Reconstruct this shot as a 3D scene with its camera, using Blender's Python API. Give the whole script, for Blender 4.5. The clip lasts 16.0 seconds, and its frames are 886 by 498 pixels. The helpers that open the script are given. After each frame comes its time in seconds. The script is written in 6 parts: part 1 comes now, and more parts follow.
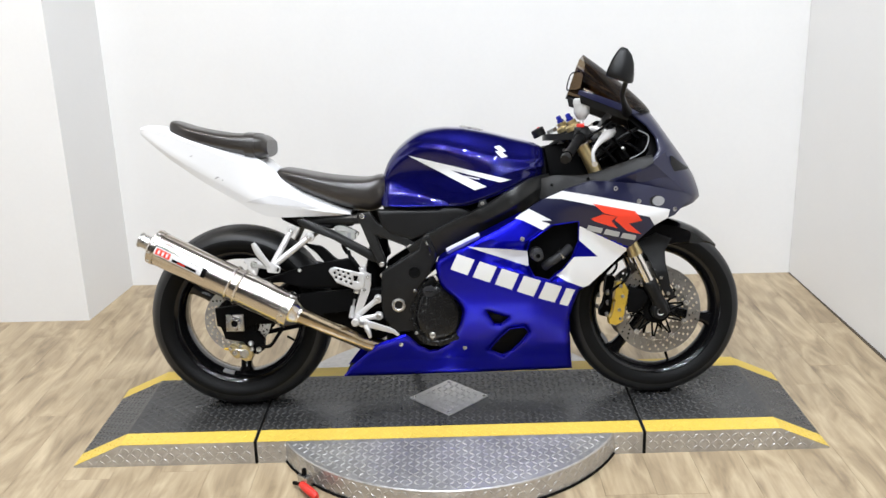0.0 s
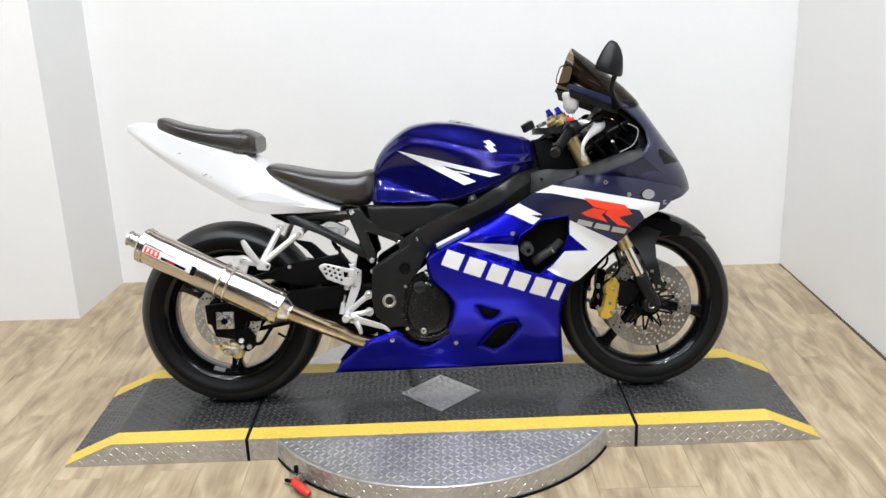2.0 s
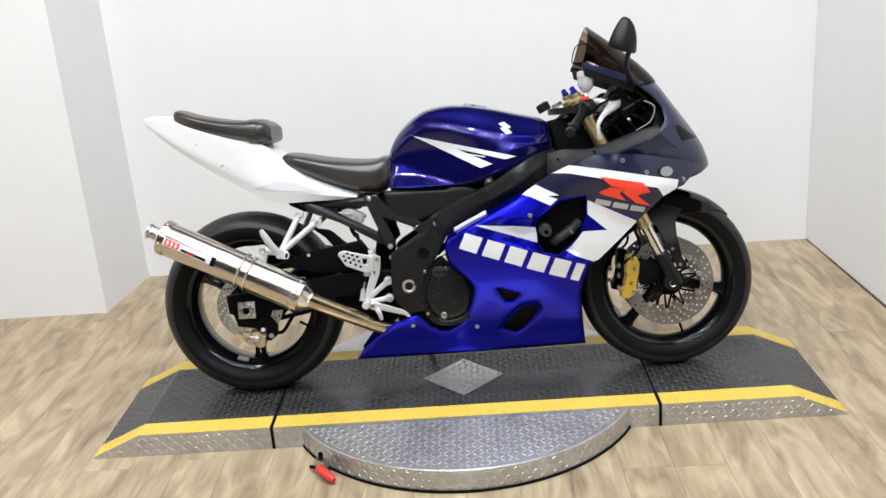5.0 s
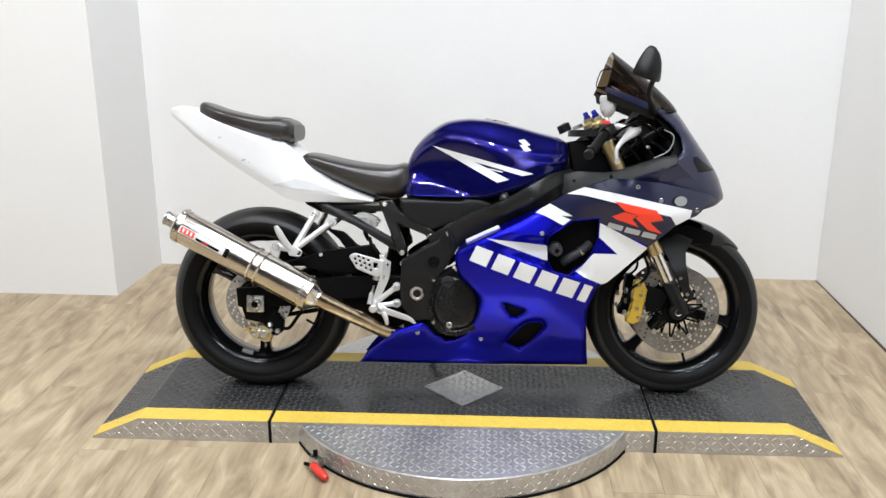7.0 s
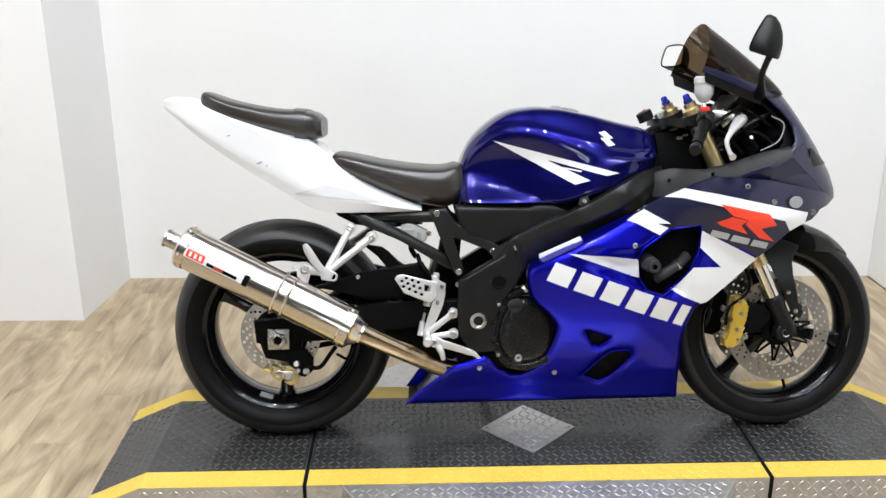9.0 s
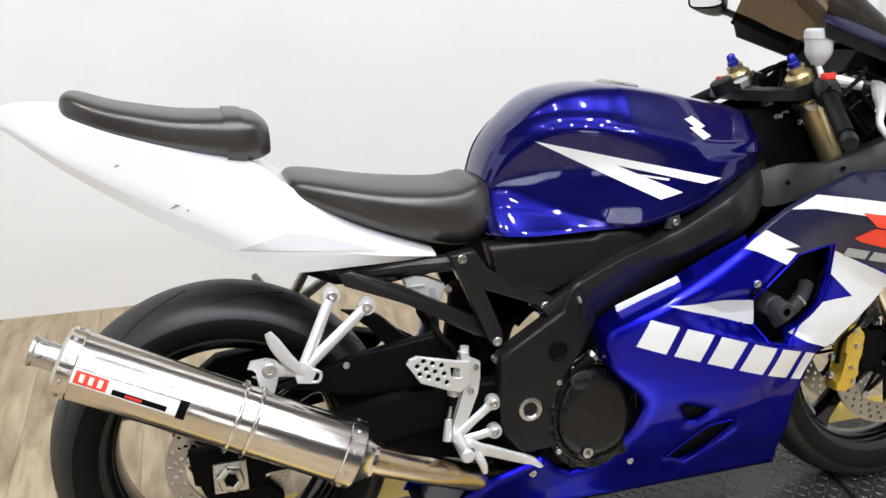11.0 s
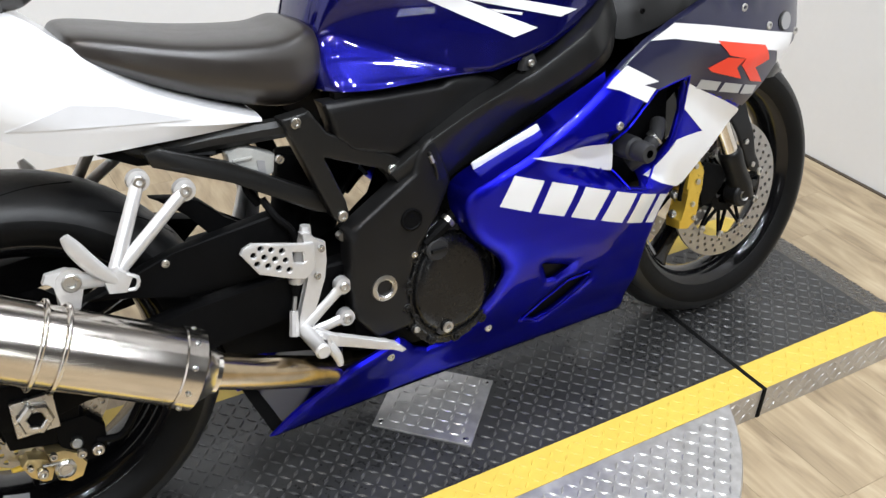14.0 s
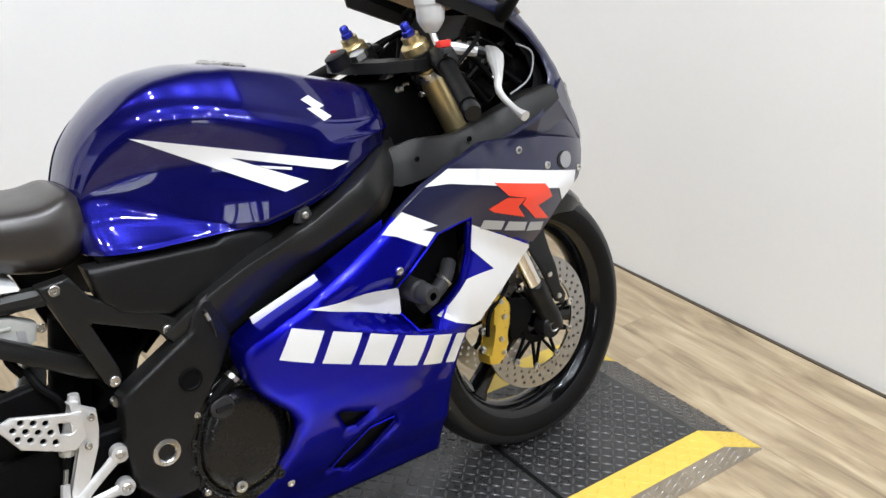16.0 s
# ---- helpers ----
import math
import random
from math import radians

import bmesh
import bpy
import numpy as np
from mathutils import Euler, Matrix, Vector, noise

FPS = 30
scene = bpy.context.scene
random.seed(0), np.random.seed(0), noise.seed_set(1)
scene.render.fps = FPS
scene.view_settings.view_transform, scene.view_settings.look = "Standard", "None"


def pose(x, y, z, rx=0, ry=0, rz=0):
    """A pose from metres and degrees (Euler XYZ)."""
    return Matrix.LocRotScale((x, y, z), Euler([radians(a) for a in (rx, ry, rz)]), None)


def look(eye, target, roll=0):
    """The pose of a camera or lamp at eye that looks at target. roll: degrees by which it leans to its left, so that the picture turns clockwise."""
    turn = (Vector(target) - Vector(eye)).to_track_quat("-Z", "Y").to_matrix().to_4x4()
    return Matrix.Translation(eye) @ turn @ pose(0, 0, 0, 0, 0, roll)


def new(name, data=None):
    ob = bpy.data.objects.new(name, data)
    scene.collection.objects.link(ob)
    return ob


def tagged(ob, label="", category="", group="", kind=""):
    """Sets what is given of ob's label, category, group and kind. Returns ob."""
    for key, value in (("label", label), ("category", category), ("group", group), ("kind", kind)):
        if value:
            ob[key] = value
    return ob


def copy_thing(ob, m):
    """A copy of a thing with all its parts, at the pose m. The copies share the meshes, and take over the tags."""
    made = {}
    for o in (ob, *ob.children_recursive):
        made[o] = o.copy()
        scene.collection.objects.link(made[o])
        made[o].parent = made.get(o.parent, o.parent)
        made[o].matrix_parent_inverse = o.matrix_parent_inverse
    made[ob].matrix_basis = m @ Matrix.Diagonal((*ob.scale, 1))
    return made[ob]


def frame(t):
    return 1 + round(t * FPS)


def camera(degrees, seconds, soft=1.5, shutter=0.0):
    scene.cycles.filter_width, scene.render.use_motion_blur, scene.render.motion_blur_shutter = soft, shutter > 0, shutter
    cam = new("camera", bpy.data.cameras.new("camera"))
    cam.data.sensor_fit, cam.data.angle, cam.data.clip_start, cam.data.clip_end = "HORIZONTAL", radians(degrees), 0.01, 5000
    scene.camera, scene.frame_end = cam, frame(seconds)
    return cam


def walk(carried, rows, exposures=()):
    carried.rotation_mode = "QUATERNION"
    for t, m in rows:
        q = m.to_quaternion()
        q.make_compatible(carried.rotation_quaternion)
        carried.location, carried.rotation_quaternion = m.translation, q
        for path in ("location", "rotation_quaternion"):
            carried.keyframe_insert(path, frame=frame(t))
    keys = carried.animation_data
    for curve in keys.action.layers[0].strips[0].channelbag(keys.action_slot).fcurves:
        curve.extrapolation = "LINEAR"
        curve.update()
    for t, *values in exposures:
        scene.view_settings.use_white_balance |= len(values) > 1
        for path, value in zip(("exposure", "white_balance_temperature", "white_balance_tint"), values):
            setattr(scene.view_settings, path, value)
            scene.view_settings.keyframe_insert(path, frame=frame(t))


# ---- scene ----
cam = camera(50.5, 16.0)
PATH = [
    (0, (0.026, -2.933, 1.526), (0.006, -1.024, 0.931), -1.8),
    (0.5, (0.032, -2.935, 1.531), (0.014, -1.026, 0.936), -2.0),
    (1, (0.041, -2.927, 1.536), (0.025, -1.022, 0.93), -2.1),
    (1.5, (0.039, -2.927, 1.537), (0.033, -1.022, 0.931), -2.1),
    (2, (0.034, -2.923, 1.532), (0.029, -1.018, 0.921), -2.2),
    (2.5, (0.026, -2.918, 1.529), (0.032, -1.016, 0.91), -1.6),
    (3, (0.029, -2.916, 1.535), (0.033, -1.015, 0.912), -2.1),
    (3.5, (0.029, -2.919, 1.527), (0.037, -1.016, 0.913), -1.4),
    (4, (0.049, -2.911, 1.539), (0.045, -1.015, 0.903), -2.8),
    (4.2, (0.057, -2.912, 1.532), (0.012, -1.019, 0.886), -4.4),
    (6.3, (0.103, -2.935, 1.515), (-0.01, -1.033, 0.907), -3.9),
    (6.5, (0.113, -2.937, 1.525), (-0.022, -1.047, 0.885), -4.2),
    (7, (0.074, -2.953, 1.52), (-0.02, -1.05, 0.914), 0.1),
    (7.5, (-0.03, -2.931, 1.501), (-0.03, -1.022, 0.904), -2.2),
    (8, (-0.177, -2.857, 1.457), (-0.104, -0.952, 0.85), 0.2),
    (8.5, (-0.219, -2.624, 1.459), (-0.175, -0.709, 0.884), -1.7),
    (9, (-0.314, -2.406, 1.448), (-0.26, -0.513, 0.804), -0.1),
    (9.5, (-0.515, -2.122, 1.448), (-0.287, -0.23, 0.842), -1.6),
    (9.7, (-0.557, -2.032, 1.424), (-0.313, -0.162, 0.757), -0.5),
    (11.8, (-0.732, -1.213, 1.396), (-0.108, 0.477, 0.527), -0.1),
    (12, (-0.755, -1.189, 1.368), (-0.105, 0.47, 0.459), 0.6),
    (12.5, (-0.77, -1.169, 1.334), (-0.184, 0.415, 0.262), 1.4),
    (13, (-0.784, -1.165, 1.307), (-0.193, 0.366, 0.165), 1.6),
    (13.5, (-0.765, -1.16, 1.311), (-0.048, 0.334, 0.192), 2.3),
    (14, (-0.722, -1.182, 1.321), (0.16, 0.254, 0.243), 2.5),
    (14.5, (-0.683, -1.195, 1.33), (0.344, 0.173, 0.294), 2.6),
    (15, (-0.652, -1.208, 1.336), (0.444, 0.14, 0.345), 2.4),
    (15.5, (-0.619, -1.231, 1.338), (0.53, 0.117, 0.409), 2.0),
    (16, (-0.541, -1.285, 1.353), (0.562, 0.163, 0.525), 1.5),
]
walk(cam, [(t, look(eye, target, roll)) for t, eye, target, roll in PATH],
     [(0, 0.0), (1.5, -0.02), (3.0, -0.06), (4.2, -0.07), (6.3, -0.07), (7.5, -0.05), (8.5, -0.01), (9.5, 0.0), (11.8, 0.03), (14.0, 0.02), (16.0, 0.03)])

# ---- light ----
world = bpy.data.worlds.new("world")
world.use_nodes = True
scene.world = world
world.node_tree.nodes["Background"].inputs[0].default_value = (0.9, 0.95, 1.0, 1)
world.node_tree.nodes["Background"].inputs[1].default_value = 0.03
scene.view_settings.exposure = 0.0
LAMP_POWER = 28.8
CEILING = 4.0
LAMP_SPOTS = [(x, y) for y in (-4.7, -3.2, -1.7, -0.3) for x in (-1.75, -0.7, 0.3, 1.1)]


# ---- materials ----
def mat(name, color, rough=0.5, metal=0.0, coat=0.0, bump=0.0, scale=40.0, vary=0.12, rough_vary=0.1, spec=0.5, stain=0.0, coat_rough=0.05):
    """A surface with colour grain at two scales, uneven gloss and fine relief, in object coordinates."""
    m = bpy.data.materials.new(name)
    m.use_nodes = True
    nt = m.node_tree
    b = nt.nodes["Principled BSDF"]
    tc = nt.nodes.new("ShaderNodeTexCoord")
    fine = nt.nodes.new("ShaderNodeTexNoise")
    fine.inputs["Scale"].default_value = scale
    fine.inputs["Detail"].default_value = 5
    nt.links.new(tc.outputs["Object"], fine.inputs["Vector"])
    wide = nt.nodes.new("ShaderNodeTexNoise")
    wide.inputs["Scale"].default_value = scale / 11
    wide.inputs["Detail"].default_value = 3
    nt.links.new(tc.outputs["Object"], wide.inputs["Vector"])
    both = nt.nodes.new("ShaderNodeMath")
    both.operation = "ADD"
    nt.links.new(fine.outputs["Fac"], both.inputs[0])
    nt.links.new(wide.outputs["Fac"], both.inputs[1])
    ramp = nt.nodes.new("ShaderNodeMapRange")
    ramp.inputs["From Min"].default_value, ramp.inputs["From Max"].default_value = 0.6, 1.4
    ramp.inputs["To Min"].default_value, ramp.inputs["To Max"].default_value = 1 - vary, 1 + vary
    nt.links.new(both.outputs[0], ramp.inputs["Value"])
    mul = nt.nodes.new("ShaderNodeVectorMath")
    mul.operation = "SCALE"
    mul.inputs[0].default_value = color
    nt.links.new(ramp.outputs[0], mul.inputs["Scale"])
    nt.links.new(mul.outputs[0], b.inputs["Base Color"])
    rr = nt.nodes.new("ShaderNodeMapRange")
    rr.inputs["From Min"].default_value, rr.inputs["From Max"].default_value = 0.6, 1.4
    rr.inputs["To Min"].default_value, rr.inputs["To Max"].default_value = max(0.02, rough - rough_vary), min(1, rough + rough_vary)
    nt.links.new(both.outputs[0], rr.inputs["Value"])
    nt.links.new(rr.outputs[0], b.inputs["Roughness"])
    b.inputs["Metallic"].default_value = metal
    b.inputs["Specular IOR Level"].default_value = spec
    b.inputs["Coat Weight"].default_value = coat
    b.inputs["Coat Roughness"].default_value = coat_rough
    if bump:
        bp = nt.nodes.new("ShaderNodeBump")
        bp.inputs["Strength"].default_value = bump
        bp.inputs["Distance"].default_value = 0.002
        nt.links.new(fine.outputs["Fac"], bp.inputs["Height"])
        nt.links.new(bp.outputs[0], b.inputs["Normal"])
    return m


def wood_material():
    """Oak-look vinyl plank: long grain along y, each plank with a tone of its own."""
    m = bpy.data.materials.new("oak_vinyl")
    m.use_nodes = True
    nt = m.node_tree
    b = nt.nodes["Principled BSDF"]
    geo = nt.nodes.new("ShaderNodeNewGeometry")
    info = nt.nodes.new("ShaderNodeObjectInfo")
    isl = geo.outputs["Random Per Island"]
    addr = nt.nodes.new("ShaderNodeMath")
    addr.operation = "ADD"
    nt.links.new(info.outputs["Random"], addr.inputs[0])
    nt.links.new(isl, addr.inputs[1])
    shift = nt.nodes.new("ShaderNodeVectorMath")
    shift.operation = "MULTIPLY_ADD"
    shift.inputs[1].default_value = (1, 1, 1)
    comb = nt.nodes.new("ShaderNodeCombineXYZ")
    k = nt.nodes.new("ShaderNodeMath")
    k.operation = "MULTIPLY"
    k.inputs[1].default_value = 37.0
    nt.links.new(addr.outputs[0], k.inputs[0])
    for n in range(3):
        nt.links.new(k.outputs[0], comb.inputs[n])
    nt.links.new(geo.outputs["Position"], shift.inputs[0])
    nt.links.new(comb.outputs[0], shift.inputs[2])
    sc = nt.nodes.new("ShaderNodeVectorMath")
    sc.operation = "MULTIPLY"
    sc.inputs[1].default_value = (13, 3.4, 1)
    nt.links.new(shift.outputs[0], sc.inputs[0])
    wide = nt.nodes.new("ShaderNodeTexNoise")
    wide.inputs["Scale"].default_value, wide.inputs["Detail"].default_value, wide.inputs["Distortion"].default_value = 1.0, 5, 1.1
    nt.links.new(sc.outputs[0], wide.inputs["Vector"])
    sc2 = nt.nodes.new("ShaderNodeVectorMath")
    sc2.operation = "MULTIPLY"
    sc2.inputs[1].default_value = (90, 4, 1)
    nt.links.new(shift.outputs[0], sc2.inputs[0])
    fine = nt.nodes.new("ShaderNodeTexNoise")
    fine.inputs["Scale"].default_value, fine.inputs["Detail"].default_value = 1.0, 4
    nt.links.new(sc2.outputs[0], fine.inputs["Vector"])
    ramp = nt.nodes.new("ShaderNodeValToRGB")
    ramp.color_ramp.elements[0].position, ramp.color_ramp.elements[0].color = 0.28, (0.158, 0.114, 0.069, 1)
    ramp.color_ramp.elements[1].position, ramp.color_ramp.elements[1].color = 0.70, (0.500, 0.405, 0.268, 1)
    mid = ramp.color_ramp.elements.new(0.48)
    mid.color = (0.335, 0.257, 0.160, 1)
    mixf = nt.nodes.new("ShaderNodeMath")
    mixf.operation = "MULTIPLY_ADD"
    mixf.inputs[1].default_value = 0.22
    nt.links.new(fine.outputs["Fac"], mixf.inputs[0])
    sub = nt.nodes.new("ShaderNodeMath")
    sub.operation = "MULTIPLY_ADD"
    sub.inputs[1].default_value, sub.inputs[2].default_value = 0.75, 0.01
    nt.links.new(wide.outputs["Fac"], sub.inputs[0])
    nt.links.new(sub.outputs[0], mixf.inputs[2])
    nt.links.new(mixf.outputs[0], ramp.inputs[0])
    tone = nt.nodes.new("ShaderNodeMapRange")
    tone.inputs["From Max"].default_value = 2.0
    tone.inputs["To Min"].default_value, tone.inputs["To Max"].default_value = 0.93, 1.08
    nt.links.new(addr.outputs[0], tone.inputs["Value"])
    mul = nt.nodes.new("ShaderNodeVectorMath")
    mul.operation = "SCALE"
    nt.links.new(ramp.outputs[0], mul.inputs[0])
    nt.links.new(tone.outputs[0], mul.inputs["Scale"])
    nt.links.new(mul.outputs[0], b.inputs["Base Color"])
    b.inputs["Roughness"].default_value = 0.42
    bp = nt.nodes.new("ShaderNodeBump")
    bp.inputs["Strength"].default_value, bp.inputs["Distance"].default_value = 0.15, 0.001
    nt.links.new(fine.outputs["Fac"], bp.inputs["Height"])
    nt.links.new(bp.outputs[0], b.inputs["Normal"])
    return m


def screen_material():
    m = bpy.data.materials.new("smoked_acrylic")
    m.use_nodes = True
    nt = m.node_tree
    out = nt.nodes["Material Output"]
    tr = nt.nodes.new("ShaderNodeBsdfTransparent")
    tr.inputs[0].default_value = (0.13, 0.088, 0.052, 1)
    gl = nt.nodes.new("ShaderNodeBsdfGlossy")
    gl.inputs["Roughness"].default_value = 0.03
    gl.inputs[0].default_value = (0.9, 0.9, 0.9, 1)
    fr = nt.nodes.new("ShaderNodeFresnel")
    fr.inputs[0].default_value = 1.45
    mx = nt.nodes.new("ShaderNodeMixShader")
    half = nt.nodes.new("ShaderNodeMath")
    half.operation = "MULTIPLY"
    half.inputs[1].default_value = 0.5
    nt.links.new(fr.outputs[0], half.inputs[0])
    nt.links.new(half.outputs[0], mx.inputs[0])
    nt.links.new(tr.outputs[0], mx.inputs[1])
    nt.links.new(gl.outputs[0], mx.inputs[2])
    nt.links.new(mx.outputs[0], out.inputs[0])
    return m


WALL = mat("wall_paint", (0.745, 0.74, 0.73), 0.6, bump=0.05, scale=60, vary=0.015)
CEIL = mat("ceiling_paint", (0.10, 0.10, 0.10), 0.8, scale=30, vary=0.06)
# Dark grey of the unseen surrounding walls, chosen to keep reflections dark.
HALL = mat("dark_surround", (0.16, 0.15, 0.145), 0.8, scale=20, vary=0.08)
TRIM = mat("white_enamel", (0.75, 0.75, 0.73), 0.4, vary=0.02)
WOOD = wood_material()
FOOT_SHADE = mat("shadow_gap_brown", (0.06, 0.045, 0.03), 0.8)
JOINT = mat("plank_joint", (0.20, 0.152, 0.10), 0.8)
DECK = mat("black_deck_paint", (0.027, 0.0268, 0.0265), 0.31, spec=0.5, bump=0.15, scale=90, vary=0.3, rough_vary=0.12)
DECKWORN = mat("worn_black_deck_paint", (0.058, 0.057, 0.056), 0.40, bump=0.15, scale=90, vary=0.4, rough_vary=0.12)
YELLOW = mat("yellow_paint", (0.62, 0.44, 0.07), 0.5, bump=0.15, scale=70, vary=0.08)
ALU = mat("tread_aluminium", (0.52, 0.51, 0.50), 0.42, metal=0.82, bump=0.12, scale=55, vary=0.24, rough_vary=0.08)
RUBBERSEAM = mat("black_rubber_seam", (0.0025, 0.0025, 0.0025), 0.8, spec=0.15)
BLUE = mat("bright_blue_paint", (0.009, 0.009, 0.46), 0.35, metal=0.95, spec=0.2, coat=0.3, scale=300, vary=0.06, rough_vary=0.03)
NAVY = mat("dark_blue_paint", (0.008, 0.009, 0.034), 0.32, metal=0.0, spec=0.4, coat=0.4, scale=300, vary=0.08, rough_vary=0.03)
TANKBLUE = mat("candy_blue_paint", (0.004, 0.004, 0.084), 0.25, metal=0.62, coat=1.0, coat_rough=0.012, scale=300, vary=0.08, rough_vary=0.03)
WHITE = mat("white_paint", (0.72, 0.72, 0.725), 0.3, coat=0.6, scale=40, vary=0.008, rough_vary=0.02)
GREY = mat("silver_grey_paint", (0.40, 0.41, 0.42), 0.35, metal=0.3, coat=0.5, vary=0.03)
BLACK = mat("satin_black_plastic", (0.0056, 0.0056, 0.0058), 0.40, spec=0.26, bump=0.06, scale=200, vary=0.2)
FRAME = mat("black_frame_paint", (0.030, 0.030, 0.0295), 0.33, spec=0.35, metal=0.75, scale=220, vary=0.08, rough_vary=0.03)
INFILL = mat("dull_dark_plastic", (0.010, 0.0096, 0.0092), 0.46, spec=0.25, bump=0.08, scale=200, vary=0.2)
GLOSSBLACK = mat("gloss_black_paint", (0.003, 0.003, 0.0034), 0.13, spec=0.30, coat=0.25, vary=0.1)
MATTE = mat("deep_black_casting", (0.0022, 0.0022, 0.0024), 0.58, spec=0.07, bump=0.2, scale=120, vary=0.3)
RUBBER = mat("tyre_rubber", (0.0038, 0.0038, 0.0039), 0.5, spec=0.13, bump=0.12, scale=160, vary=0.2)
TREAD = mat("worn_tread_rubber", (0.0095, 0.0095, 0.0098), 0.44, spec=0.4, bump=0.15, scale=120, vary=0.3)
CASE = mat("black_case_paint", (0.006, 0.006, 0.0062), 0.26, spec=0.36, bump=0.015, scale=180, vary=0.15)
VINYL = mat("seat_vinyl", (0.021, 0.0175, 0.015), 0.32, spec=0.7, scale=300, vary=0.1, rough_vary=0.04)
CHROME = mat("polished_steel", (0.80, 0.76, 0.70), 0.16, metal=1.0, scale=30, vary=0.06, rough_vary=0.06)
CAN = mat("satin_polished_steel", (0.68, 0.635, 0.58), 0.175, metal=1.0, scale=25, vary=0.05, rough_vary=0.05)
STEEL = mat("brushed_steel", (0.55, 0.54, 0.52), 0.30, metal=1.0, scale=80, vary=0.1)
SILVER = mat("satin_aluminium", (0.62, 0.61, 0.60), 0.38, metal=0.6, bump=0.05, scale=120, vary=0.06)
GOLD = mat("gold_anodised", (0.60, 0.48, 0.25), 0.34, metal=0.9, scale=90, vary=0.08)
PIPE = mat("heat_tinted_steel", (0.46, 0.37, 0.25), 0.20, metal=1.0, scale=45, vary=0.35, rough_vary=0.08)
ROTOR = mat("worn_disc_steel", (0.40, 0.39, 0.375), 0.34, metal=1.0, scale=120, vary=0.12)
BRASS = mat("golden_caliper_paint", (0.66, 0.44, 0.06), 0.35, metal=0.5, scale=90, vary=0.08)
RED = mat("red_vinyl", (0.80, 0.05, 0.02), 0.4, vary=0.04)
REDPL = mat("red_plastic", (0.62, 0.03, 0.02), 0.4, vary=0.1)
BLUEANO = mat("blue_anodised", (0.02, 0.03, 0.35), 0.3, metal=0.7)
BOBBIN = mat("grey_rubber", (0.022, 0.022, 0.023), 0.6, spec=0.3, bump=0.1, vary=0.15)
PALEGREY = mat("pale_silver_paint", (0.58, 0.58, 0.59), 0.35, coat=0.5, vary=0.03)
DULL = mat("dull_grey_plastic", (0.26, 0.26, 0.265), 0.4, vary=0.1)
AGED = mat("aged_milky_plastic", (0.34, 0.34, 0.32), 0.3, scale=60, vary=0.2)
CLEAR = mat("milky_plastic", (0.48, 0.48, 0.47), 0.25, scale=60, vary=0.1)
SMOKE = screen_material()
LENS = mat("dark_lens", (0.004, 0.004, 0.005), 0.2, spec=0.2)
MIRROR = mat("mirror_glass", (0.9, 0.9, 0.9), 0.03, metal=1.0, vary=0.0, rough_vary=0.0)
for paint, edge in ((BLUE, (0.03, 0.03, 0.62, 1)), (TANKBLUE, (0.02, 0.02, 0.40, 1))):
    paint.node_tree.nodes["Principled BSDF"].inputs["Specular Tint"].default_value = edge
GLOW = bpy.data.materials.new("lamp_glass")
GLOW.use_nodes = True
GLOW.node_tree.nodes["Principled BSDF"].inputs["Emission Color"].default_value = (1, 0.95, 0.88, 1)
GLOW.node_tree.nodes["Principled BSDF"].inputs["Emission Strength"].default_value = 12.0

DAYLIGHT = bpy.data.materials.new("overcast_daylight")
DAYLIGHT.use_nodes = True
DAYLIGHT.node_tree.nodes["Principled BSDF"].inputs["Emission Color"].default_value = (0.95, 0.98, 1, 1)
DAYLIGHT.node_tree.nodes["Principled BSDF"].inputs["Emission Strength"].default_value = 4.0
GLASS = mat("window_glass", (0.95, 0.97, 0.96), 0.02, vary=0.0, rough_vary=0.0)
GLASS.node_tree.nodes["Principled BSDF"].inputs["Transmission Weight"].default_value = 1.0


# ---- builders ----
from mathutils.bvhtree import BVHTree
from mathutils.geometry import delaunay_2d_cdt


def finish(bm, smooth=35.0):
    bmesh.ops.remove_doubles(bm, verts=bm.verts, dist=1e-5)
    bmesh.ops.recalc_face_normals(bm, faces=bm.faces)
    lim = radians(smooth)
    for f in bm.faces:
        f.smooth = True
    for e in bm.edges:
        e.smooth = len(e.link_faces) == 2 and e.calc_face_angle(0) < lim
    return bm


def part(name, bm, material, parent=None, label="", smooth=35.0, raw=False):
    """Links a bmesh as one mesh object under a thing or a part."""
    if not raw:
        finish(bm, smooth)
    me = bpy.data.meshes.new(name)
    bm.to_mesh(me)
    bm.free()
    me.materials.append(material)
    ob = new(name, me)
    if parent is not None:
        ob.parent = parent
    return tagged(ob, label)


def thing(name, label, category, m=None, group="", kind=""):
    ob = new(name)
    ob.empty_display_size = 0.1
    if m is not None:
        ob.matrix_world = m
    return tagged(ob, label, category, group, kind)


def box(x0, x1, y0, y1, z0, z1, bevel=0.0, bm=None):
    own = bm is None
    bm = bm or bmesh.new()
    vs = [bm.verts.new((x, y, z)) for z in (z0, z1) for y in (y0, y1) for x in (x0, x1)]
    fs = [bm.faces.new([vs[i] for i in q]) for q in ((0, 2, 3, 1), (4, 5, 7, 6), (0, 1, 5, 4), (2, 6, 7, 3), (0, 4, 6, 2), (1, 3, 7, 5))]
    if bevel and own:
        bmesh.ops.bevel(bm, geom=bm.edges[:], offset=bevel, segments=2, affect="EDGES", profile=0.6)
    return bm


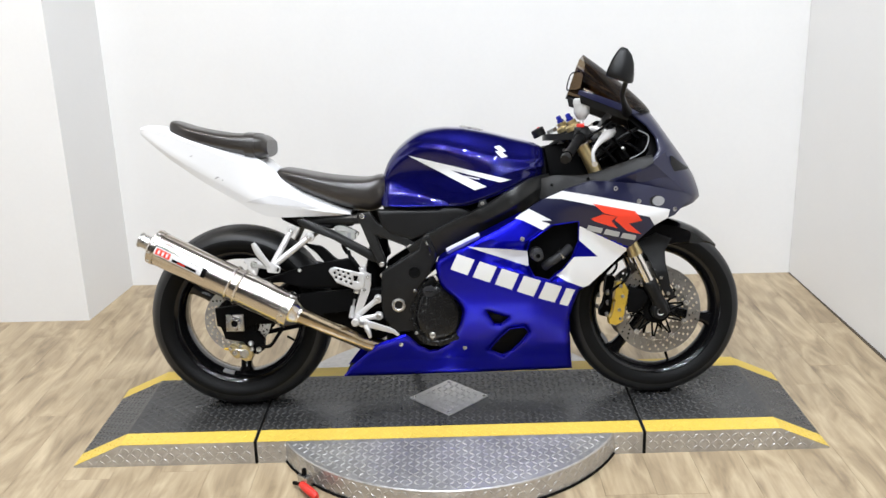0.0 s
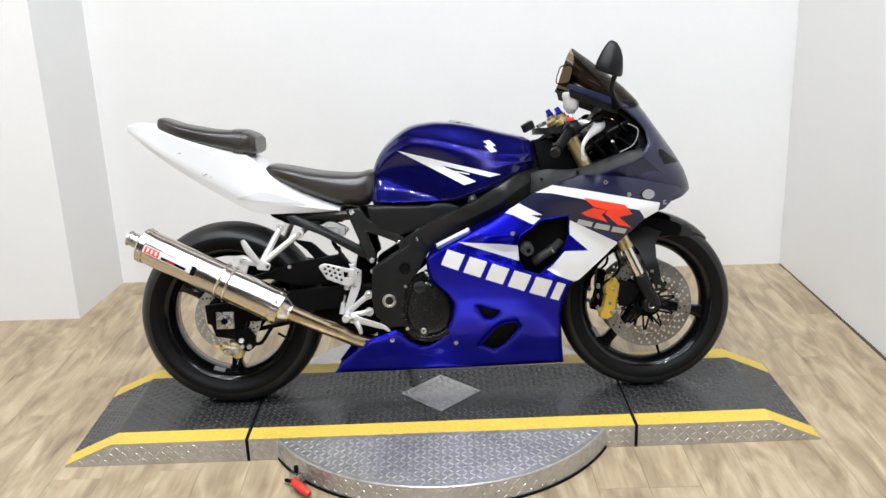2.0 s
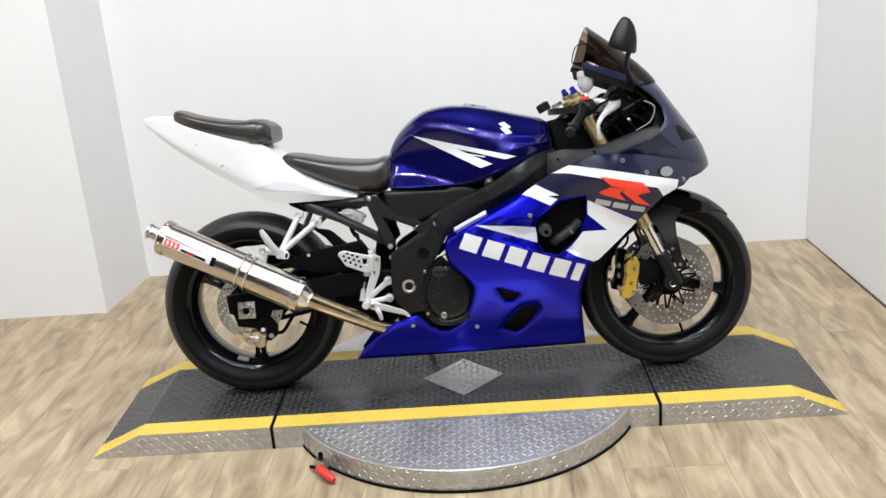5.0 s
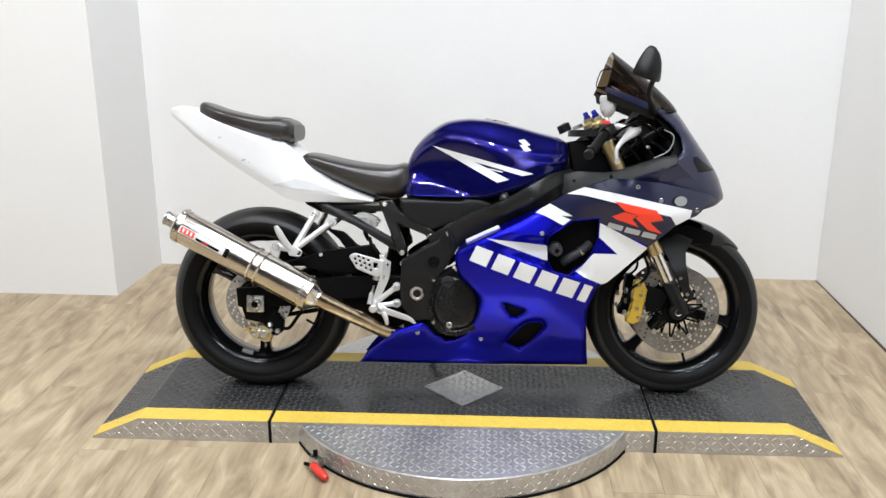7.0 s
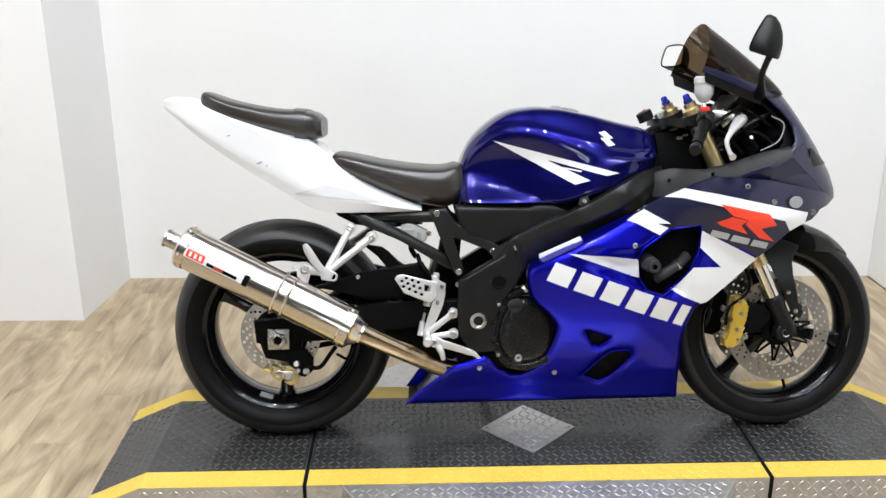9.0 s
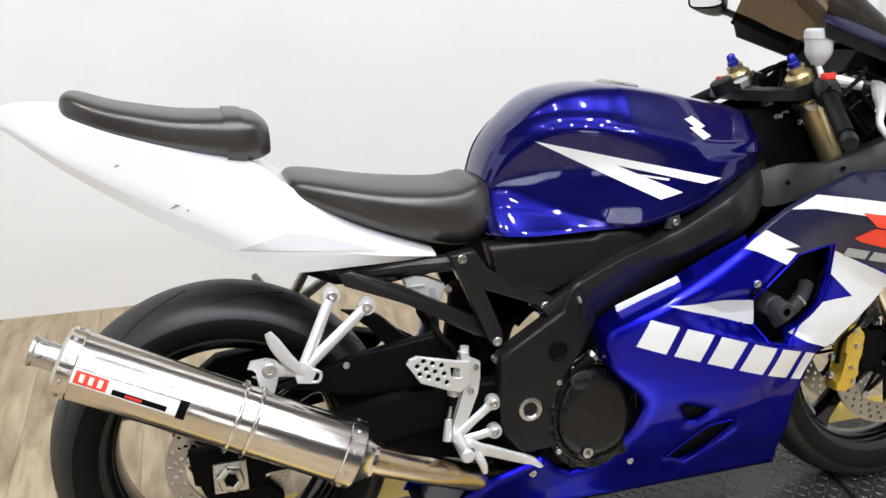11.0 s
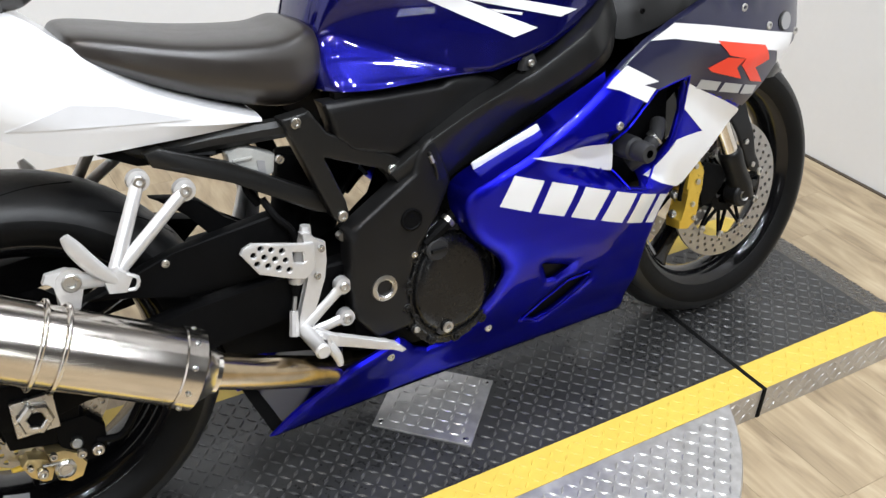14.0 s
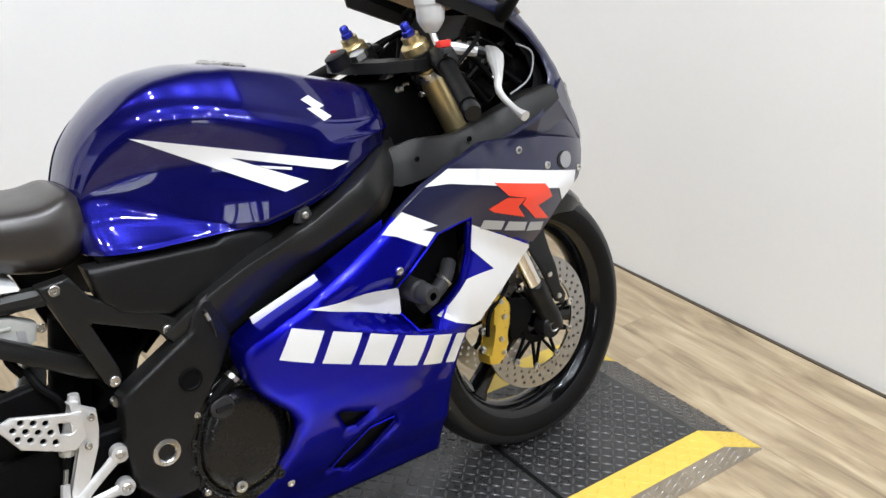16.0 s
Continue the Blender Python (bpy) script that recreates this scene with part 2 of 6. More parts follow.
def smooth_line(pts, n=6, closed=False):
    """Points along a Catmull-Rom curve through the given ones."""
    P = [np.array(p, float) for p in pts]
    out, k = [], len(P)
    for i in range(k if closed else k - 1):
        if closed:
            a, b, c, d = P[i - 1], P[i], P[(i + 1) % k], P[(i + 2) % k]
        else:
            a, b, c, d = P[max(i - 1, 0)], P[i], P[i + 1], P[min(i + 2, k - 1)]
        for j in range(n):
            t = j / n
            out.append(0.5 * (2 * b + (c - a) * t + (2 * a - 5 * b + 4 * c - d) * t * t + (3 * b - a - 3 * c + d) * t ** 3))
    if not closed:
        out.append(P[-1])
    return out


def skin(rings, closed=True, caps=True, bm=None):
    """Joins rings of equally many points."""
    bm = bm or bmesh.new()
    vs = [[bm.verts.new(p) for p in ring] for ring in rings]
    n = len(rings[0])
    for a, b in zip(vs, vs[1:]):
        for i in range(n if closed else n - 1):
            j = (i + 1) % n
            bm.faces.new((a[i], a[j], b[j], b[i]))
    if caps and closed:
        bm.faces.new(vs[0][::-1])
        bm.faces.new(vs[-1])
    return bm


def tube(pts, r, seg=12, n=6, bm=None, flat=1.0):
    """A round bar along a curve; r is one radius or one for each point."""
    rad = [r] * len(pts) if not isinstance(r, (list, tuple)) else list(r)
    line = smooth_line([(*p, q) for p, q in zip(pts, rad)], n) if n > 1 else [np.array((*p, q)) for p, q in zip(pts, rad)]
    rings, up = [], None
    for i, p in enumerate(line):
        d = Vector(line[min(i + 1, len(line) - 1)][:3] - line[max(i - 1, 0)][:3]).normalized()
        if up is None:
            up = d.orthogonal().normalized() if abs(d.y) > 0.9 else Vector((0, 1, 0))
        side = d.cross(up).normalized()
        up = side.cross(d).normalized()
        c = Vector(p[:3])
        rings.append([c + (side * math.cos(a) + up * math.sin(a) * flat) * p[3] for a in (2 * math.pi * k / seg for k in range(seg))])
    return skin(rings, bm=bm)


def lathe(profile, origin=(0, 0, 0), axis=(0, 1, 0), seg=32, bm=None, closed=False):
    """Turns a profile of (radius, along) about an axis."""
    bm = bm or bmesh.new()
    ax = Vector(axis).normalized()
    e1 = ax.orthogonal().normalized()
    e2 = ax.cross(e1)
    o = Vector(origin)
    rows = []
    for r, h in profile:
        if r < 1e-6:
            rows.append([bm.verts.new(o + ax * h)])
        else:
            rows.append([bm.verts.new(o + ax * h + (e1 * math.cos(a) + e2 * math.sin(a)) * r) for a in (2 * math.pi * k / seg for k in range(seg))])
    pairs = list(zip(rows, rows[1:])) + ([(rows[-1], rows[0])] if closed else [])
    for a, b in pairs:
        for i in range(seg):
            j = (i + 1) % seg
            if len(a) == 1 and len(b) == 1:
                continue
            if len(a) == 1:
                bm.faces.new((a[0], b[i], b[j]))
            elif len(b) == 1:
                bm.faces.new((a[i], a[j], b[0]))
            else:
                bm.faces.new((a[i], a[j], b[j], b[i]))
    return bm


def prism(outline, v0, v1, bevel=0.003, bm=None):
    """A plate with the outline (u, w), from v0 to v1 across the bike, with eased edges."""
    own = bm is None
    bm = bm or bmesh.new()
    a = [bm.verts.new((u, v0, w)) for u, w in outline]
    b = [bm.verts.new((u, v1, w)) for u, w in outline]
    n = len(a)
    bm.faces.new(a)
    bm.faces.new(b[::-1])
    for i in range(n):
        j = (i + 1) % n
        bm.faces.new((a[i], b[i], b[j], a[j]))
    if bevel and own:
        es = [e for e in bm.edges if abs(e.verts[0].co.y - e.verts[1].co.y) < 1e-6]
        bmesh.ops.bevel(bm, geom=es, offset=bevel, segments=2, affect="EDGES", profile=0.6)
    return bm


def inside(p, poly):
    hit, n = False, len(poly)
    for i in range(n):
        (x0, y0), (x1, y1) = poly[i], poly[i - 1]
        if (y0 > p[1]) != (y1 > p[1]) and p[0] < (x1 - x0) * (p[1] - y0) / (y1 - y0) + x0:
            hit = not hit
    return hit


def rim_distance(p, loops):
    """The distance of a point from the nearest edge of some outlines."""
    best = 9.0
    for loop in loops:
        a = np.array(loop)
        b = np.roll(a, -1, 0)
        d = b - a
        t = np.clip(((np.array(p) - a) * d).sum(1) / np.maximum((d * d).sum(1), 1e-12), 0, 1)
        best = min(best, np.hypot(*(a + d * t[:, None] - np.array(p)).T).min())
    return best


def flat_mesh(outline, holes=(), step=0.02, rings=()):
    """Triangles that fill an outline with holes evenly, as (points, triples)."""
    def dense(poly):
        out = []
        for i, p in enumerate(poly):
            q = poly[(i + 1) % len(poly)]
            k = max(1, int(math.hypot(q[0] - p[0], q[1] - p[1]) / step))
            out += [(p[0] + (q[0] - p[0]) * j / k, p[1] + (q[1] - p[1]) * j / k) for j in range(k)]
        return out
    loops = [dense(outline)] + [dense(h) for h in holes]
    pts, edges = [], []
    for lp in loops:
        s = len(pts)
        pts += lp
        edges += [(s + i, s + (i + 1) % len(lp)) for i in range(len(lp))]
    xs, ys = [p[0] for p in outline], [p[1] for p in outline]
    for lp in loops if rings else ():
        q = np.array(lp)
        along = np.roll(q, -1, 0) - np.roll(q, 1, 0)
        across = np.stack([-along[:, 1], along[:, 0]], 1) / np.maximum(np.hypot(*along.T), 1e-9)[:, None]
        for r in rings:
            for sgn in (-1, 1):
                for p in q + across * r * sgn:
                    p = (float(p[0]), float(p[1]))
                    if inside(p, outline) and not any(inside(p, h) for h in holes) and rim_distance(p, [outline, *holes]) > r * 0.93:
                        pts.append(p)
    rim = np.array(pts)
    y, row = min(ys) + step / 2, 0
    while y < max(ys):
        x = min(xs) + (step / 2 if row % 2 else 0)
        while x < max(xs):
            if inside((x, y), outline) and not any(inside((x, y), h) for h in holes) and np.abs(rim - (x, y)).sum(1).min() > step * 0.6:
                pts.append((x, y))
            x += step
        y += step * 0.87
        row += 1
    vs, _, fs, *_ = delaunay_2d_cdt([Vector(p) for p in pts], edges, [], 0, 1e-6)
    tri = []
    for f in fs:
        c = ((vs[f[0]].x + vs[f[1]].x + vs[f[2]].x) / 3, (vs[f[0]].y + vs[f[1]].y + vs[f[2]].y) / 3)
        if inside(c, outline) and not any(inside(c, h) for h in holes):
            tri.append(tuple(f))
    return [(v.x, v.y) for v in vs], tri


def shell(outline, vfun, thick=0.004, holes=(), step=0.02, sides=(-1,), ease=0.0, deep=0.0):
    """A curved panel: the outline in (u, w) laid on the surface y = vfun(u, w), with thickness. sides: -1 the right of the bike, 1 the left.
    ease, deep: how far from its rim the panel rounds off, and by how much."""
    pts, tri = flat_mesh(outline, holes, step, (ease * 0.3, ease * 0.65, ease) if ease else ())
    if ease:
        flat_v, drop = vfun, {}
        for p in pts:
            k = 1 - min(1.0, rim_distance(p, [outline, *holes]) / ease)
            drop[p] = deep * (1 - math.sqrt(max(0.0, 1 - k * k)))
        vfun = lambda u, w: flat_v(u, w) - drop[(u, w)]
    bm = bmesh.new()
    for s in sides:
        used = sorted({i for t in tri for i in t})
        a = {i: bm.verts.new((pts[i][0], s * vfun(*pts[i]), pts[i][1])) for i in used}
        b = {i: bm.verts.new((pts[i][0], s * (vfun(*pts[i]) - thick), pts[i][1])) for i in used}
        count = {}
        for t in tri:
            bm.faces.new([a[i] for i in t])
            bm.faces.new([b[i] for i in t[::-1]])
            for e in ((t[0], t[1]), (t[1], t[2]), (t[2], t[0])):
                count[frozenset(e)] = None if frozenset(e) in count else e
        for e in count.values():
            if e:
                bm.faces.new((a[e[1]], a[e[0]], b[e[0]], b[e[1]]))
    return bm


def decal(outline, tree, lift=0.0015, step=0.012, side=-1, thick=0.0012):
    """A thin film with the outline (u, w), laid on a surface by a cast across the bike."""
    memo = {}
    def on(u, w):
        hit = tree.ray_cast(Vector((u, side * 1.0, w)), Vector((0, -side, 0)))[0]
        if hit is None:
            near = tree.find_nearest(Vector((u, side * 0.3, w)))[0]
            return abs(near.y) + lift
        return abs(hit.y) + lift
    def got(u, w):
        key = (round(u, 5), round(w, 5))
        if key not in memo:
            memo[key] = on(u, w)
        return memo[key]
    return shell(outline, got, thick, step=step, sides=(side,))


def ramp(a, b, x):
    k = min(1.0, max(0.0, (x - a) / (b - a)))
    return k * k * (3 - 2 * k)


def bolt(u, w, v, r=0.008, out=0.006, side=-1, parent=None, material=None, name="bolt"):
    """A socket-head screw whose head faces outwards."""
    bm = lathe([(0, 0), (r, 0), (r, out * 0.8), (r * 0.85, out), (r * 0.5, out), (r * 0.45, out * 0.4), (0, out * 0.4)], (u, side * abs(v), w), (0, side, 0), 12)
    return part(name, bm, material or STEEL, parent)


# ---- the room ----
BACK_L, BACK_R = 1.50, 1.42          # depth of the back wall at its two ends
LEFT, RIGHT = -1.60, 1.665            # the alcove's sides
PIER_Y, PIER_X = 1.03, -2.75


PARTITION = 2.45                      # the white walls end here; unseen dark walls are added above them


def wall(name, pts, z0, z1, label):
    """A wall with thickness over a footprint."""
    bm = bmesh.new()
    a = [bm.verts.new((x, y, z0)) for x, y in pts]
    b = [bm.verts.new((x, y, z1)) for x, y in pts]
    bm.faces.new(a[::-1])
    bm.faces.new(b)
    for i in range(len(a)):
        j = (i + 1) % len(a)
        bm.faces.new((a[i], a[j], b[j], b[i]))
    return tagged(part(name, bm, WALL, None, label), category="wall", kind="structure")


wall("wall_back", [(LEFT - 0.5, BACK_L + 0.012), (RIGHT + 0.2, BACK_R - 0.005), (RIGHT + 0.2, BACK_R + 0.15), (LEFT - 0.5, BACK_L + 0.15)], -0.05, PARTITION, "smooth white painted back wall of the alcove")
wall("wall_pier", [(PIER_X - 0.15, PIER_Y + 0.02), (LEFT - 0.025, PIER_Y), (LEFT + 0.025, BACK_L + 0.012), (PIER_X - 0.15, BACK_L + 0.012)], -0.05, PARTITION, "white painted wall pier beside the alcove")
OPEN = -1.5                           # in front of this line the alcove opens into a wide hall, added out of view
HALL_X, HALL_Y = 6.5, -9.0
WIN_X0, WIN_X1, WIN_Z0, WIN_Z1 = -2.60, -1.50, 0.50, 2.45   # the hall's daylight window
wall("wall_left", [(PIER_X - 0.15, OPEN), (PIER_X, OPEN), (PIER_X, PIER_Y + 0.018), (PIER_X - 0.15, PIER_Y + 0.018)], -0.05, PARTITION, "plain white painted side wall")
wall("wall_right", [(RIGHT, BACK_R - 0.004), (RIGHT + 0.03, OPEN), (RIGHT + 0.2, OPEN), (RIGHT + 0.2, BACK_R - 0.006)], -0.05, PARTITION, "plain white painted wall at the alcove's side")
# Unseen upper and hall walls, added dark so the bodywork mirrors little light.
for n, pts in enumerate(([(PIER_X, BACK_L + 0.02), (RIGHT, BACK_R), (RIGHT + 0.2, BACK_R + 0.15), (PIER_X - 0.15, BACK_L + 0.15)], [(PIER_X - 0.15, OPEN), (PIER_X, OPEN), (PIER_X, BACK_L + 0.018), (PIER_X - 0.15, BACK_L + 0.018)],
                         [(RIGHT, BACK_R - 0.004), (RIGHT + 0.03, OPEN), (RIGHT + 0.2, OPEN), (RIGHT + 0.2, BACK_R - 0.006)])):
    wall("wall_upper_%d" % (n + 1), pts, PARTITION + 0.002, CEILING, "unseen dark grey wall added above the white partition to darken reflections").data.materials[0] = HALL
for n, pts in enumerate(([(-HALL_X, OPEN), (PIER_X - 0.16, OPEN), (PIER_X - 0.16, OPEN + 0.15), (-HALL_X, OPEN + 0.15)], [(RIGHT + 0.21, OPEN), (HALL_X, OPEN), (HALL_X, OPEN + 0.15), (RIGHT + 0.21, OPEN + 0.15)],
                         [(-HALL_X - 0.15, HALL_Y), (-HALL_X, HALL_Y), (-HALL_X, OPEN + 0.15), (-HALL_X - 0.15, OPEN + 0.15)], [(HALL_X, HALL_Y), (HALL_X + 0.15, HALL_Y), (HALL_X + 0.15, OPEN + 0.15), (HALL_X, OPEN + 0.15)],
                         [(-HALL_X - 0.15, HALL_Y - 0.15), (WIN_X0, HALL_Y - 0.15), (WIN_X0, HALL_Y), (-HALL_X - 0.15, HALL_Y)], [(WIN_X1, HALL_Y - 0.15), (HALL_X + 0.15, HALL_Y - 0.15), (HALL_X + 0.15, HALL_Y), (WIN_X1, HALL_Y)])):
    wall("wall_hall_%d" % (n + 1), pts, -0.05, CEILING, "unseen dark grey hall wall added to darken reflections").data.materials[0] = HALL
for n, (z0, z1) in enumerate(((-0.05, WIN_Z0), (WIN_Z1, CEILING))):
    wall("wall_window_%d" % (n + 1), [(WIN_X0, HALL_Y - 0.15), (WIN_X1, HALL_Y - 0.15), (WIN_X1, HALL_Y), (WIN_X0, HALL_Y)], z0, z1, "unseen dark grey wall added above and below the window").data.materials[0] = HALL
window = tagged(new("window_1"), "white framed daylight window in the hall", "window", kind="structure")
for x0, x1, z0, z1 in ((WIN_X0, WIN_X0 + 0.06, WIN_Z0, WIN_Z1), (WIN_X1 - 0.06, WIN_X1, WIN_Z0, WIN_Z1), (WIN_X0 + 0.06, WIN_X1 - 0.06, WIN_Z0, WIN_Z0 + 0.06), (WIN_X0 + 0.06, WIN_X1 - 0.06, WIN_Z1 - 0.06, WIN_Z1)):
    part("window_frame", box(x0, x1, HALL_Y - 0.11, HALL_Y - 0.03, z0, z1, 0.004), TRIM, window)
part("mullion", box(-2.09, -2.01, HALL_Y - 0.11, HALL_Y - 0.03, WIN_Z0 + 0.06, WIN_Z1 - 0.06, 0.004), TRIM, window)
for x0, x1 in ((WIN_X0 + 0.06, -2.09), (-2.01, WIN_X1 - 0.06)):
    part("pane", box(x0, x1, HALL_Y - 0.075, HALL_Y - 0.069, WIN_Z0 + 0.06, WIN_Z1 - 0.06), GLASS, window, "clear glass pane").visible_shadow = False
tagged(part("backdrop", box(WIN_X0 - 0.3, WIN_X1 + 0.3, HALL_Y - 0.42, HALL_Y - 0.40, WIN_Z0 - 0.3, WIN_Z1 + 0.3), DAYLIGHT, None, "bright overcast daylight outside the window"), category="backdrop", kind="structure")
ceiling = part("ceiling", box(-HALL_X - 0.2, HALL_X + 0.2, HALL_Y - 0.2, 1.75, CEILING, CEILING + 0.1), CEIL, None, "plain dark painted ceiling")
tagged(ceiling, category="ceiling", kind="structure")
# A dark strip stands in for the shadow line where wall meets floor.
bm = box(RIGHT - 0.002, RIGHT + 0.01, OPEN, BACK_R - 0.01, -0.004, 0.004)
tagged(part("wall_foot_shadow", bm, FOOT_SHADE, None, "thin dark strip for the shadow gap along the foot of the wall"), category="trim", kind="structure")

# Planks run away from the camera.
floor = part("floor", box(-HALL_X - 0.2, HALL_X + 0.2, HALL_Y - 0.2, 1.75, -0.08, -0.004), JOINT, None, "worn light oak vinyl plank floor")
tagged(floor, category="floor", kind="structure")
PLANK_W, PLANK_L = 0.152, 1.22
rng = random.Random(4)


def plank_shape(x0, x1, y0, y1, bm=None):
    bm = bm or bmesh.new()
    e = 0.0004
    top = [bm.verts.new(p) for p in ((x0 + e, y0 + e, 0), (x1 - e, y0 + e, 0), (x1 - e, y1 - e, 0), (x0 + e, y1 - e, 0))]
    low = [bm.verts.new(p) for p in ((x0 + e * 0.3, y0 + e * 0.3, -0.003), (x1 - e * 0.3, y0 + e * 0.3, -0.003), (x1 - e * 0.3, y1 - e * 0.3, -0.003), (x0 + e * 0.3, y1 - e * 0.3, -0.003))]
    bm.faces.new(top)
    for i in range(4):
        j = (i + 1) % 4
        bm.faces.new((low[i], low[j], top[j], top[i]))
    return bm


planks_near, planks_far = [], []
column = -44
while column * PLANK_W < HALL_X:
    x = column * PLANK_W
    y = HALL_Y - rng.random() * PLANK_L
    while y < 1.7:
        cell = (x, x + PLANK_W, max(y, HALL_Y), min(y + PLANK_L, 1.7))
        if cell[3] - cell[2] > 0.02 and (cell[2] < OPEN or PIER_X - 0.2 < x < RIGHT + 0.1):
            (planks_near if cell[3] > -2.0 and PIER_X - 0.2 < x < RIGHT + 0.1 else planks_far).append(cell)
        y += PLANK_L
    column += 1

# ---- ceiling lights ----
def ceiling_light():
    t = thing("ceiling_light", "round white recessed ceiling downlight, lit", "ceiling light", group="downlights in the ceiling")
    part("trim_ring", lathe([(0.105, 0), (0.105, -0.006), (0.09, -0.010), (0.08, -0.004), (0.08, 0)], (0, 0, 0), (0, 0, 1), 32), TRIM, t, "white trim ring")
    part("lens", lathe([(0, -0.003), (0.08, -0.003), (0.08, -0.001), (0, -0.001)], (0, 0, 0), (0, 0, 1), 32), GLOW, t, "glowing frosted lens")
    return t


first = ceiling_light()
for n, (lx, ly) in enumerate(LAMP_SPOTS):
    m = pose(lx, ly, CEILING - 0.001)
    if n == 0:
        first.matrix_world = m
    else:
        copy_thing(first, m)
    lamp = bpy.data.lights.new("downlight_lamp", "AREA")
    lamp.shape, lamp.size, lamp.energy, lamp.color = "DISK", 0.10, LAMP_POWER, (1.0, 0.91, 0.80) if ly > -1 and lx < -1 else (0.925, 0.98, 1.055)
    ob = new("downlight_lamp", lamp)
    ob.matrix_world = pose(lx, ly, CEILING - 0.016)

# ---- the turntable and its ramps ----
DECK_Z, HALF, SEAM, BREAK, TIP, STRIPE, DISC = 0.075, 0.276, 0.616, 1.045, 1.203, 0.076, 0.588


def lug(bm, x, y, z, ang, long=0.0112, wide=0.0034, high=0.0027, m=None):
    """One raised tread mark: a low pointed ridge."""
    c, s = math.cos(ang), math.sin(ang)
    low = [(-long, 0, 0), (0, -wide, 0), (long, 0, 0), (0, wide, 0)]
    top = [(-long * 0.55, 0, high), (long * 0.55, 0, high)]
    vs = []
    for px, py, pz in low + top:
        p = Vector((x + px * c - py * s, y + px * s + py * c, z + pz))
        vs.append(bm.verts.new(m @ p if m else p))
    for f in ((0, 1, 4), (1, 5, 4), (1, 2, 5), (2, 3, 5), (3, 4, 5), (3, 0, 4)):
        bm.faces.new([vs[i] for i in f])


def tread(x0, x1, y0, y1, keep, z=lambda x, y: 0.0, m=None, pitch=0.0205, turn=0.0, high=0.0020):
    """Tread marks at alternate slants all over a rectangle."""
    bm = bmesh.new()
    i = 0
    y = y0
    while y < y1:
        x = x0 + (i % 2) * 0
        j = 0
        while x < x1:
            if keep(x, y):
                lug(bm, x, y, z(x, y), turn + (math.pi / 4 if (i + j) % 2 else -math.pi / 4), high=high, m=m)
            x += pitch
            j += 1
        y += pitch
        i += 1
    for f in bm.faces:
        f.smooth = False
    return bm


def deck_height(x):
    return DECK_Z if abs(x) <= BREAK else DECK_Z - (abs(x) - BREAK) / (TIP - BREAK) * (DECK_Z - 0.006)


def deck_body(x0, x1, y0, y1, lift=0.0, under=False):
    """A deck between two ends, bent down at the ramp's break."""
    xs = sorted({x0, x1, *[b for b in (-BREAK, BREAK) if x0 < b < x1]})
    rows = []
    for x in xs:
        h = deck_height(x) + lift
        lo = 0.0 if not under else h - 0.002
        rows.append([(x, y0, lo), (x, y0, h), (x, y1, h), (x, y1, lo)])
    return skin(rows)


def ramp_side(x0, x1):
    """The upright aluminium cheek with its tread marks."""
    m = Matrix.Translation((0, -HALF, 0)) @ pose(0, 0, 0, 90, 0, 0)
    return tread(x0 + 0.012, x1 - 0.006, 0.016, DECK_Z - 0.006, lambda x, y: y < deck_height(x) - 0.008, m=m, pitch=0.0205, high=0.0016)


def deck_thing(name, x0, x1, label, category):
    t = thing(name, label, category)
    part("body", deck_body(x0, x1, -HALF, HALF), ALU, t, "bare aluminium tread-plate sides", smooth=20)
    e = 0.0012
    part("black_deck", deck_body(x0 + 0.001, x1 - 0.001, -HALF + STRIPE, HALF - STRIPE, e, True), DECK, t, "black painted tread plate", smooth=20)
    for y0, y1 in ((-HALF, -HALF + STRIPE), (HALF - STRIPE, HALF)):
        part("yellow_stripe", deck_body(x0 + 0.001, x1 - 0.001, y0 + 0.0005, y1 - 0.0005, e, True), YELLOW, t, "yellow painted edge stripe", smooth=20)
    lugs = tread(x0 + 0.014, x1 - 0.01, -HALF + STRIPE + 0.012, HALF - STRIPE - 0.01, lambda x, y: abs(abs(x) - BREAK) > 0.008 and not (abs(x) + abs(y) < 0.145), z=lambda x, y: deck_height(x) + e)
    tagged(part("black_tread", lugs, DECKWORN, t, "raised tread marks under black paint", raw=True), kind="stuff")
    lugs = tread(x0 + 0.014, x1 - 0.01, -HALF + 0.014, -HALF + STRIPE - 0.008, lambda x, y: abs(abs(x) - BREAK) > 0.008, z=lambda x, y: deck_height(x) + e - 0.0006)
    tagged(part("yellow_tread", lugs, YELLOW, t, "raised tread marks under yellow paint", raw=True), kind="stuff")
    tagged(part("side_tread", ramp_side(x0, x1), ALU, t, "raised tread marks on the bare side", raw=True), kind="stuff")
    return t


turntable = deck_thing("turntable", -SEAM + 0.005, SEAM - 0.005, "low aluminium tread-plate turntable with black deck and yellow edges", "turntable")
tagged(deck_thing("loading_ramp", -TIP, -SEAM - 0.005, "aluminium ramp section with black tread deck and yellow edges", "ramp"), group="ramps at both ends of the turntable")
tagged(deck_thing("loading_ramp", SEAM + 0.005, TIP, "aluminium ramp section with black tread deck and yellow edges", "ramp"), group="ramps at both ends of the turntable")

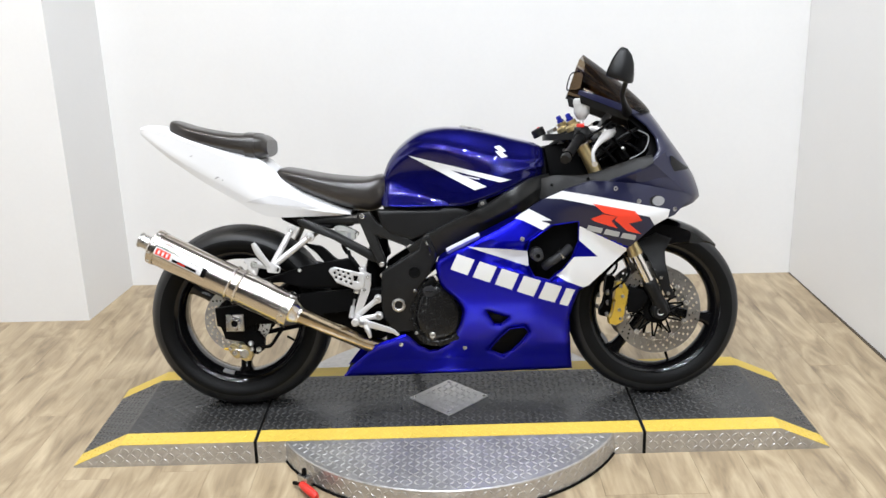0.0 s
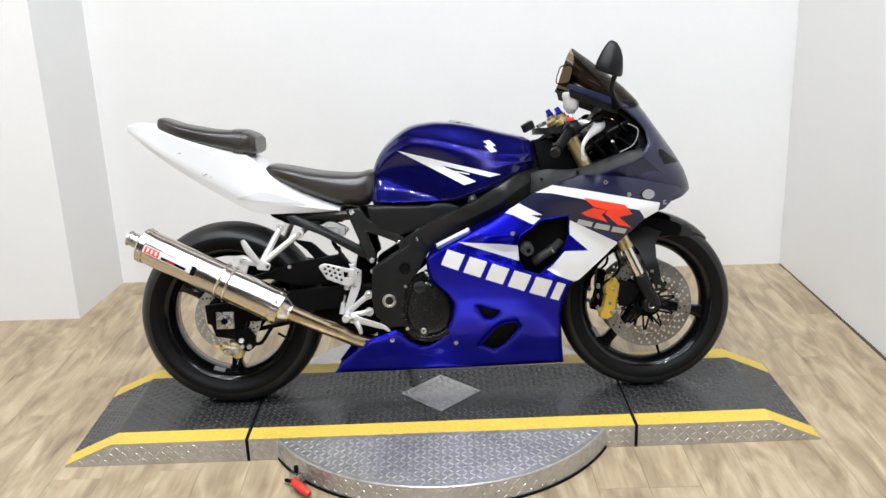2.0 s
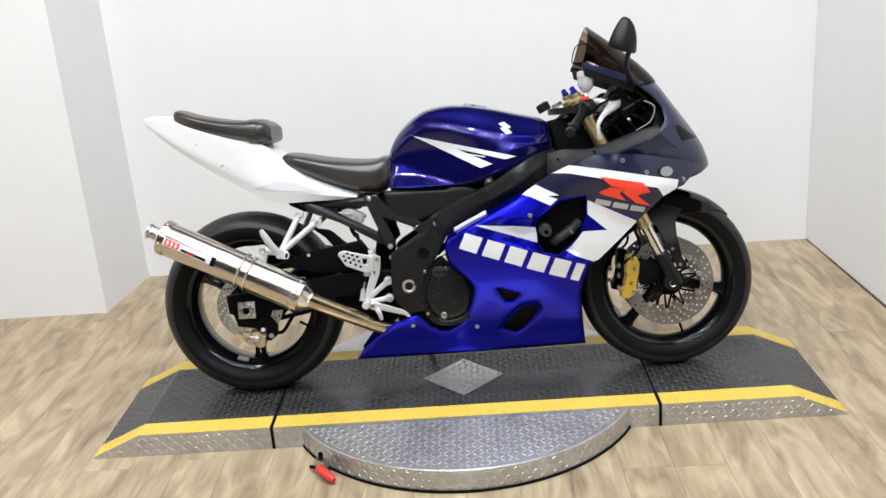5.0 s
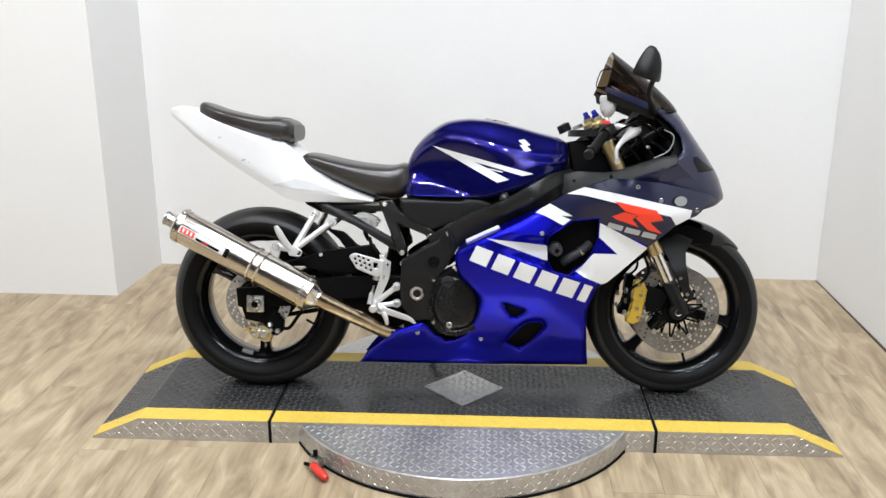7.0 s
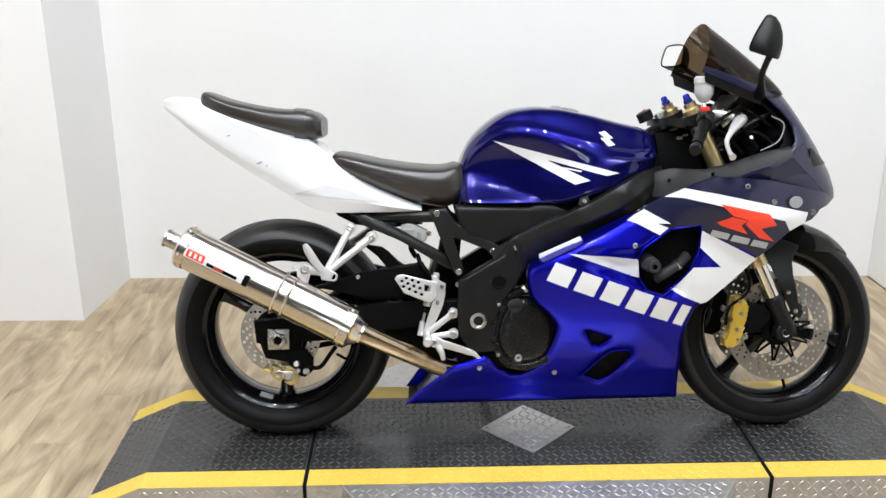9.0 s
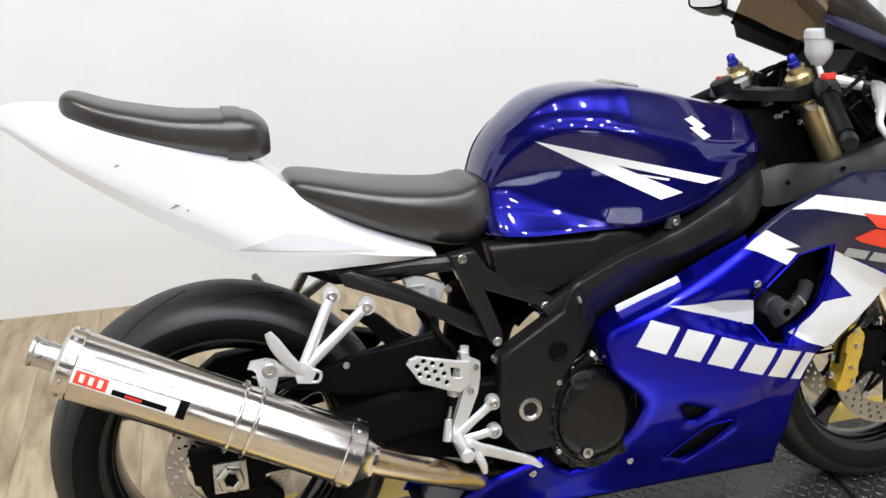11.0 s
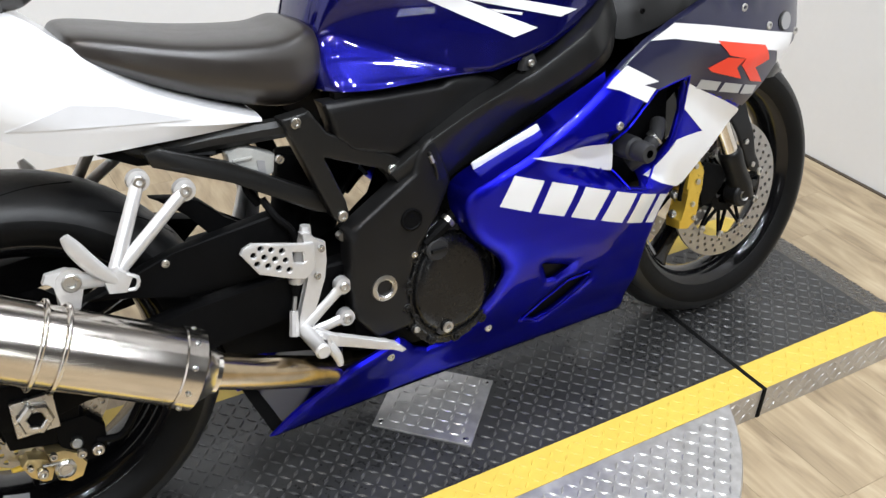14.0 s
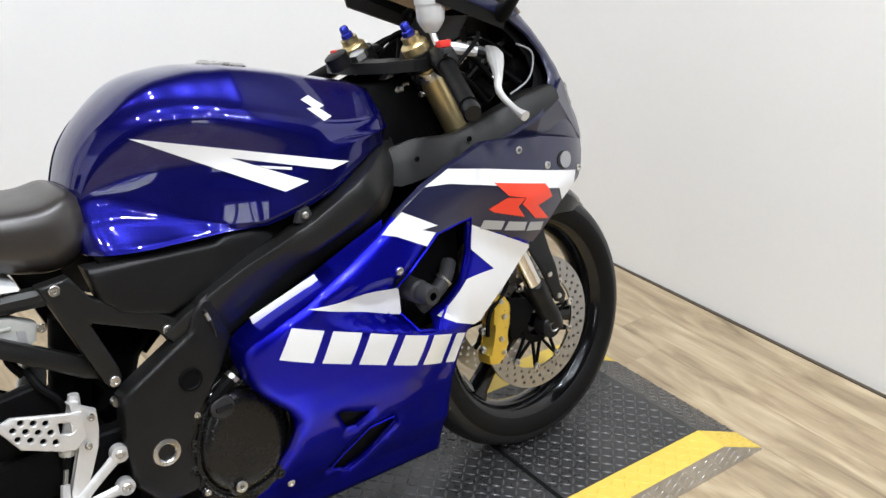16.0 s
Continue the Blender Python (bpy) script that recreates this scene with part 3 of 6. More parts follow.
# The round plate juts out in front and behind the deck.
a0 = math.asin((HALF + 0.0005) / DISC)
for side in (-1, 1):
    bm = bmesh.new()
    arc = [(DISC * math.cos(a), side * DISC * math.sin(a)) for a in np.linspace(a0, math.pi - a0, 49)]
    skin([[(x, y, 0.004) for x, y in arc], [(x, y, DECK_Z - 0.004) for x, y in arc], [(x * 0.995, y * 0.995, DECK_Z) for x, y in arc]], closed=False, caps=False, bm=bm)
    bm.faces.new([bm.verts.new((x * 0.995, y * 0.995, DECK_Z)) for x, y in (arc if side > 0 else arc[::-1])])
    part("round_plate", bm, ALU, turntable, "round aluminium tread plate with upright rim", smooth=20)
    bm = bmesh.new()
    arc = [(math.cos(a), side * math.sin(a)) for a in np.linspace(a0, math.pi - a0, 49)]
    skin([[(x * (DISC + 0.004), y * (DISC + 0.004), 0.0005) for x, y in arc], [(x * (DISC + 0.004), y * (DISC + 0.004), 0.008) for x, y in arc], [(x * DISC, y * DISC, 0.008) for x, y in arc]], closed=False, caps=False, bm=bm)
    part("rubber_skirt", bm, RUBBERSEAM, turntable, "black rubber skirt at the floor")
lugs = tread(-DISC, DISC, -DISC, -HALF - 0.008, lambda x, y: math.hypot(x, y) < DISC - 0.016, z=lambda x, y: DECK_Z)
tagged(part("plate_tread", lugs, ALU, turntable, "raised tread marks on the bare plate", raw=True), kind="stuff")
bm = bmesh.new()
a, k = math.pi + math.asin(HALF / DISC) + 0.03, 0
while a < 2 * math.pi - math.asin(HALF / DISC) - 0.02:
    for row in range(3):
        m = Matrix.Rotation(a, 4, "Z") @ Matrix.Translation((DISC, 0, 0.014 + 0.022 * row)) @ pose(0, 0, 0, 90, 0, 90)
        lug(bm, 0, 0, 0, math.pi / 4 if (k + row) % 2 else -math.pi / 4, high=0.0016, m=m)
    a += 0.0205 / DISC
    k += 1
tagged(part("rim_tread", bm, ALU, turntable, "raised tread marks on the rim", raw=True), kind="stuff")
# The square aluminium cover plate, turned on its corner.
D = 0.136
bm = bmesh.new()
vs = [[bm.verts.new((x * k, y * k, z)) for x, y in ((-D, 0), (0, -D), (D, 0), (0, D))] for k, z in ((1.0, DECK_Z + 0.001), (1.0, DECK_Z + 0.0045), (0.993, DECK_Z + 0.0055))]
for a, b in zip(vs, vs[1:]):
    for i in range(4):
        bm.faces.new((a[i], a[(i + 1) % 4], b[(i + 1) % 4], b[i]))
bm.faces.new(vs[-1])
cover = part("cover_plate", bm, ALU, turntable, "square bare aluminium cover plate, turned on its corner", smooth=20)
lugs = tread(-D, D, -D, D, lambda x, y: abs(x) + abs(y) < D - 0.016, z=lambda x, y: DECK_Z + 0.0055)
tagged(part("cover_tread", lugs, ALU, cover, raw=True), kind="stuff")
for bx, by in ((-D + 0.018, 0), (D - 0.018, 0), (0, D - 0.018), (0, -D + 0.018)):
    part("screw", lathe([(0.006, 0), (0.006, 0.002), (0.004, 0.003), (0, 0.003)], (bx, by, DECK_Z + 0.0056), (0, 0, 1), 10), STEEL, cover)
# Rubber seals in the two joints.
for sx in (-1, 1):
    bm = skin([[(sx * SEAM - 0.0045, y, z0), (sx * SEAM + 0.0045, y, z0), (sx * SEAM + 0.0045, y, z1), (sx * SEAM - 0.0045, y, z1)] for y, z0, z1 in ((-HALF - 0.003, 0.001, DECK_Z + 0.002), (HALF, 0.001, DECK_Z + 0.002))])
    part("joint_seal", bm, RUBBERSEAM, turntable, "black rubber joint seal")

# ---- red locking lever at the rim ----
lever_thing = thing("locking_lever", "small steel clamp with a red rubber grip on the floor", "lever", pose(-0.44, -0.447, 0, 0, 0, -38))
part("grip", tube([(0.0, -0.012, 0.03), (0.02, -0.014, 0.026), (0.06, -0.018, 0.018), (0.075, -0.02, 0.016)], [0.009, 0.0125, 0.0125, 0.008], 12), REDPL, lever_thing, "worn red rubber grip")
part("shaft", tube([(-0.045, 0.0, 0.012), (-0.02, -0.004, 0.02), (0.004, -0.012, 0.03)], 0.006, 10), MATTE, lever_thing, "dark steel shaft")
part("clamp", box(-0.022, 0.02, -0.006, 0.02, 0.001, 0.05, 0.004), STEEL, lever_thing, "grey steel clamp block")
part("pin", lathe([(0, 0.0), (0.007, 0), (0.007, 0.02), (0.0, 0.02)], (-0.004, 0.008, 0.049), (0, 0, 1), 10), MATTE, lever_thing)


# ---- the motorcycle: x forwards, y to its left, z up, standing on z = 0 ----
LEANING, STEER = 10.5, 2.0
bike = thing("motorcycle", "blue, white and black sport motorcycle leaning on its side stand", "motorcycle", pose(0, 0.02, DECK_Z + 0.006, -LEANING, 0, 0))
REAR, FRONT = (-0.693, 0.300), (0.701, 0.288)
RAKE = math.atan(0.474)
# Steering axis: parallel to the fork, 3 cm behind it.
AXIS_P = Vector((0.4205 - 0.03 * math.cos(RAKE), 0, 0.91 - 0.03 * math.sin(RAKE)))
AXIS_D = Vector((-math.sin(RAKE), 0, math.cos(RAKE)))
STEERED = Matrix.Translation(AXIS_P) @ Matrix.Rotation(radians(STEER), 4, AXIS_D) @ Matrix.Translation(-AXIS_P)


def turned(bm):
    bmesh.ops.transform(bm, matrix=STEERED, verts=bm.verts)
    return bm


def along_fork(s, v=0.0, ahead=0.0):
    """A point on the fork's line, s metres below the upper clamp."""
    return (0.4205 + s * math.sin(RAKE) + ahead * math.cos(RAKE), v, 0.91 - s * math.cos(RAKE) + ahead * math.sin(RAKE))


# ---- wheels ----
def wheel(name, centre, tyre_profile, rim_half, hub_half, first_spoke, label, m):
    w = new(name)
    w.parent = bike
    w.matrix_local = m @ Matrix.Translation((centre[0], 0, centre[1]))
    tagged(w, label)
    prof = smooth_line(tyre_profile + [(r, -y) for r, y in tyre_profile[-2::-1]], 4)
    prof = [tuple(p) for p in prof]
    inner = [(tyre_profile[0][0] - 0.002, -tyre_profile[0][1] - 0.004), (tyre_profile[0][0] - 0.002, tyre_profile[0][1] + 0.004)]
    tyre = part("tyre", lathe(prof + inner, seg=96, closed=True), RUBBER, w, "black road tyre with paler worn tread", smooth=60)
    tyre.data.materials.append(TREAD)
    shoulder = tyre_profile[2][0] + 0.30 * (tyre_profile[3][0] - tyre_profile[2][0])
    for f in tyre.data.polygons:
        if math.hypot(f.center.x, f.center.z) > shoulder:
            f.material_index = 1
    h = rim_half
    rim = [(0.227, -h), (0.229, -h + 0.004), (0.2245, -h + 0.009), (0.214, -h + 0.014), (0.206, -h + 0.030), (0.203, 0), (0.206, h - 0.030), (0.214, h - 0.014), (0.2245, h - 0.009), (0.229, h - 0.004), (0.227, h), (0.221, h),
           (0.207, h - 0.012), (0.196, h - 0.028), (0.192, 0), (0.196, -h + 0.028), (0.207, -h + 0.012), (0.221, -h)]
    part("rim", lathe(rim, seg=96, closed=True), GLOSSBLACK, w, "gloss black alloy rim", smooth=50)
    part("hub", lathe([(0.016, -hub_half), (0.04, -hub_half), (0.046, -hub_half + 0.01), (0.05, 0), (0.046, hub_half - 0.01), (0.04, hub_half), (0.016, hub_half)], seg=32, closed=True), GLOSSBLACK, w)
    for k in range(3):
        a = radians(first_spoke + 120 * k)
        rings = []
        for r, half_w, half_t in ((0.035, 0.026, 0.03), (0.08, 0.019, 0.022), (0.14, 0.0165, 0.019), (0.18, 0.019, 0.022), (0.199, 0.030, 0.026)):
            ring = []
            for q in range(12):
                b = 2 * math.pi * q / 12
                cx, cy = math.copysign(abs(math.cos(b)) ** 0.6, math.cos(b)) * half_w, math.copysign(abs(math.sin(b)) ** 0.6, math.sin(b)) * half_t
                ring.append((r * math.cos(a) - cx * math.sin(a), cy, r * math.sin(a) + cx * math.cos(a)))
            rings.append(ring)
        part("spoke", skin(rings), GLOSSBLACK, w)
    weight = [[(r * math.cos(a), y, r * math.sin(a)) for r, y in ((0.2015, -h + 0.016), (0.1925, -h + 0.030), (0.1900, -h + 0.028), (0.1985, -h + 0.014))] for a in np.radians(np.linspace(first_spoke - 21, first_spoke - 10, 7))]
    part("balance_weight", skin(weight), DULL, w, "stick-on grey balance weight")
    a = radians(first_spoke + 60)
    part("valve", tube([(0.198 * math.cos(a), 0, 0.198 * math.sin(a)), (0.165 * math.cos(a), 0, 0.165 * math.sin(a))], 0.0045, 8, 1), MATTE, w)
    return w


def brake_disc(parent, v, r_out, r_in, holes_per_row, rows, name="brake_disc", buttons=8, carrier=True, axis_side=-1):
    """A drilled rotor on a dark carrier."""
    cut = []
    for k in range(holes_per_row):
        for i, r in enumerate(rows):
            a = 2 * math.pi * (k + i / len(rows)) / holes_per_row
            cut.append([(r * math.cos(a) + 0.0042 * math.cos(b), r * math.sin(a) + 0.0042 * math.sin(b)) for b in (2 * math.pi * q / 6 for q in range(6))])
    ring = lambda r, n: [(r * math.cos(2 * math.pi * k / n), r * math.sin(2 * math.pi * k / n)) for k in range(n)]
    disc = part(name, shell(ring(r_out, 72), lambda u, w: abs(v) + 0.0025, 0.005, [ring(r_in, 60)] + cut, 0.05, (axis_side,)), ROTOR, parent, "drilled steel brake disc", smooth=20)
    if carrier:
        solid = 0.062 if r_out < 0.13 else 0.046
        bm = lathe([(0.030, -0.004), (solid, -0.004), (solid, 0.004), (0.030, 0.004)], (0, v, 0), (0, 1, 0), 32, closed=True)
        part("carrier", bm, MATTE, disc, "black disc carrier")
        for k in range(buttons):
            a = 2 * math.pi * (k + 0.3) / buttons
            end = np.array([math.cos(a), math.sin(a)]) * (r_in + 0.001)
            for turn in (-1, 1):
                b = a + turn * 0.8 * math.pi / buttons
                root = np.array([math.cos(b), math.sin(b)]) * (solid - 0.002)
                side = np.array([-(end - root)[1], (end - root)[0]]) / np.hypot(*(end - root)) * 0.0024
                part("arm", prism([tuple(root - side * 1.3), tuple(end - side), tuple(end + side), tuple(root + side * 1.3)], v - 0.003, v + 0.003, 0.001), MATTE, disc)
            c, s = math.cos(a), math.sin(a)
            part("rivet", lathe([(0.004, 0), (0.0085, 0), (0.0085, 0.004), (0.004, 0.005), (0.0035, 0.001), (0, 0.001)], ((r_in - 0.004) * c, v + axis_side * 0.003, (r_in - 0.004) * s), (0, axis_side, 0), 12), STEEL, disc)
    return disc


front_wheel = wheel("front_wheel", FRONT, [(0.222, -0.046), (0.236, -0.053), (0.254, -0.056), (0.273, -0.050), (0.286, -0.031), (0.2920, 0)], 0.046, 0.055, 226, "front wheel with three gloss black spokes", STEERED)
rear_wheel = wheel("rear_wheel", REAR, [(0.222, -0.070), (0.238, -0.084), (0.258, -0.090), (0.281, -0.080), (0.299, -0.052), (0.307, -0.022), (0.309, 0)], 0.070, 0.085, 270, "wide rear wheel with three gloss black spokes", Matrix())


def tread_grooves(wheel_ob, profile, count, span):
    """Slanted grooves cut in the tread, told by thin dark channels on the crown."""
    line = np.array(smooth_line(profile, 6))
    bm = bmesh.new()
    for side in (-1, 1):
        for k in range(count):
            a0 = 2 * math.pi * (k + (0.5 if side > 0 else 0)) / count
            rows = []
            for q in range(9):
                f = q / 8
                y = span[0] + (span[1] - span[0]) * f
                r = float(np.interp(y, np.abs(line[::-1, 1]), line[::-1, 0])) + 0.0006
                a = a0 + radians(26) * f ** 1.4
                w = 0.0036 * (1 - 0.6 * f) + 0.0008
                rows.append([bm.verts.new(((r) * math.cos(a + e * w / r), side * y, r * math.sin(a + e * w / r))) for e in (-1, 1)])
            for m, n in zip(rows, rows[1:]):
                bm.faces.new((m[0], m[1], n[1], n[0]))
    tagged(part("tread_groove", bm, RUBBERSEAM, wheel_ob, "fine dark tread grooves"), kind="stuff")


tread_grooves(front_wheel, [(0.254, -0.056), (0.273, -0.050), (0.286, -0.031), (0.2920, 0)], 11, (0.012, 0.046))
tread_grooves(rear_wheel, [(0.258, -0.090), (0.281, -0.080), (0.299, -0.052), (0.307, -0.022), (0.309, 0)], 11, (0.022, 0.074))
for s in (-1, 1):
    brake_disc(front_wheel, s * 0.066, 0.147, 0.104, 30, (0.112, 0.124, 0.136), axis_side=s, buttons=10)
brake_disc(rear_wheel, -0.098, 0.110, 0.076, 22, (0.084, 0.093, 0.102), buttons=5, axis_side=-1)

# ---- fork, brakes and front mudguard ----
fork = new("front_fork")
fork.parent = bike
tagged(fork, "gold upside-down fork with black feet")
for s in (-1, 1):
    v = s * 0.101
    part("outer_tube", turned(tube([along_fork(0.018, v), along_fork(0.42, v), along_fork(0.462, v)], [0.0225, 0.0225, 0.0235], 24, 2)), GOLD, fork, "gold anodised outer tube")
    part("dust_seal", turned(tube([along_fork(0.462, v), along_fork(0.478, v)], 0.0245, 20, 1)), GOLD, fork)
    part("inner_tube", turned(tube([along_fork(0.47, v), along_fork(0.60, v)], 0.0185, 20, 1)), CHROME, fork, "polished inner tube")
    part("foot", turned(tube([along_fork(0.575, v), along_fork(0.585, v), along_fork(0.63, v), along_fork(0.67, v), along_fork(0.70, v * 1.02)], [0.020, 0.0245, 0.022, 0.024, 0.019], 20, 3)), BLACK, fork, "black cast fork foot")
    part("axle_clamp", turned(lathe([(0.009, 0), (0.012, 0.001), (0.022, 0.0), (0.026, -0.004), (0.026, -0.034), (0, -0.034)], (FRONT[0], s * 0.118, FRONT[1]), (0, s, 0), 20)), BLACK, fork)
    part("axle", turned(lathe([(0.0085, 0.002), (0.011, 0.004), (0.0125, 0.0), (0.0125, -0.01), (0.0085, -0.01)], (FRONT[0], s * 0.118, FRONT[1]), (0, s, 0), 16, closed=True)), STEEL, fork, "hollow steel axle end")
    part("clamp_ring", turned(lathe([(0.0225, -0.008), (0.0255, -0.008), (0.0265, 0.0), (0.0255, 0.008), (0.0225, 0.008)], along_fork(0.068, v), AXIS_D, 20, closed=True)), STEEL, fork, "steel clamp ring")
    cap = part("cap", turned(lathe([(0.0255, -0.01), (0.0255, 0.012), (0.022, 0.016), (0.017, 0.018), (0.017, 0.03), (0.0, 0.03)], along_fork(0.018, v), AXIS_D, 16)), GOLD, fork, "gold fork cap")
    part("adjuster", turned(lathe([(0.012, 0), (0.012, 0.008), (0.009, 0.010), (0.009, 0.02), (0.006, 0.024), (0, 0.024)], along_fork(-0.013, v), AXIS_D, 6)), BLUEANO, cap, "blue anodised adjuster")
    # radial caliper behind the fork foot
    cal = [(0.560, 0.388), (0.581, 0.390), (0.592, 0.378), (0.590, 0.366), (0.601, 0.362), (0.598, 0.343), (0.590, 0.336), (0.597, 0.322), (0.586, 0.301), (0.580, 0.286), (0.582, 0.258), (0.558, 0.244), (0.535, 0.250), (0.534, 0.270), (0.552, 0.286), (0.560, 0.318), (0.552, 0.330), (0.557, 0.364)]
    bm = prism(cal, s * 0.062, s * 0.102, 0.005)
    # The far caliper is coloured black to stand for the shade it sits in.
    c = part("caliper", turned(bm), BRASS if s < 0 else MATTE, fork, "gold painted brake caliper" if s < 0 else "far-side brake caliper, black in place of its shade")
    for u, w in ((0.590, 0.255), (0.586, 0.285), (0.598, 0.330), (0.592, 0.364)):
        part("bolt", turned(lathe([(0, 0), (0.006, 0), (0.006, 0.004), (0, 0.005)], (u - 0.018, s * 0.102, w + 0.012), (0, s, 0), 8)), STEEL, c)
    for u, w in ((0.552, 0.268), (0.556, 0.308), (0.555, 0.342)):
        part("banjo", turned(lathe([(0, 0), (0.009, 0), (0.009, 0.006), (0.006, 0.010), (0, 0.010)], (u - 0.018, s * 0.085, w + 0.012), (-1, 0, 0), 10)), STEEL, c)
    part("caliper_bracket", turned(prism([(0.60, 0.285), (0.625, 0.285), (0.655, 0.31), (0.668, 0.335), (0.650, 0.36), (0.60, 0.375), (0.592, 0.33)], s * 0.080, s * 0.098, 0.004)), MATTE, fork)
    hose = [along_fork(0.16, v * 0.7, -0.03), along_fork(0.36, v * 0.85, -0.035), along_fork(0.52, v * 0.95, -0.045), (0.545, v, 0.36), (0.538, v * 0.95, 0.31)]
    part("brake_hose", turned(tube(hose, 0.0045, 8)), MATTE, fork)


def fender_surface():
    """The mudguard: a deep arched blade over the tyre, drawn out to a point in front."""
    rings = []
    for k in range(25):
        deg = 43 + k * 107 / 24
        a = radians(deg)
        low = float(np.interp(deg, [43, 50, 60, 75, 90, 110, 130, 150], [0.293, 0.272, 0.250, 0.228, 0.205, 0.200, 0.215, 0.250]))
        wide = float(np.interp(deg, [43, 51, 62, 150], [0.012, 0.045, 0.066, 0.068]))
        top = float(np.interp(deg, [43, 60, 90, 150], [0.300, 0.304, 0.308, 0.306]))
        half = [(low, wide), (low + (top - low) * 0.45, wide * 1.03), (top - 0.022, wide), (top - 0.008, wide * 0.75), (top - 0.001, wide * 0.35)]
        ring = [(r, -y) for r, y in half] + [(top, 0.0)] + [(r, y) for r, y in half[::-1]]
        rings.append([(FRONT[0] + math.cos(a) * r, y, FRONT[1] + math.sin(a) * r) for r, y in ring])
    inner = [[(FRONT[0] + (p[0] - FRONT[0]) * 0.992, p[1] * 0.95, FRONT[1] + (p[2] - FRONT[1]) * 0.992) for p in r] for r in rings]
    return skin([o + i[::-1] for o, i in zip(rings, inner)])


fender = part("front_mudguard", turned(fender_surface()), GLOSSBLACK, bike, "gloss black front mudguard")
for s in (-1, 1):
    arm = [(0.618, 0.510), (0.70, 0.545), (0.750, 0.525), (0.726, 0.485), (0.724, 0.444), (0.737, 0.372), (0.752, 0.345), (0.745, 0.326), (0.722, 0.336), (0.690, 0.403), (0.664, 0.472)]
    part("arm", turned(shell(arm, lambda u, w: 0.074 + 0.036 * ramp(0.0, 1.0, (0.525 - w) / 0.12), 0.004, step=0.012, sides=(s,), ease=0.004, deep=0.002)), BLACK, fender, "black mudguard arm", smooth=40)
    for u, w in ((0.706, 0.401), (0.729, 0.348)):
        part("bolt", turned(lathe([(0, 0), (0.006, 0), (0.006, 0.003), (0, 0.004)], (u, s * 0.1105, w), (0, s, 0), 8)), STEEL, fender)

# ---- engine, frame and swingarm ----
engine = part("engine", prism([(-0.20, 0.22), (-0.10, 0.20), (0.20, 0.20), (0.30, 0.26), (0.36, 0.40), (0.32, 0.58), (0.20, 0.64), (0.06, 0.60), (-0.01, 0.37), (-0.20, 0.32)], -0.135, 0.135, 0.03), MATTE, bike, "black engine block")
cl = [(-0.053, 0.428), (-0.076, 0.409), (-0.096, 0.383), (-0.110, 0.350), (-0.117, 0.316), (-0.117, 0.280), (-0.104, 0.246), (-0.082, 0.220), (-0.052, 0.206), (-0.008, 0.208), (0.034, 0.226), (0.062, 0.265), (0.074, 0.320), (0.062, 0.375), (0.030, 0.412), (-0.012, 0.431)]
cl = [tuple(p) for p in smooth_line(cl, 3, True)]
around = lambda k: [(-0.022 + (u + 0.022) * k, 0.318 + (w - 0.318) * k) for u, w in cl]
cover_e = part("clutch_cover", prism(cl, -0.158, -0.11, 0.006), CASE, engine, "black clutch cover with a pressed face")
part("clutch_face", shell(around(0.80), lambda u, w: 0.172, 0.020, step=0.012, sides=(-1,), ease=0.026, deep=0.012), CASE, cover_e, "domed black cover face", smooth=50)
part("cover_ridge", tube([(u, -0.160, w) for u, w in around(0.86)] + [(*[around(0.86)[0][0], -0.160, around(0.86)[0][1]],)], 0.0035, 8, 1), CASE, cover_e)
for k in range(11):
    p = around(0.935)[(k * 4 + 2) % len(cl)]
    part("bolt_boss", lathe([(0.0095, -0.02), (0.0095, 0.004), (0.008, 0.006), (0, 0.006)], (p[0], -0.157, p[1]), (0, -1, 0), 12), CASE, cover_e)
    bolt(p[0], p[1], 0.162, 0.0055, 0.004, parent=cover_e, material=STEEL if k in (0, 4, 8) else BLACK)
part("drain_boss", lathe([(0.020, -0.02), (0.019, 0.010), (0.012, 0.013), (0.011, 0.018), (0, 0.018)], (-0.046, -0.158, 0.245), (0, -1, 0), 18), CASE, cover_e)
bolt(-0.046, 0.245, 0.174, 0.010, 0.005, parent=cover_e)
cap_o = part("oil_cap", lathe([(0.021, -0.01), (0.021, 0.012), (0.017, 0.015), (0, 0.015)], (-0.053, -0.158, 0.388), (0, -1, 0), 20), BOBBIN, cover_e, "black oil filler cap")
part("cap_slot", box(-0.067, -0.039, -0.1785, -0.172, 0.385, 0.391, 0.001), BLACK, cap_o)
part("side_case", prism([(0.06, 0.22), (0.24, 0.22), (0.28, 0.34), (0.22, 0.5), (0.06, 0.5), (0.02, 0.44)], -0.125, 0.125, 0.02), MATTE, engine)
part("radiator", prism([(0.33, 0.24), (0.41, 0.36), (0.47, 0.52), (0.44, 0.56), (0.40, 0.52), (0.30, 0.28)], -0.12, 0.12, 0.01), MATTE, bike, "black radiator behind the fairing")

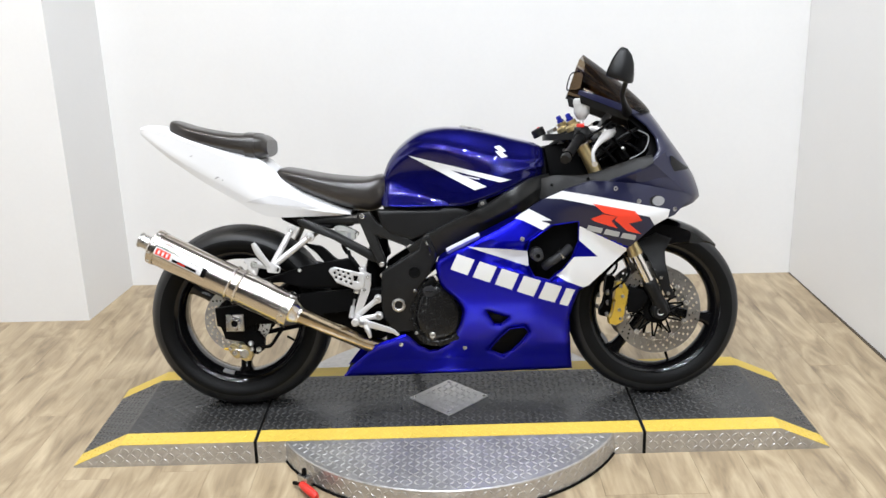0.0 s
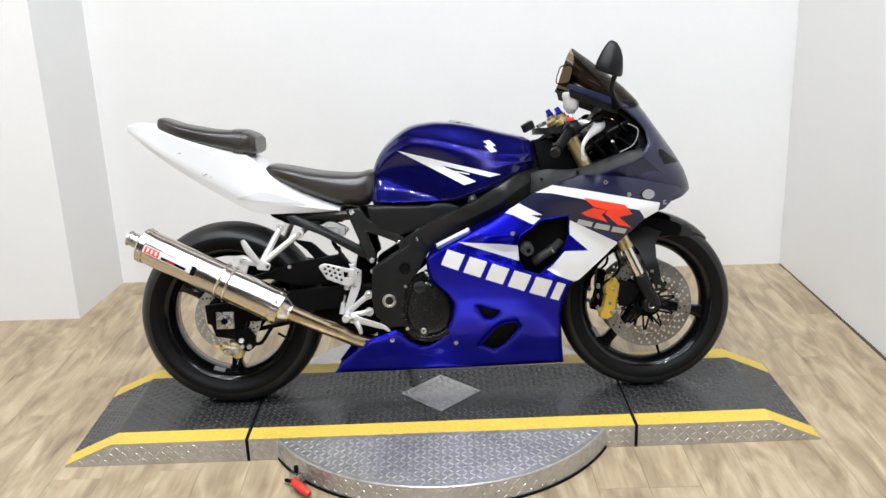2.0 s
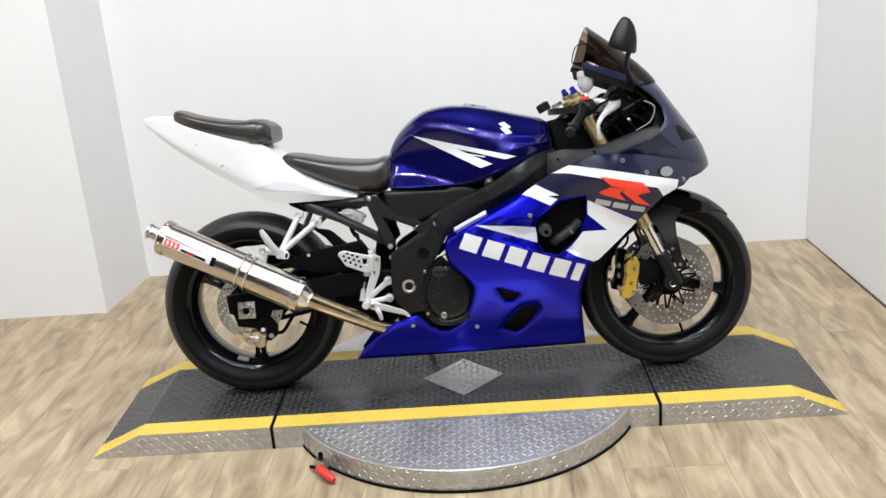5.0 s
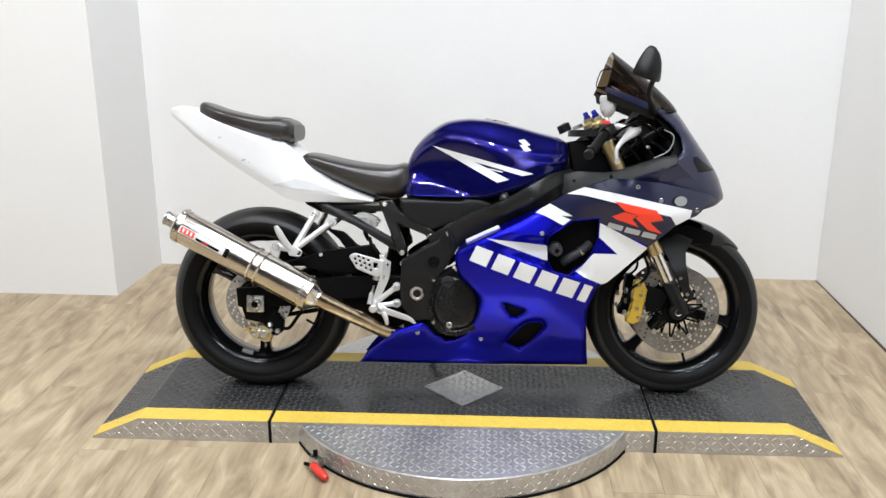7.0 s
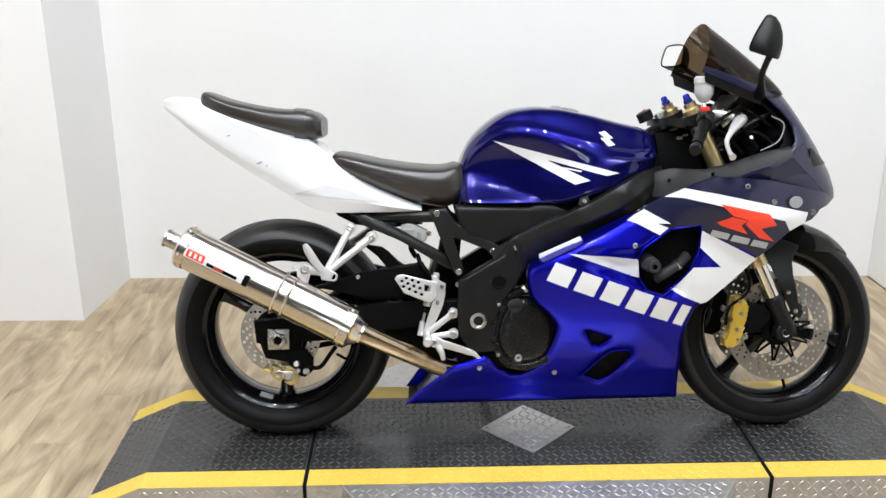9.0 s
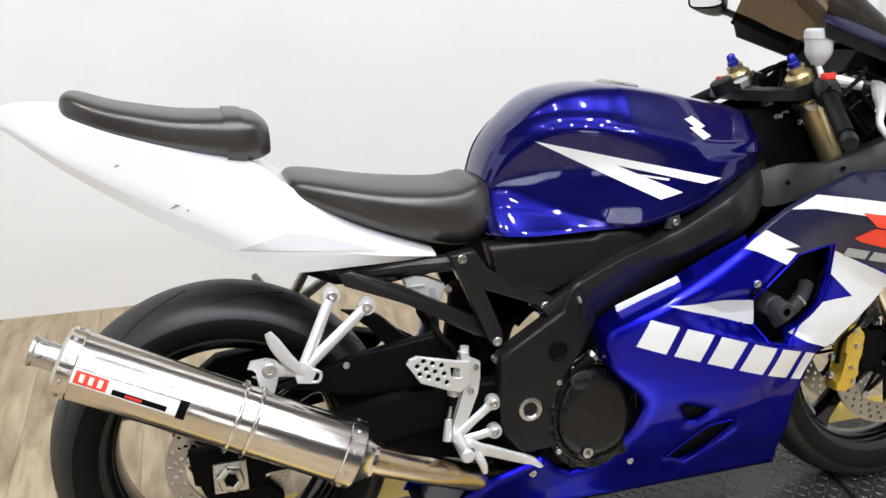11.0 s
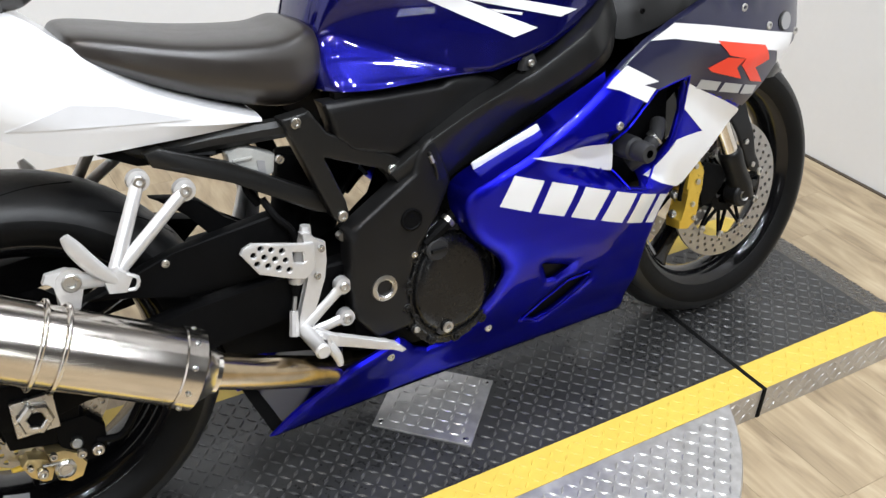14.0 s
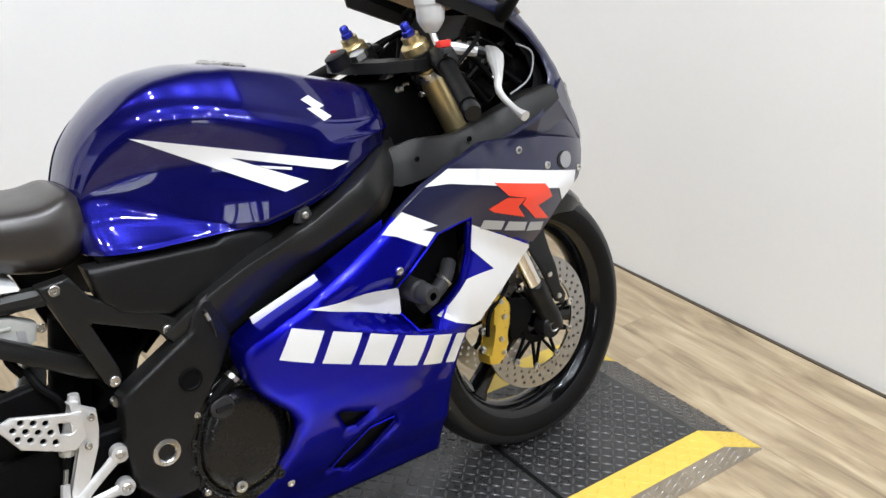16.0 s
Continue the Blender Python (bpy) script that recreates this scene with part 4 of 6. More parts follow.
SPAR = [  # upper edge: u, w, half-width; crease; lower edge
    ((-0.120, 0.530, 0.158), (-0.100, 0.500, 0.156), (-0.080, 0.455, 0.146)),
    ((-0.060, 0.570, 0.170), (-0.046, 0.540, 0.169), (-0.026, 0.496, 0.160)),
    ((0.020, 0.611, 0.184), (0.040, 0.580, 0.180), (0.062, 0.538, 0.168)),
    ((0.080, 0.636, 0.194), (0.098, 0.600, 0.190), (0.118, 0.566, 0.176)),
    ((0.104, 0.649, 0.199), (0.124, 0.611, 0.203), (0.142, 0.578, 0.180)),
    ((0.128, 0.659, 0.204), (0.150, 0.624, 0.210), (0.168, 0.592, 0.184)),
    ((0.171, 0.685, 0.214), (0.196, 0.647, 0.221), (0.216, 0.616, 0.194)),
    ((0.206, 0.707, 0.221), (0.232, 0.668, 0.227), (0.252, 0.637, 0.200)),
    ((0.238, 0.724, 0.214), (0.258, 0.686, 0.219), (0.276, 0.652, 0.198)),
    ((0.270, 0.740, 0.192), (0.284, 0.700, 0.200), (0.298, 0.666, 0.182)),
    ((0.303, 0.749, 0.164), (0.310, 0.712, 0.174), (0.318, 0.678, 0.160)),
    ((0.345, 0.754, 0.122), (0.348, 0.720, 0.130), (0.352, 0.690, 0.122)),
]
PLATE = [(-0.046, 0.580), (-0.060, 0.573), (-0.076, 0.558), (-0.088, 0.524), (-0.186, 0.466), (-0.204, 0.452), (-0.210, 0.36), (-0.204, 0.30), (-0.165, 0.250), (-0.100, 0.258), (-0.110, 0.34), (-0.085, 0.40), (-0.05, 0.445), (-0.02, 0.50)]


def spar_arm(side):
    """The arm of the frame: an outer face with one crease, rounded into its upper and lower walls."""
    rings = []
    for row in smooth_line([sum(r, ()) for r in SPAR], 4):
        t, c, b = (np.array(row[i:i + 3]) for i in (0, 3, 6))
        inn = np.array((0, 0, 1.0))
        line = [t - inn * 0.040, t - inn * 0.006, t + (c - t) * 0.03 - inn * 0.0015, t + (c - t) * 0.10, t + (c - t) * 0.5 + inn * 0.0005, c + (t - c) * 0.10, c - inn * 0.0005, c + (b - c) * 0.12, c + (b - c) * 0.6, b + (c - b) * 0.10, b - inn * 0.003, b - inn * 0.010, b - inn * 0.040]
        rings.append([(p[0], side * p[2], p[1]) for p in line])
    return skin(rings)


for s in (-1, 1):
    sp = part("frame_spar", spar_arm(s), FRAME, bike, "satin black aluminium frame spar", smooth=35)
    pl = part("pivot_plate", shell(PLATE, lambda u, w: 0.172 - 0.02 * max(0, (0.40 - w) / 0.2), 0.035, step=0.010, sides=(s,), ease=0.007, deep=0.007), BLACK, sp, "satin black pivot plate", smooth=40)
    part("pivot_nut", lathe([(0.013, -0.002), (0.0135, 0.004), (0.016, 0.006), (0.022, 0.005), (0.0235, 0.0), (0.0235, -0.006), (0.013, -0.006)], (-0.153, s * 0.165, 0.346), (0, s, 0), 24, closed=True), STEEL, sp, "steel pivot nut")
    part("plug", lathe([(0.0, 0.001), (0.014, 0.001), (0.016, 0.003), (0.019, 0.002), (0.019, -0.003)], (-0.098, s * 0.172, 0.452), (0, s, 0), 20), MATTE, sp)
    part("weld_seam", tube([(-0.060, s * 0.171, 0.556), (-0.053, s * 0.174, 0.540), (-0.047, s * 0.173, 0.520), (-0.046, s * 0.170, 0.508)], 0.0034, 8), FRAME, sp, "raised weld seam")
    part("weld_tab", tube([(-0.058, s * 0.173, 0.550), (-0.054, s * 0.175, 0.538)], 0.0036, 8, 1), STEEL, sp, "bright weld tab")

airbox = [(-0.215, 0.655), (-0.015, 0.650), (0.004, 0.660), (0.048, 0.660), (0.076, 0.649), (0.095, 0.637), (0.080, 0.624), (-0.02, 0.580), (-0.103, 0.553), (-0.175, 0.575), (-0.201, 0.600)]
for s in (-1, 1):
    part("side_cover", shell(airbox, lambda u, w: 0.150 - 0.3 * max(0, w - 0.645), 0.03, step=0.010, sides=(s,), ease=0.009, deep=0.008), BLACK, bike, "satin black side cover under the tank")
part("tank_bracket", prism([(0.110, 0.658), (0.116, 0.676), (0.134, 0.682), (0.140, 0.668), (0.128, 0.654)], -0.186, -0.170, 0.003), BOBBIN, bike, "dark grey tank mounting bracket")
bolt(0.125, 0.669, 0.188, 0.006, 0.004, parent=bike)
part("airbox", prism([(-0.20, 0.60), (0.06, 0.60), (0.30, 0.74), (0.30, 0.78), (-0.19, 0.68)], -0.082, 0.082, 0.01), MATTE, bike, "black airbox under the tank")

# rear subframe with its triangular brace
sub = [(-0.283, 0.644), (-0.238, 0.649), (-0.214, 0.612), (-0.172, 0.588), (-0.112, 0.557), (-0.092, 0.543), (-0.098, 0.522), (-0.118, 0.521), (-0.130, 0.536), (-0.222, 0.574), (-0.194, 0.498), (-0.191, 0.478), (-0.207, 0.464), (-0.218, 0.476), (-0.266, 0.600)]
for s in (-1, 1):
    br = part("subframe_brace", shell(sub, lambda u, w: 0.147, 0.024, (), 0.007, (s,), 0.004, 0.004), FRAME, bike, "black forked subframe brace", smooth=30)
    for u, w in ((-0.112, 0.532), (-0.204, 0.477), (-0.262, 0.636)):
        bolt(u, w, 0.147, 0.0085, 0.005, s, br)
    part("subframe_rail", tube([(-0.245, s * 0.12, 0.625), (-0.36, s * 0.10, 0.622), (-0.46, s * 0.085, 0.62), (-0.54, s * 0.07, 0.655)], [0.016, 0.016, 0.014, 0.012], 10), FRAME, bike)
part("lower_rail", prism([(-0.478, 0.628), (-0.455, 0.632), (-0.36, 0.590), (-0.222, 0.512), (-0.214, 0.478), (-0.24, 0.486), (-0.36, 0.560), (-0.468, 0.606)], -0.128, -0.108, 0.004), FRAME, bike, "black pressed subframe rail")
part("under_tray", prism([(-0.30, 0.60), (-0.30, 0.640), (-0.54, 0.640), (-0.53, 0.625), (-0.48, 0.60), (-0.40, 0.59)], -0.09, 0.09, 0.008), MATTE, bike, "black under-seat tray")
reservoir = part("reservoir", prism([(-0.359, 0.600), (-0.340, 0.606), (-0.322, 0.602), (-0.286, 0.584), (-0.291, 0.558), (-0.316, 0.547), (-0.334, 0.556), (-0.356, 0.578)], -0.112, -0.078, 0.005), AGED, bike, "greyed milky plastic fluid reservoir under the seat")
part("rib", box(-0.352, -0.322, -0.1155, -0.111, 0.586, 0.590, 0.001), AGED, reservoir)
part("label", prism([(-0.316, 0.562), (-0.316, 0.582), (-0.304, 0.579), (-0.304, 0.560)], -0.1135, -0.111, 0.0003), DULL, reservoir, "small grey label")
part("spigot", tube([(-0.330, -0.095, 0.556), (-0.332, -0.097, 0.535), (-0.318, -0.10, 0.510)], 0.007, 8), MATTE, reservoir, "black hose below the reservoir")
bolt(-0.283, 0.578, 0.116, 0.007, 0.006, parent=bike)
part("tray_bracket", prism([(-0.420, 0.622), (-0.372, 0.626), (-0.372, 0.600), (-0.402, 0.606)], -0.104, -0.098, 0.001), BOBBIN, bike, "dark grey bracket under the tray")

# swingarm
for s in (-1, 1):
    arm = [(-0.76, 0.345), (-0.755, 0.285), (-0.70, 0.268), (-0.60, 0.295), (-0.40, 0.318), (-0.20, 0.335), (-0.16, 0.36), (-0.18, 0.40), (-0.32, 0.395), (-0.46, 0.385), (-0.58, 0.365), (-0.66, 0.355)]
    sw = part("swingarm", prism(arm, s * 0.105, s * 0.138, 0.008), MATTE, bike, "black swingarm")
    part("adjuster_block", prism([(REAR[0] - 0.029, REAR[1] - 0.031), (REAR[0] + 0.029, REAR[1] - 0.031), (REAR[0] + 0.029, REAR[1] + 0.025), (REAR[0] - 0.029, REAR[1] + 0.025)], s * 0.138, s * 0.147, 0.003), STEEL, sw, "steel square chain adjuster")
    part("axle_nut", lathe([(0.0125, -0.004), (0.0125, 0.010), (0.015, 0.012), (0.022, 0.011), (0.025, 0.008), (0.025, 0.0), (0.025, -0.004)], (REAR[0], s * 0.147, REAR[1] - 0.004), (0, s, 0), 6, closed=True), STEEL, sw, "large steel axle nut")
    # A black plug fills the nut's bore in place of its inner shade.
    part("bore_plug", lathe([(0.0, 0.004), (0.0135, 0.004), (0.0135, 0.0), (0, 0.0)], (REAR[0], s * 0.147, REAR[1] - 0.004), (0, s, 0), 16), MATTE, sw)
part("swingarm_brace", prism([(-0.60, 0.435), (-0.46, 0.475), (-0.30, 0.50), (-0.27, 0.44), (-0.24, 0.40), (-0.46, 0.40), (-0.52, 0.42)], -0.125, -0.10, 0.006), MATTE, bike, "black swingarm brace")
bolt(-0.476, 0.463, 0.125, 0.006, 0.004, parent=bike)
part("hugger", prism([(-0.47, 0.545), (-0.412, 0.534), (-0.395, 0.522), (-0.366, 0.492), (-0.327, 0.460), (-0.29, 0.44), (-0.26, 0.36), (-0.30, 0.33), (-0.355, 0.38), (-0.385, 0.47), (-0.42, 0.515)], -0.075, -0.045, 0.006), MATTE, bike, "black mud flap before the rear tyre")
part("rear_sprocket", lathe([(0.03, -0.004), (0.10, -0.004), (0.104, -0.002), (0.104, 0.002), (0.10, 0.004), (0.03, 0.004)], (REAR[0], 0.088, REAR[1]), (0, 1, 0), 44, closed=True), MATTE, bike, "dark rear sprocket")
part("chain_guard", prism([(-0.76, 0.395), (-0.70, 0.438), (-0.45, 0.462), (-0.36, 0.44), (-0.40, 0.405), (-0.70, 0.385)], 0.078, 0.118, 0.006), MATTE, bike, "black chain guard")
part("chain", prism([(-0.70, 0.197), (-0.30, 0.27), (-0.30, 0.285), (-0.70, 0.212)], 0.082, 0.096, 0.002), MATTE, bike, "dark drive chain")
part("loom", tube([(-0.315, -0.11, 0.52), (-0.305, -0.13, 0.495), (-0.285, -0.135, 0.47), (-0.28, -0.13, 0.44)], 0.006, 8), MATTE, bike, "black hose")
part("brake_stay", tube([(-0.62, -0.13, 0.292), (-0.53, -0.135, 0.298), (-0.47, -0.12, 0.31)], 0.005, 8), MATTE, bike)

# rear caliper
cal = [(-0.727, 0.209), (-0.716, 0.220), (-0.700, 0.214), (-0.690, 0.208), (-0.684, 0.190), (-0.692, 0.172), (-0.704, 0.174), (-0.719, 0.188)]
rc = part("rear_caliper", prism(cal, -0.124, -0.090, 0.005), GOLD, bike, "small gold rear brake caliper")
part("bridge", prism([(-0.692, 0.222), (-0.668, 0.220), (-0.650, 0.208), (-0.640, 0.186), (-0.650, 0.166), (-0.668, 0.163), (-0.684, 0.172), (-0.680, 0.194)], -0.130, -0.094, 0.006), GOLD, rc, "gold caliper bridge")
part("piston_cap", lathe([(0.015, -0.01), (0.015, 0.004), (0.011, 0.007), (0.009, 0.004), (0, 0.004)], (-0.671, -0.130, 0.190), (0, -1, 0), 16), STEEL, rc, "steel piston cap")
part("banjo", lathe([(0, 0.012), (0.007, 0.012), (0.0095, 0.008), (0.0095, -0.006), (0, -0.006)], (-0.648, -0.122, 0.222), (0, -1, 0.3), 12), STEEL, rc)
part("caliper_body", prism([(-0.655, 0.190), (-0.628, 0.184), (-0.606, 0.200), (-0.604, 0.234), (-0.628, 0.262), (-0.672, 0.262), (-0.672, 0.226)], -0.124, -0.088, 0.006), MATTE, rc, "black caliper half")
for u, w, r in ((-0.671, 0.190, 0.008), (-0.702, 0.193, 0.008), (-0.683, 0.215, 0.006), (-0.645, 0.205, 0.007), (-0.622, 0.203, 0.009), (-0.716, 0.208, 0.005)):
    bolt(u, w, 0.127, r, 0.008, parent=rc)
part("pad_pin", tube([(-0.70, -0.130, 0.205), (-0.66, -0.131, 0.199)], 0.003, 8, 1), STEEL, rc)
part("bleed_nipple", tube([(-0.724, -0.115, 0.204), (-0.740, -0.118, 0.206)], [0.005, 0.0035], 8, 1), BRASS, rc)
part("caliper_hose", tube([(-0.62, -0.122, 0.215), (-0.585, -0.128, 0.214), (-0.555, -0.13, 0.252), (-0.52, -0.12, 0.30)], 0.006, 8), MATTE, rc)
part("caliper_mount", prism([(-0.735, 0.238), (-0.64, 0.220), (-0.63, 0.30), (-0.745, 0.315)], -0.12, -0.095, 0.004), MATTE, rc)

# ---- exhaust ----
exhaust = new("exhaust")
exhaust.parent = bike
tagged(exhaust, "polished steel slip-on exhaust")
M0, M1 = Vector((-0.491, -0.243, 0.350)), Vector((-0.920, -0.206, 0.564))
MD = (M1 - M0).normalized()
ML = (M1 - M0).length
part("canister", lathe([(0.050, 0.0), (0.0545, 0.004), (0.0545, ML - 0.012), (0.053, ML - 0.006)], M0, MD, 48), CAN, exhaust, "polished canister", smooth=30)
part("front_cap", lathe([(0.026, -0.030), (0.034, -0.028), (0.046, -0.012), (0.0575, -0.004), (0.0575, 0.022), (0.0555, 0.024)], M0, MD, 48), CAN, exhaust, "riveted front cap", smooth=25)
part("rear_cap", lathe([(0.0555, ML - 0.022), (0.0565, ML - 0.02), (0.0565, ML), (0.050, ML + 0.006), (0.024, ML + 0.010)], M0, MD, 48), CAN, exhaust, "riveted rear cap", smooth=25)
part("tip", lathe([(0.022, ML), (0.022, ML + 0.042), (0.025, ML + 0.046), (0.025, ML + 0.050), (0.021, ML + 0.050), (0.020, ML + 0.04), (0.020, ML)], M0, MD, 28), STEEL, exhaust, "steel tail pipe", smooth=30)
part("tip_inside", lathe([(0.0, ML + 0.015), (0.0205, ML + 0.015), (0.0205, ML + 0.018), (0, ML + 0.018)], M0, MD, 20), MATTE, exhaust)
me1 = MD.orthogonal().normalized()
me2 = MD.cross(me1)
for at, rr in ((0.012, 0.0575), (ML - 0.008, 0.0565)):
    for k in range(10):
        a = 2 * math.pi * k / 10
        d = me1 * math.cos(a) + me2 * math.sin(a)
        part("rivet", lathe([(0.004, 0), (0.004, 0.0015), (0.002, 0.003), (0, 0.003)], M0 + MD * at + d * rr, d, 8), STEEL, exhaust)
MS = 0.190
for o in (-0.014, 0.014):
    part("strap", lathe([(0.0575 + 0.0036 * math.cos(b), MS + o + 0.0036 * math.sin(b)) for b in (math.pi * k / 4 for k in range(8))], M0, MD, 48, closed=True), CHROME, exhaust, "polished wire mounting strap", smooth=60)
part("hanger", prism([(-0.632, 0.464), (-0.606, 0.454), (-0.594, 0.490), (-0.599, 0.508), (-0.614, 0.514), (-0.640, 0.512), (-0.646, 0.500), (-0.630, 0.496)], -0.186, -0.172, 0.003), SILVER, exhaust, "cast hanger lug")
bolt(-0.611, 0.496, 0.186, 0.013, 0.008, parent=exhaust)
part("washer", lathe([(0.009, -0.004), (0.019, -0.004), (0.019, 0.002), (0.009, 0.002)], (-0.611, -0.187, 0.496), (0, -1, 0), 20, closed=True), SILVER, exhaust)
part("link_pipe", tube([M0 - MD * 0.012, (-0.42, -0.221, 0.310), (-0.33, -0.180, 0.258), (-0.235, -0.126, 0.204), (-0.10, -0.08, 0.17)], [0.0265, 0.0262, 0.0258, 0.0252, 0.024], 24), PIPE, exhaust, "heat-tinted steel link pipe")
part("pipe_clamp", lathe([(0.027, -0.036), (0.030, -0.036), (0.0305, -0.022), (0.027, -0.022)], M0, MD, 28, closed=True), CHROME, exhaust, "steel pipe clamp")
side_d = (Vector((0, -1, 0)) - MD * Vector((0, -1, 0)).dot(MD)).normalized()
up_d = MD.cross(side_d)
if up_d.z < 0:
    up_d = -up_d


def can_label(s0, s1, a0, a1, material, name, label="", lift=0.0008):
    """A badge wrapped on the canister: s along it from the front, a round it in degrees up from its outer side."""
    bm = bmesh.new()
    rows = []
    for s in np.linspace(s0, s1, 6):
        rows.append([bm.verts.new(M0 + MD * s + (side_d * math.cos(a) + up_d * math.sin(a)) * (0.0545 + lift)) for a in np.radians(np.linspace(a0, a1, 9))])
    for a, b in zip(rows, rows[1:]):
        for i in range(8):
            bm.faces.new((a[i], a[i + 1], b[i + 1], b[i]))
    return part(name, bm, material, exhaust, label)


can_label(0.288, 0.470, -11, 16, WHITE, "badge", "white printed badge")
can_label(0.282, 0.296, -13, 18, MATTE, "badge_end", "black badge end", 0.0014)
can_label(0.462, 0.476, -13, 18, MATTE, "badge_end", "black badge end", 0.0014)
can_label(0.405, 0.454, -8, 13, RED, "badge_mark", "faded red printed patch", 0.0014)
can_label(0.312, 0.396, -8, 1, MATTE, "badge_bar", lift=0.0014)
can_label(0.350, 0.376, -6, -1, REDPL, "badge_mark", lift=0.0020)
for k in range(3):
    can_label(0.412 + 0.014 * k, 0.419 + 0.014 * k, -4, 9, WHITE, "badge_stroke", lift=0.0020)

# ---- passenger peg bracket and rider's foot controls ----
def rod(a, b, r0, r1, material, parent, name, seg=12, flat=0.55, label=""):
    return part(name, tube([a, b], [r0, r1], seg, 1, flat=flat), material, parent, label)


for s in (-1, 1):
    peg = new("passenger_peg_bracket")
    peg.parent = bike
    tagged(peg, "satin aluminium passenger footpeg bracket")
    V = s * 0.140
    rod((-0.494, V, 0.597), (-0.553, V * 1.26, 0.490), 0.0095, 0.0105, SILVER, peg, "strut", flat=0.7)
    rod((-0.436, V * 1.06, 0.573), (-0.553, V * 1.26, 0.486), 0.0095, 0.0105, SILVER, peg, "strut", flat=0.7)
    for u, k, w in ((-0.494, 1.0, 0.597), (-0.436, 1.06, 0.573)):
        part("eye", lathe([(0, 0.004), (0.010, 0.004), (0.0155, 0.003), (0.016, -0.008), (0, -0.008)], (u, V * k, w), (0, s, 0), 20), SILVER, peg)
        bolt(u, w, abs(V) * k + 0.003, 0.009, 0.006, s, peg)
    part("clevis", prism([(-0.574, 0.494), (-0.550, 0.500), (-0.534, 0.484), (-0.545, 0.464), (-0.568, 0.468)], V * 1.20, V * 1.40, 0.004), SILVER, peg)
    part("footpeg", tube([(-0.552, V * 1.36, 0.478), (-0.580, V * 1.40, 0.512), (-0.600, V * 1.42, 0.546), (-0.608, V * 1.43, 0.564)], [0.008, 0.011, 0.0105, 0.006], 12, flat=0.6), SILVER, peg, "folded aluminium footpeg")
    part("loop", tube([(-0.556, V * 1.36, 0.472), (-0.534, V * 1.38, 0.466), (-0.528, V * 1.38, 0.482), (-0.546, V * 1.37, 0.490)], 0.0028, 8, 3), SILVER, peg)
    if s < 0:
        rod((-0.556, V * 1.30, 0.482), (-0.606, V * 1.33, 0.496), 0.008, 0.013, SILVER, peg, "exhaust_stay")


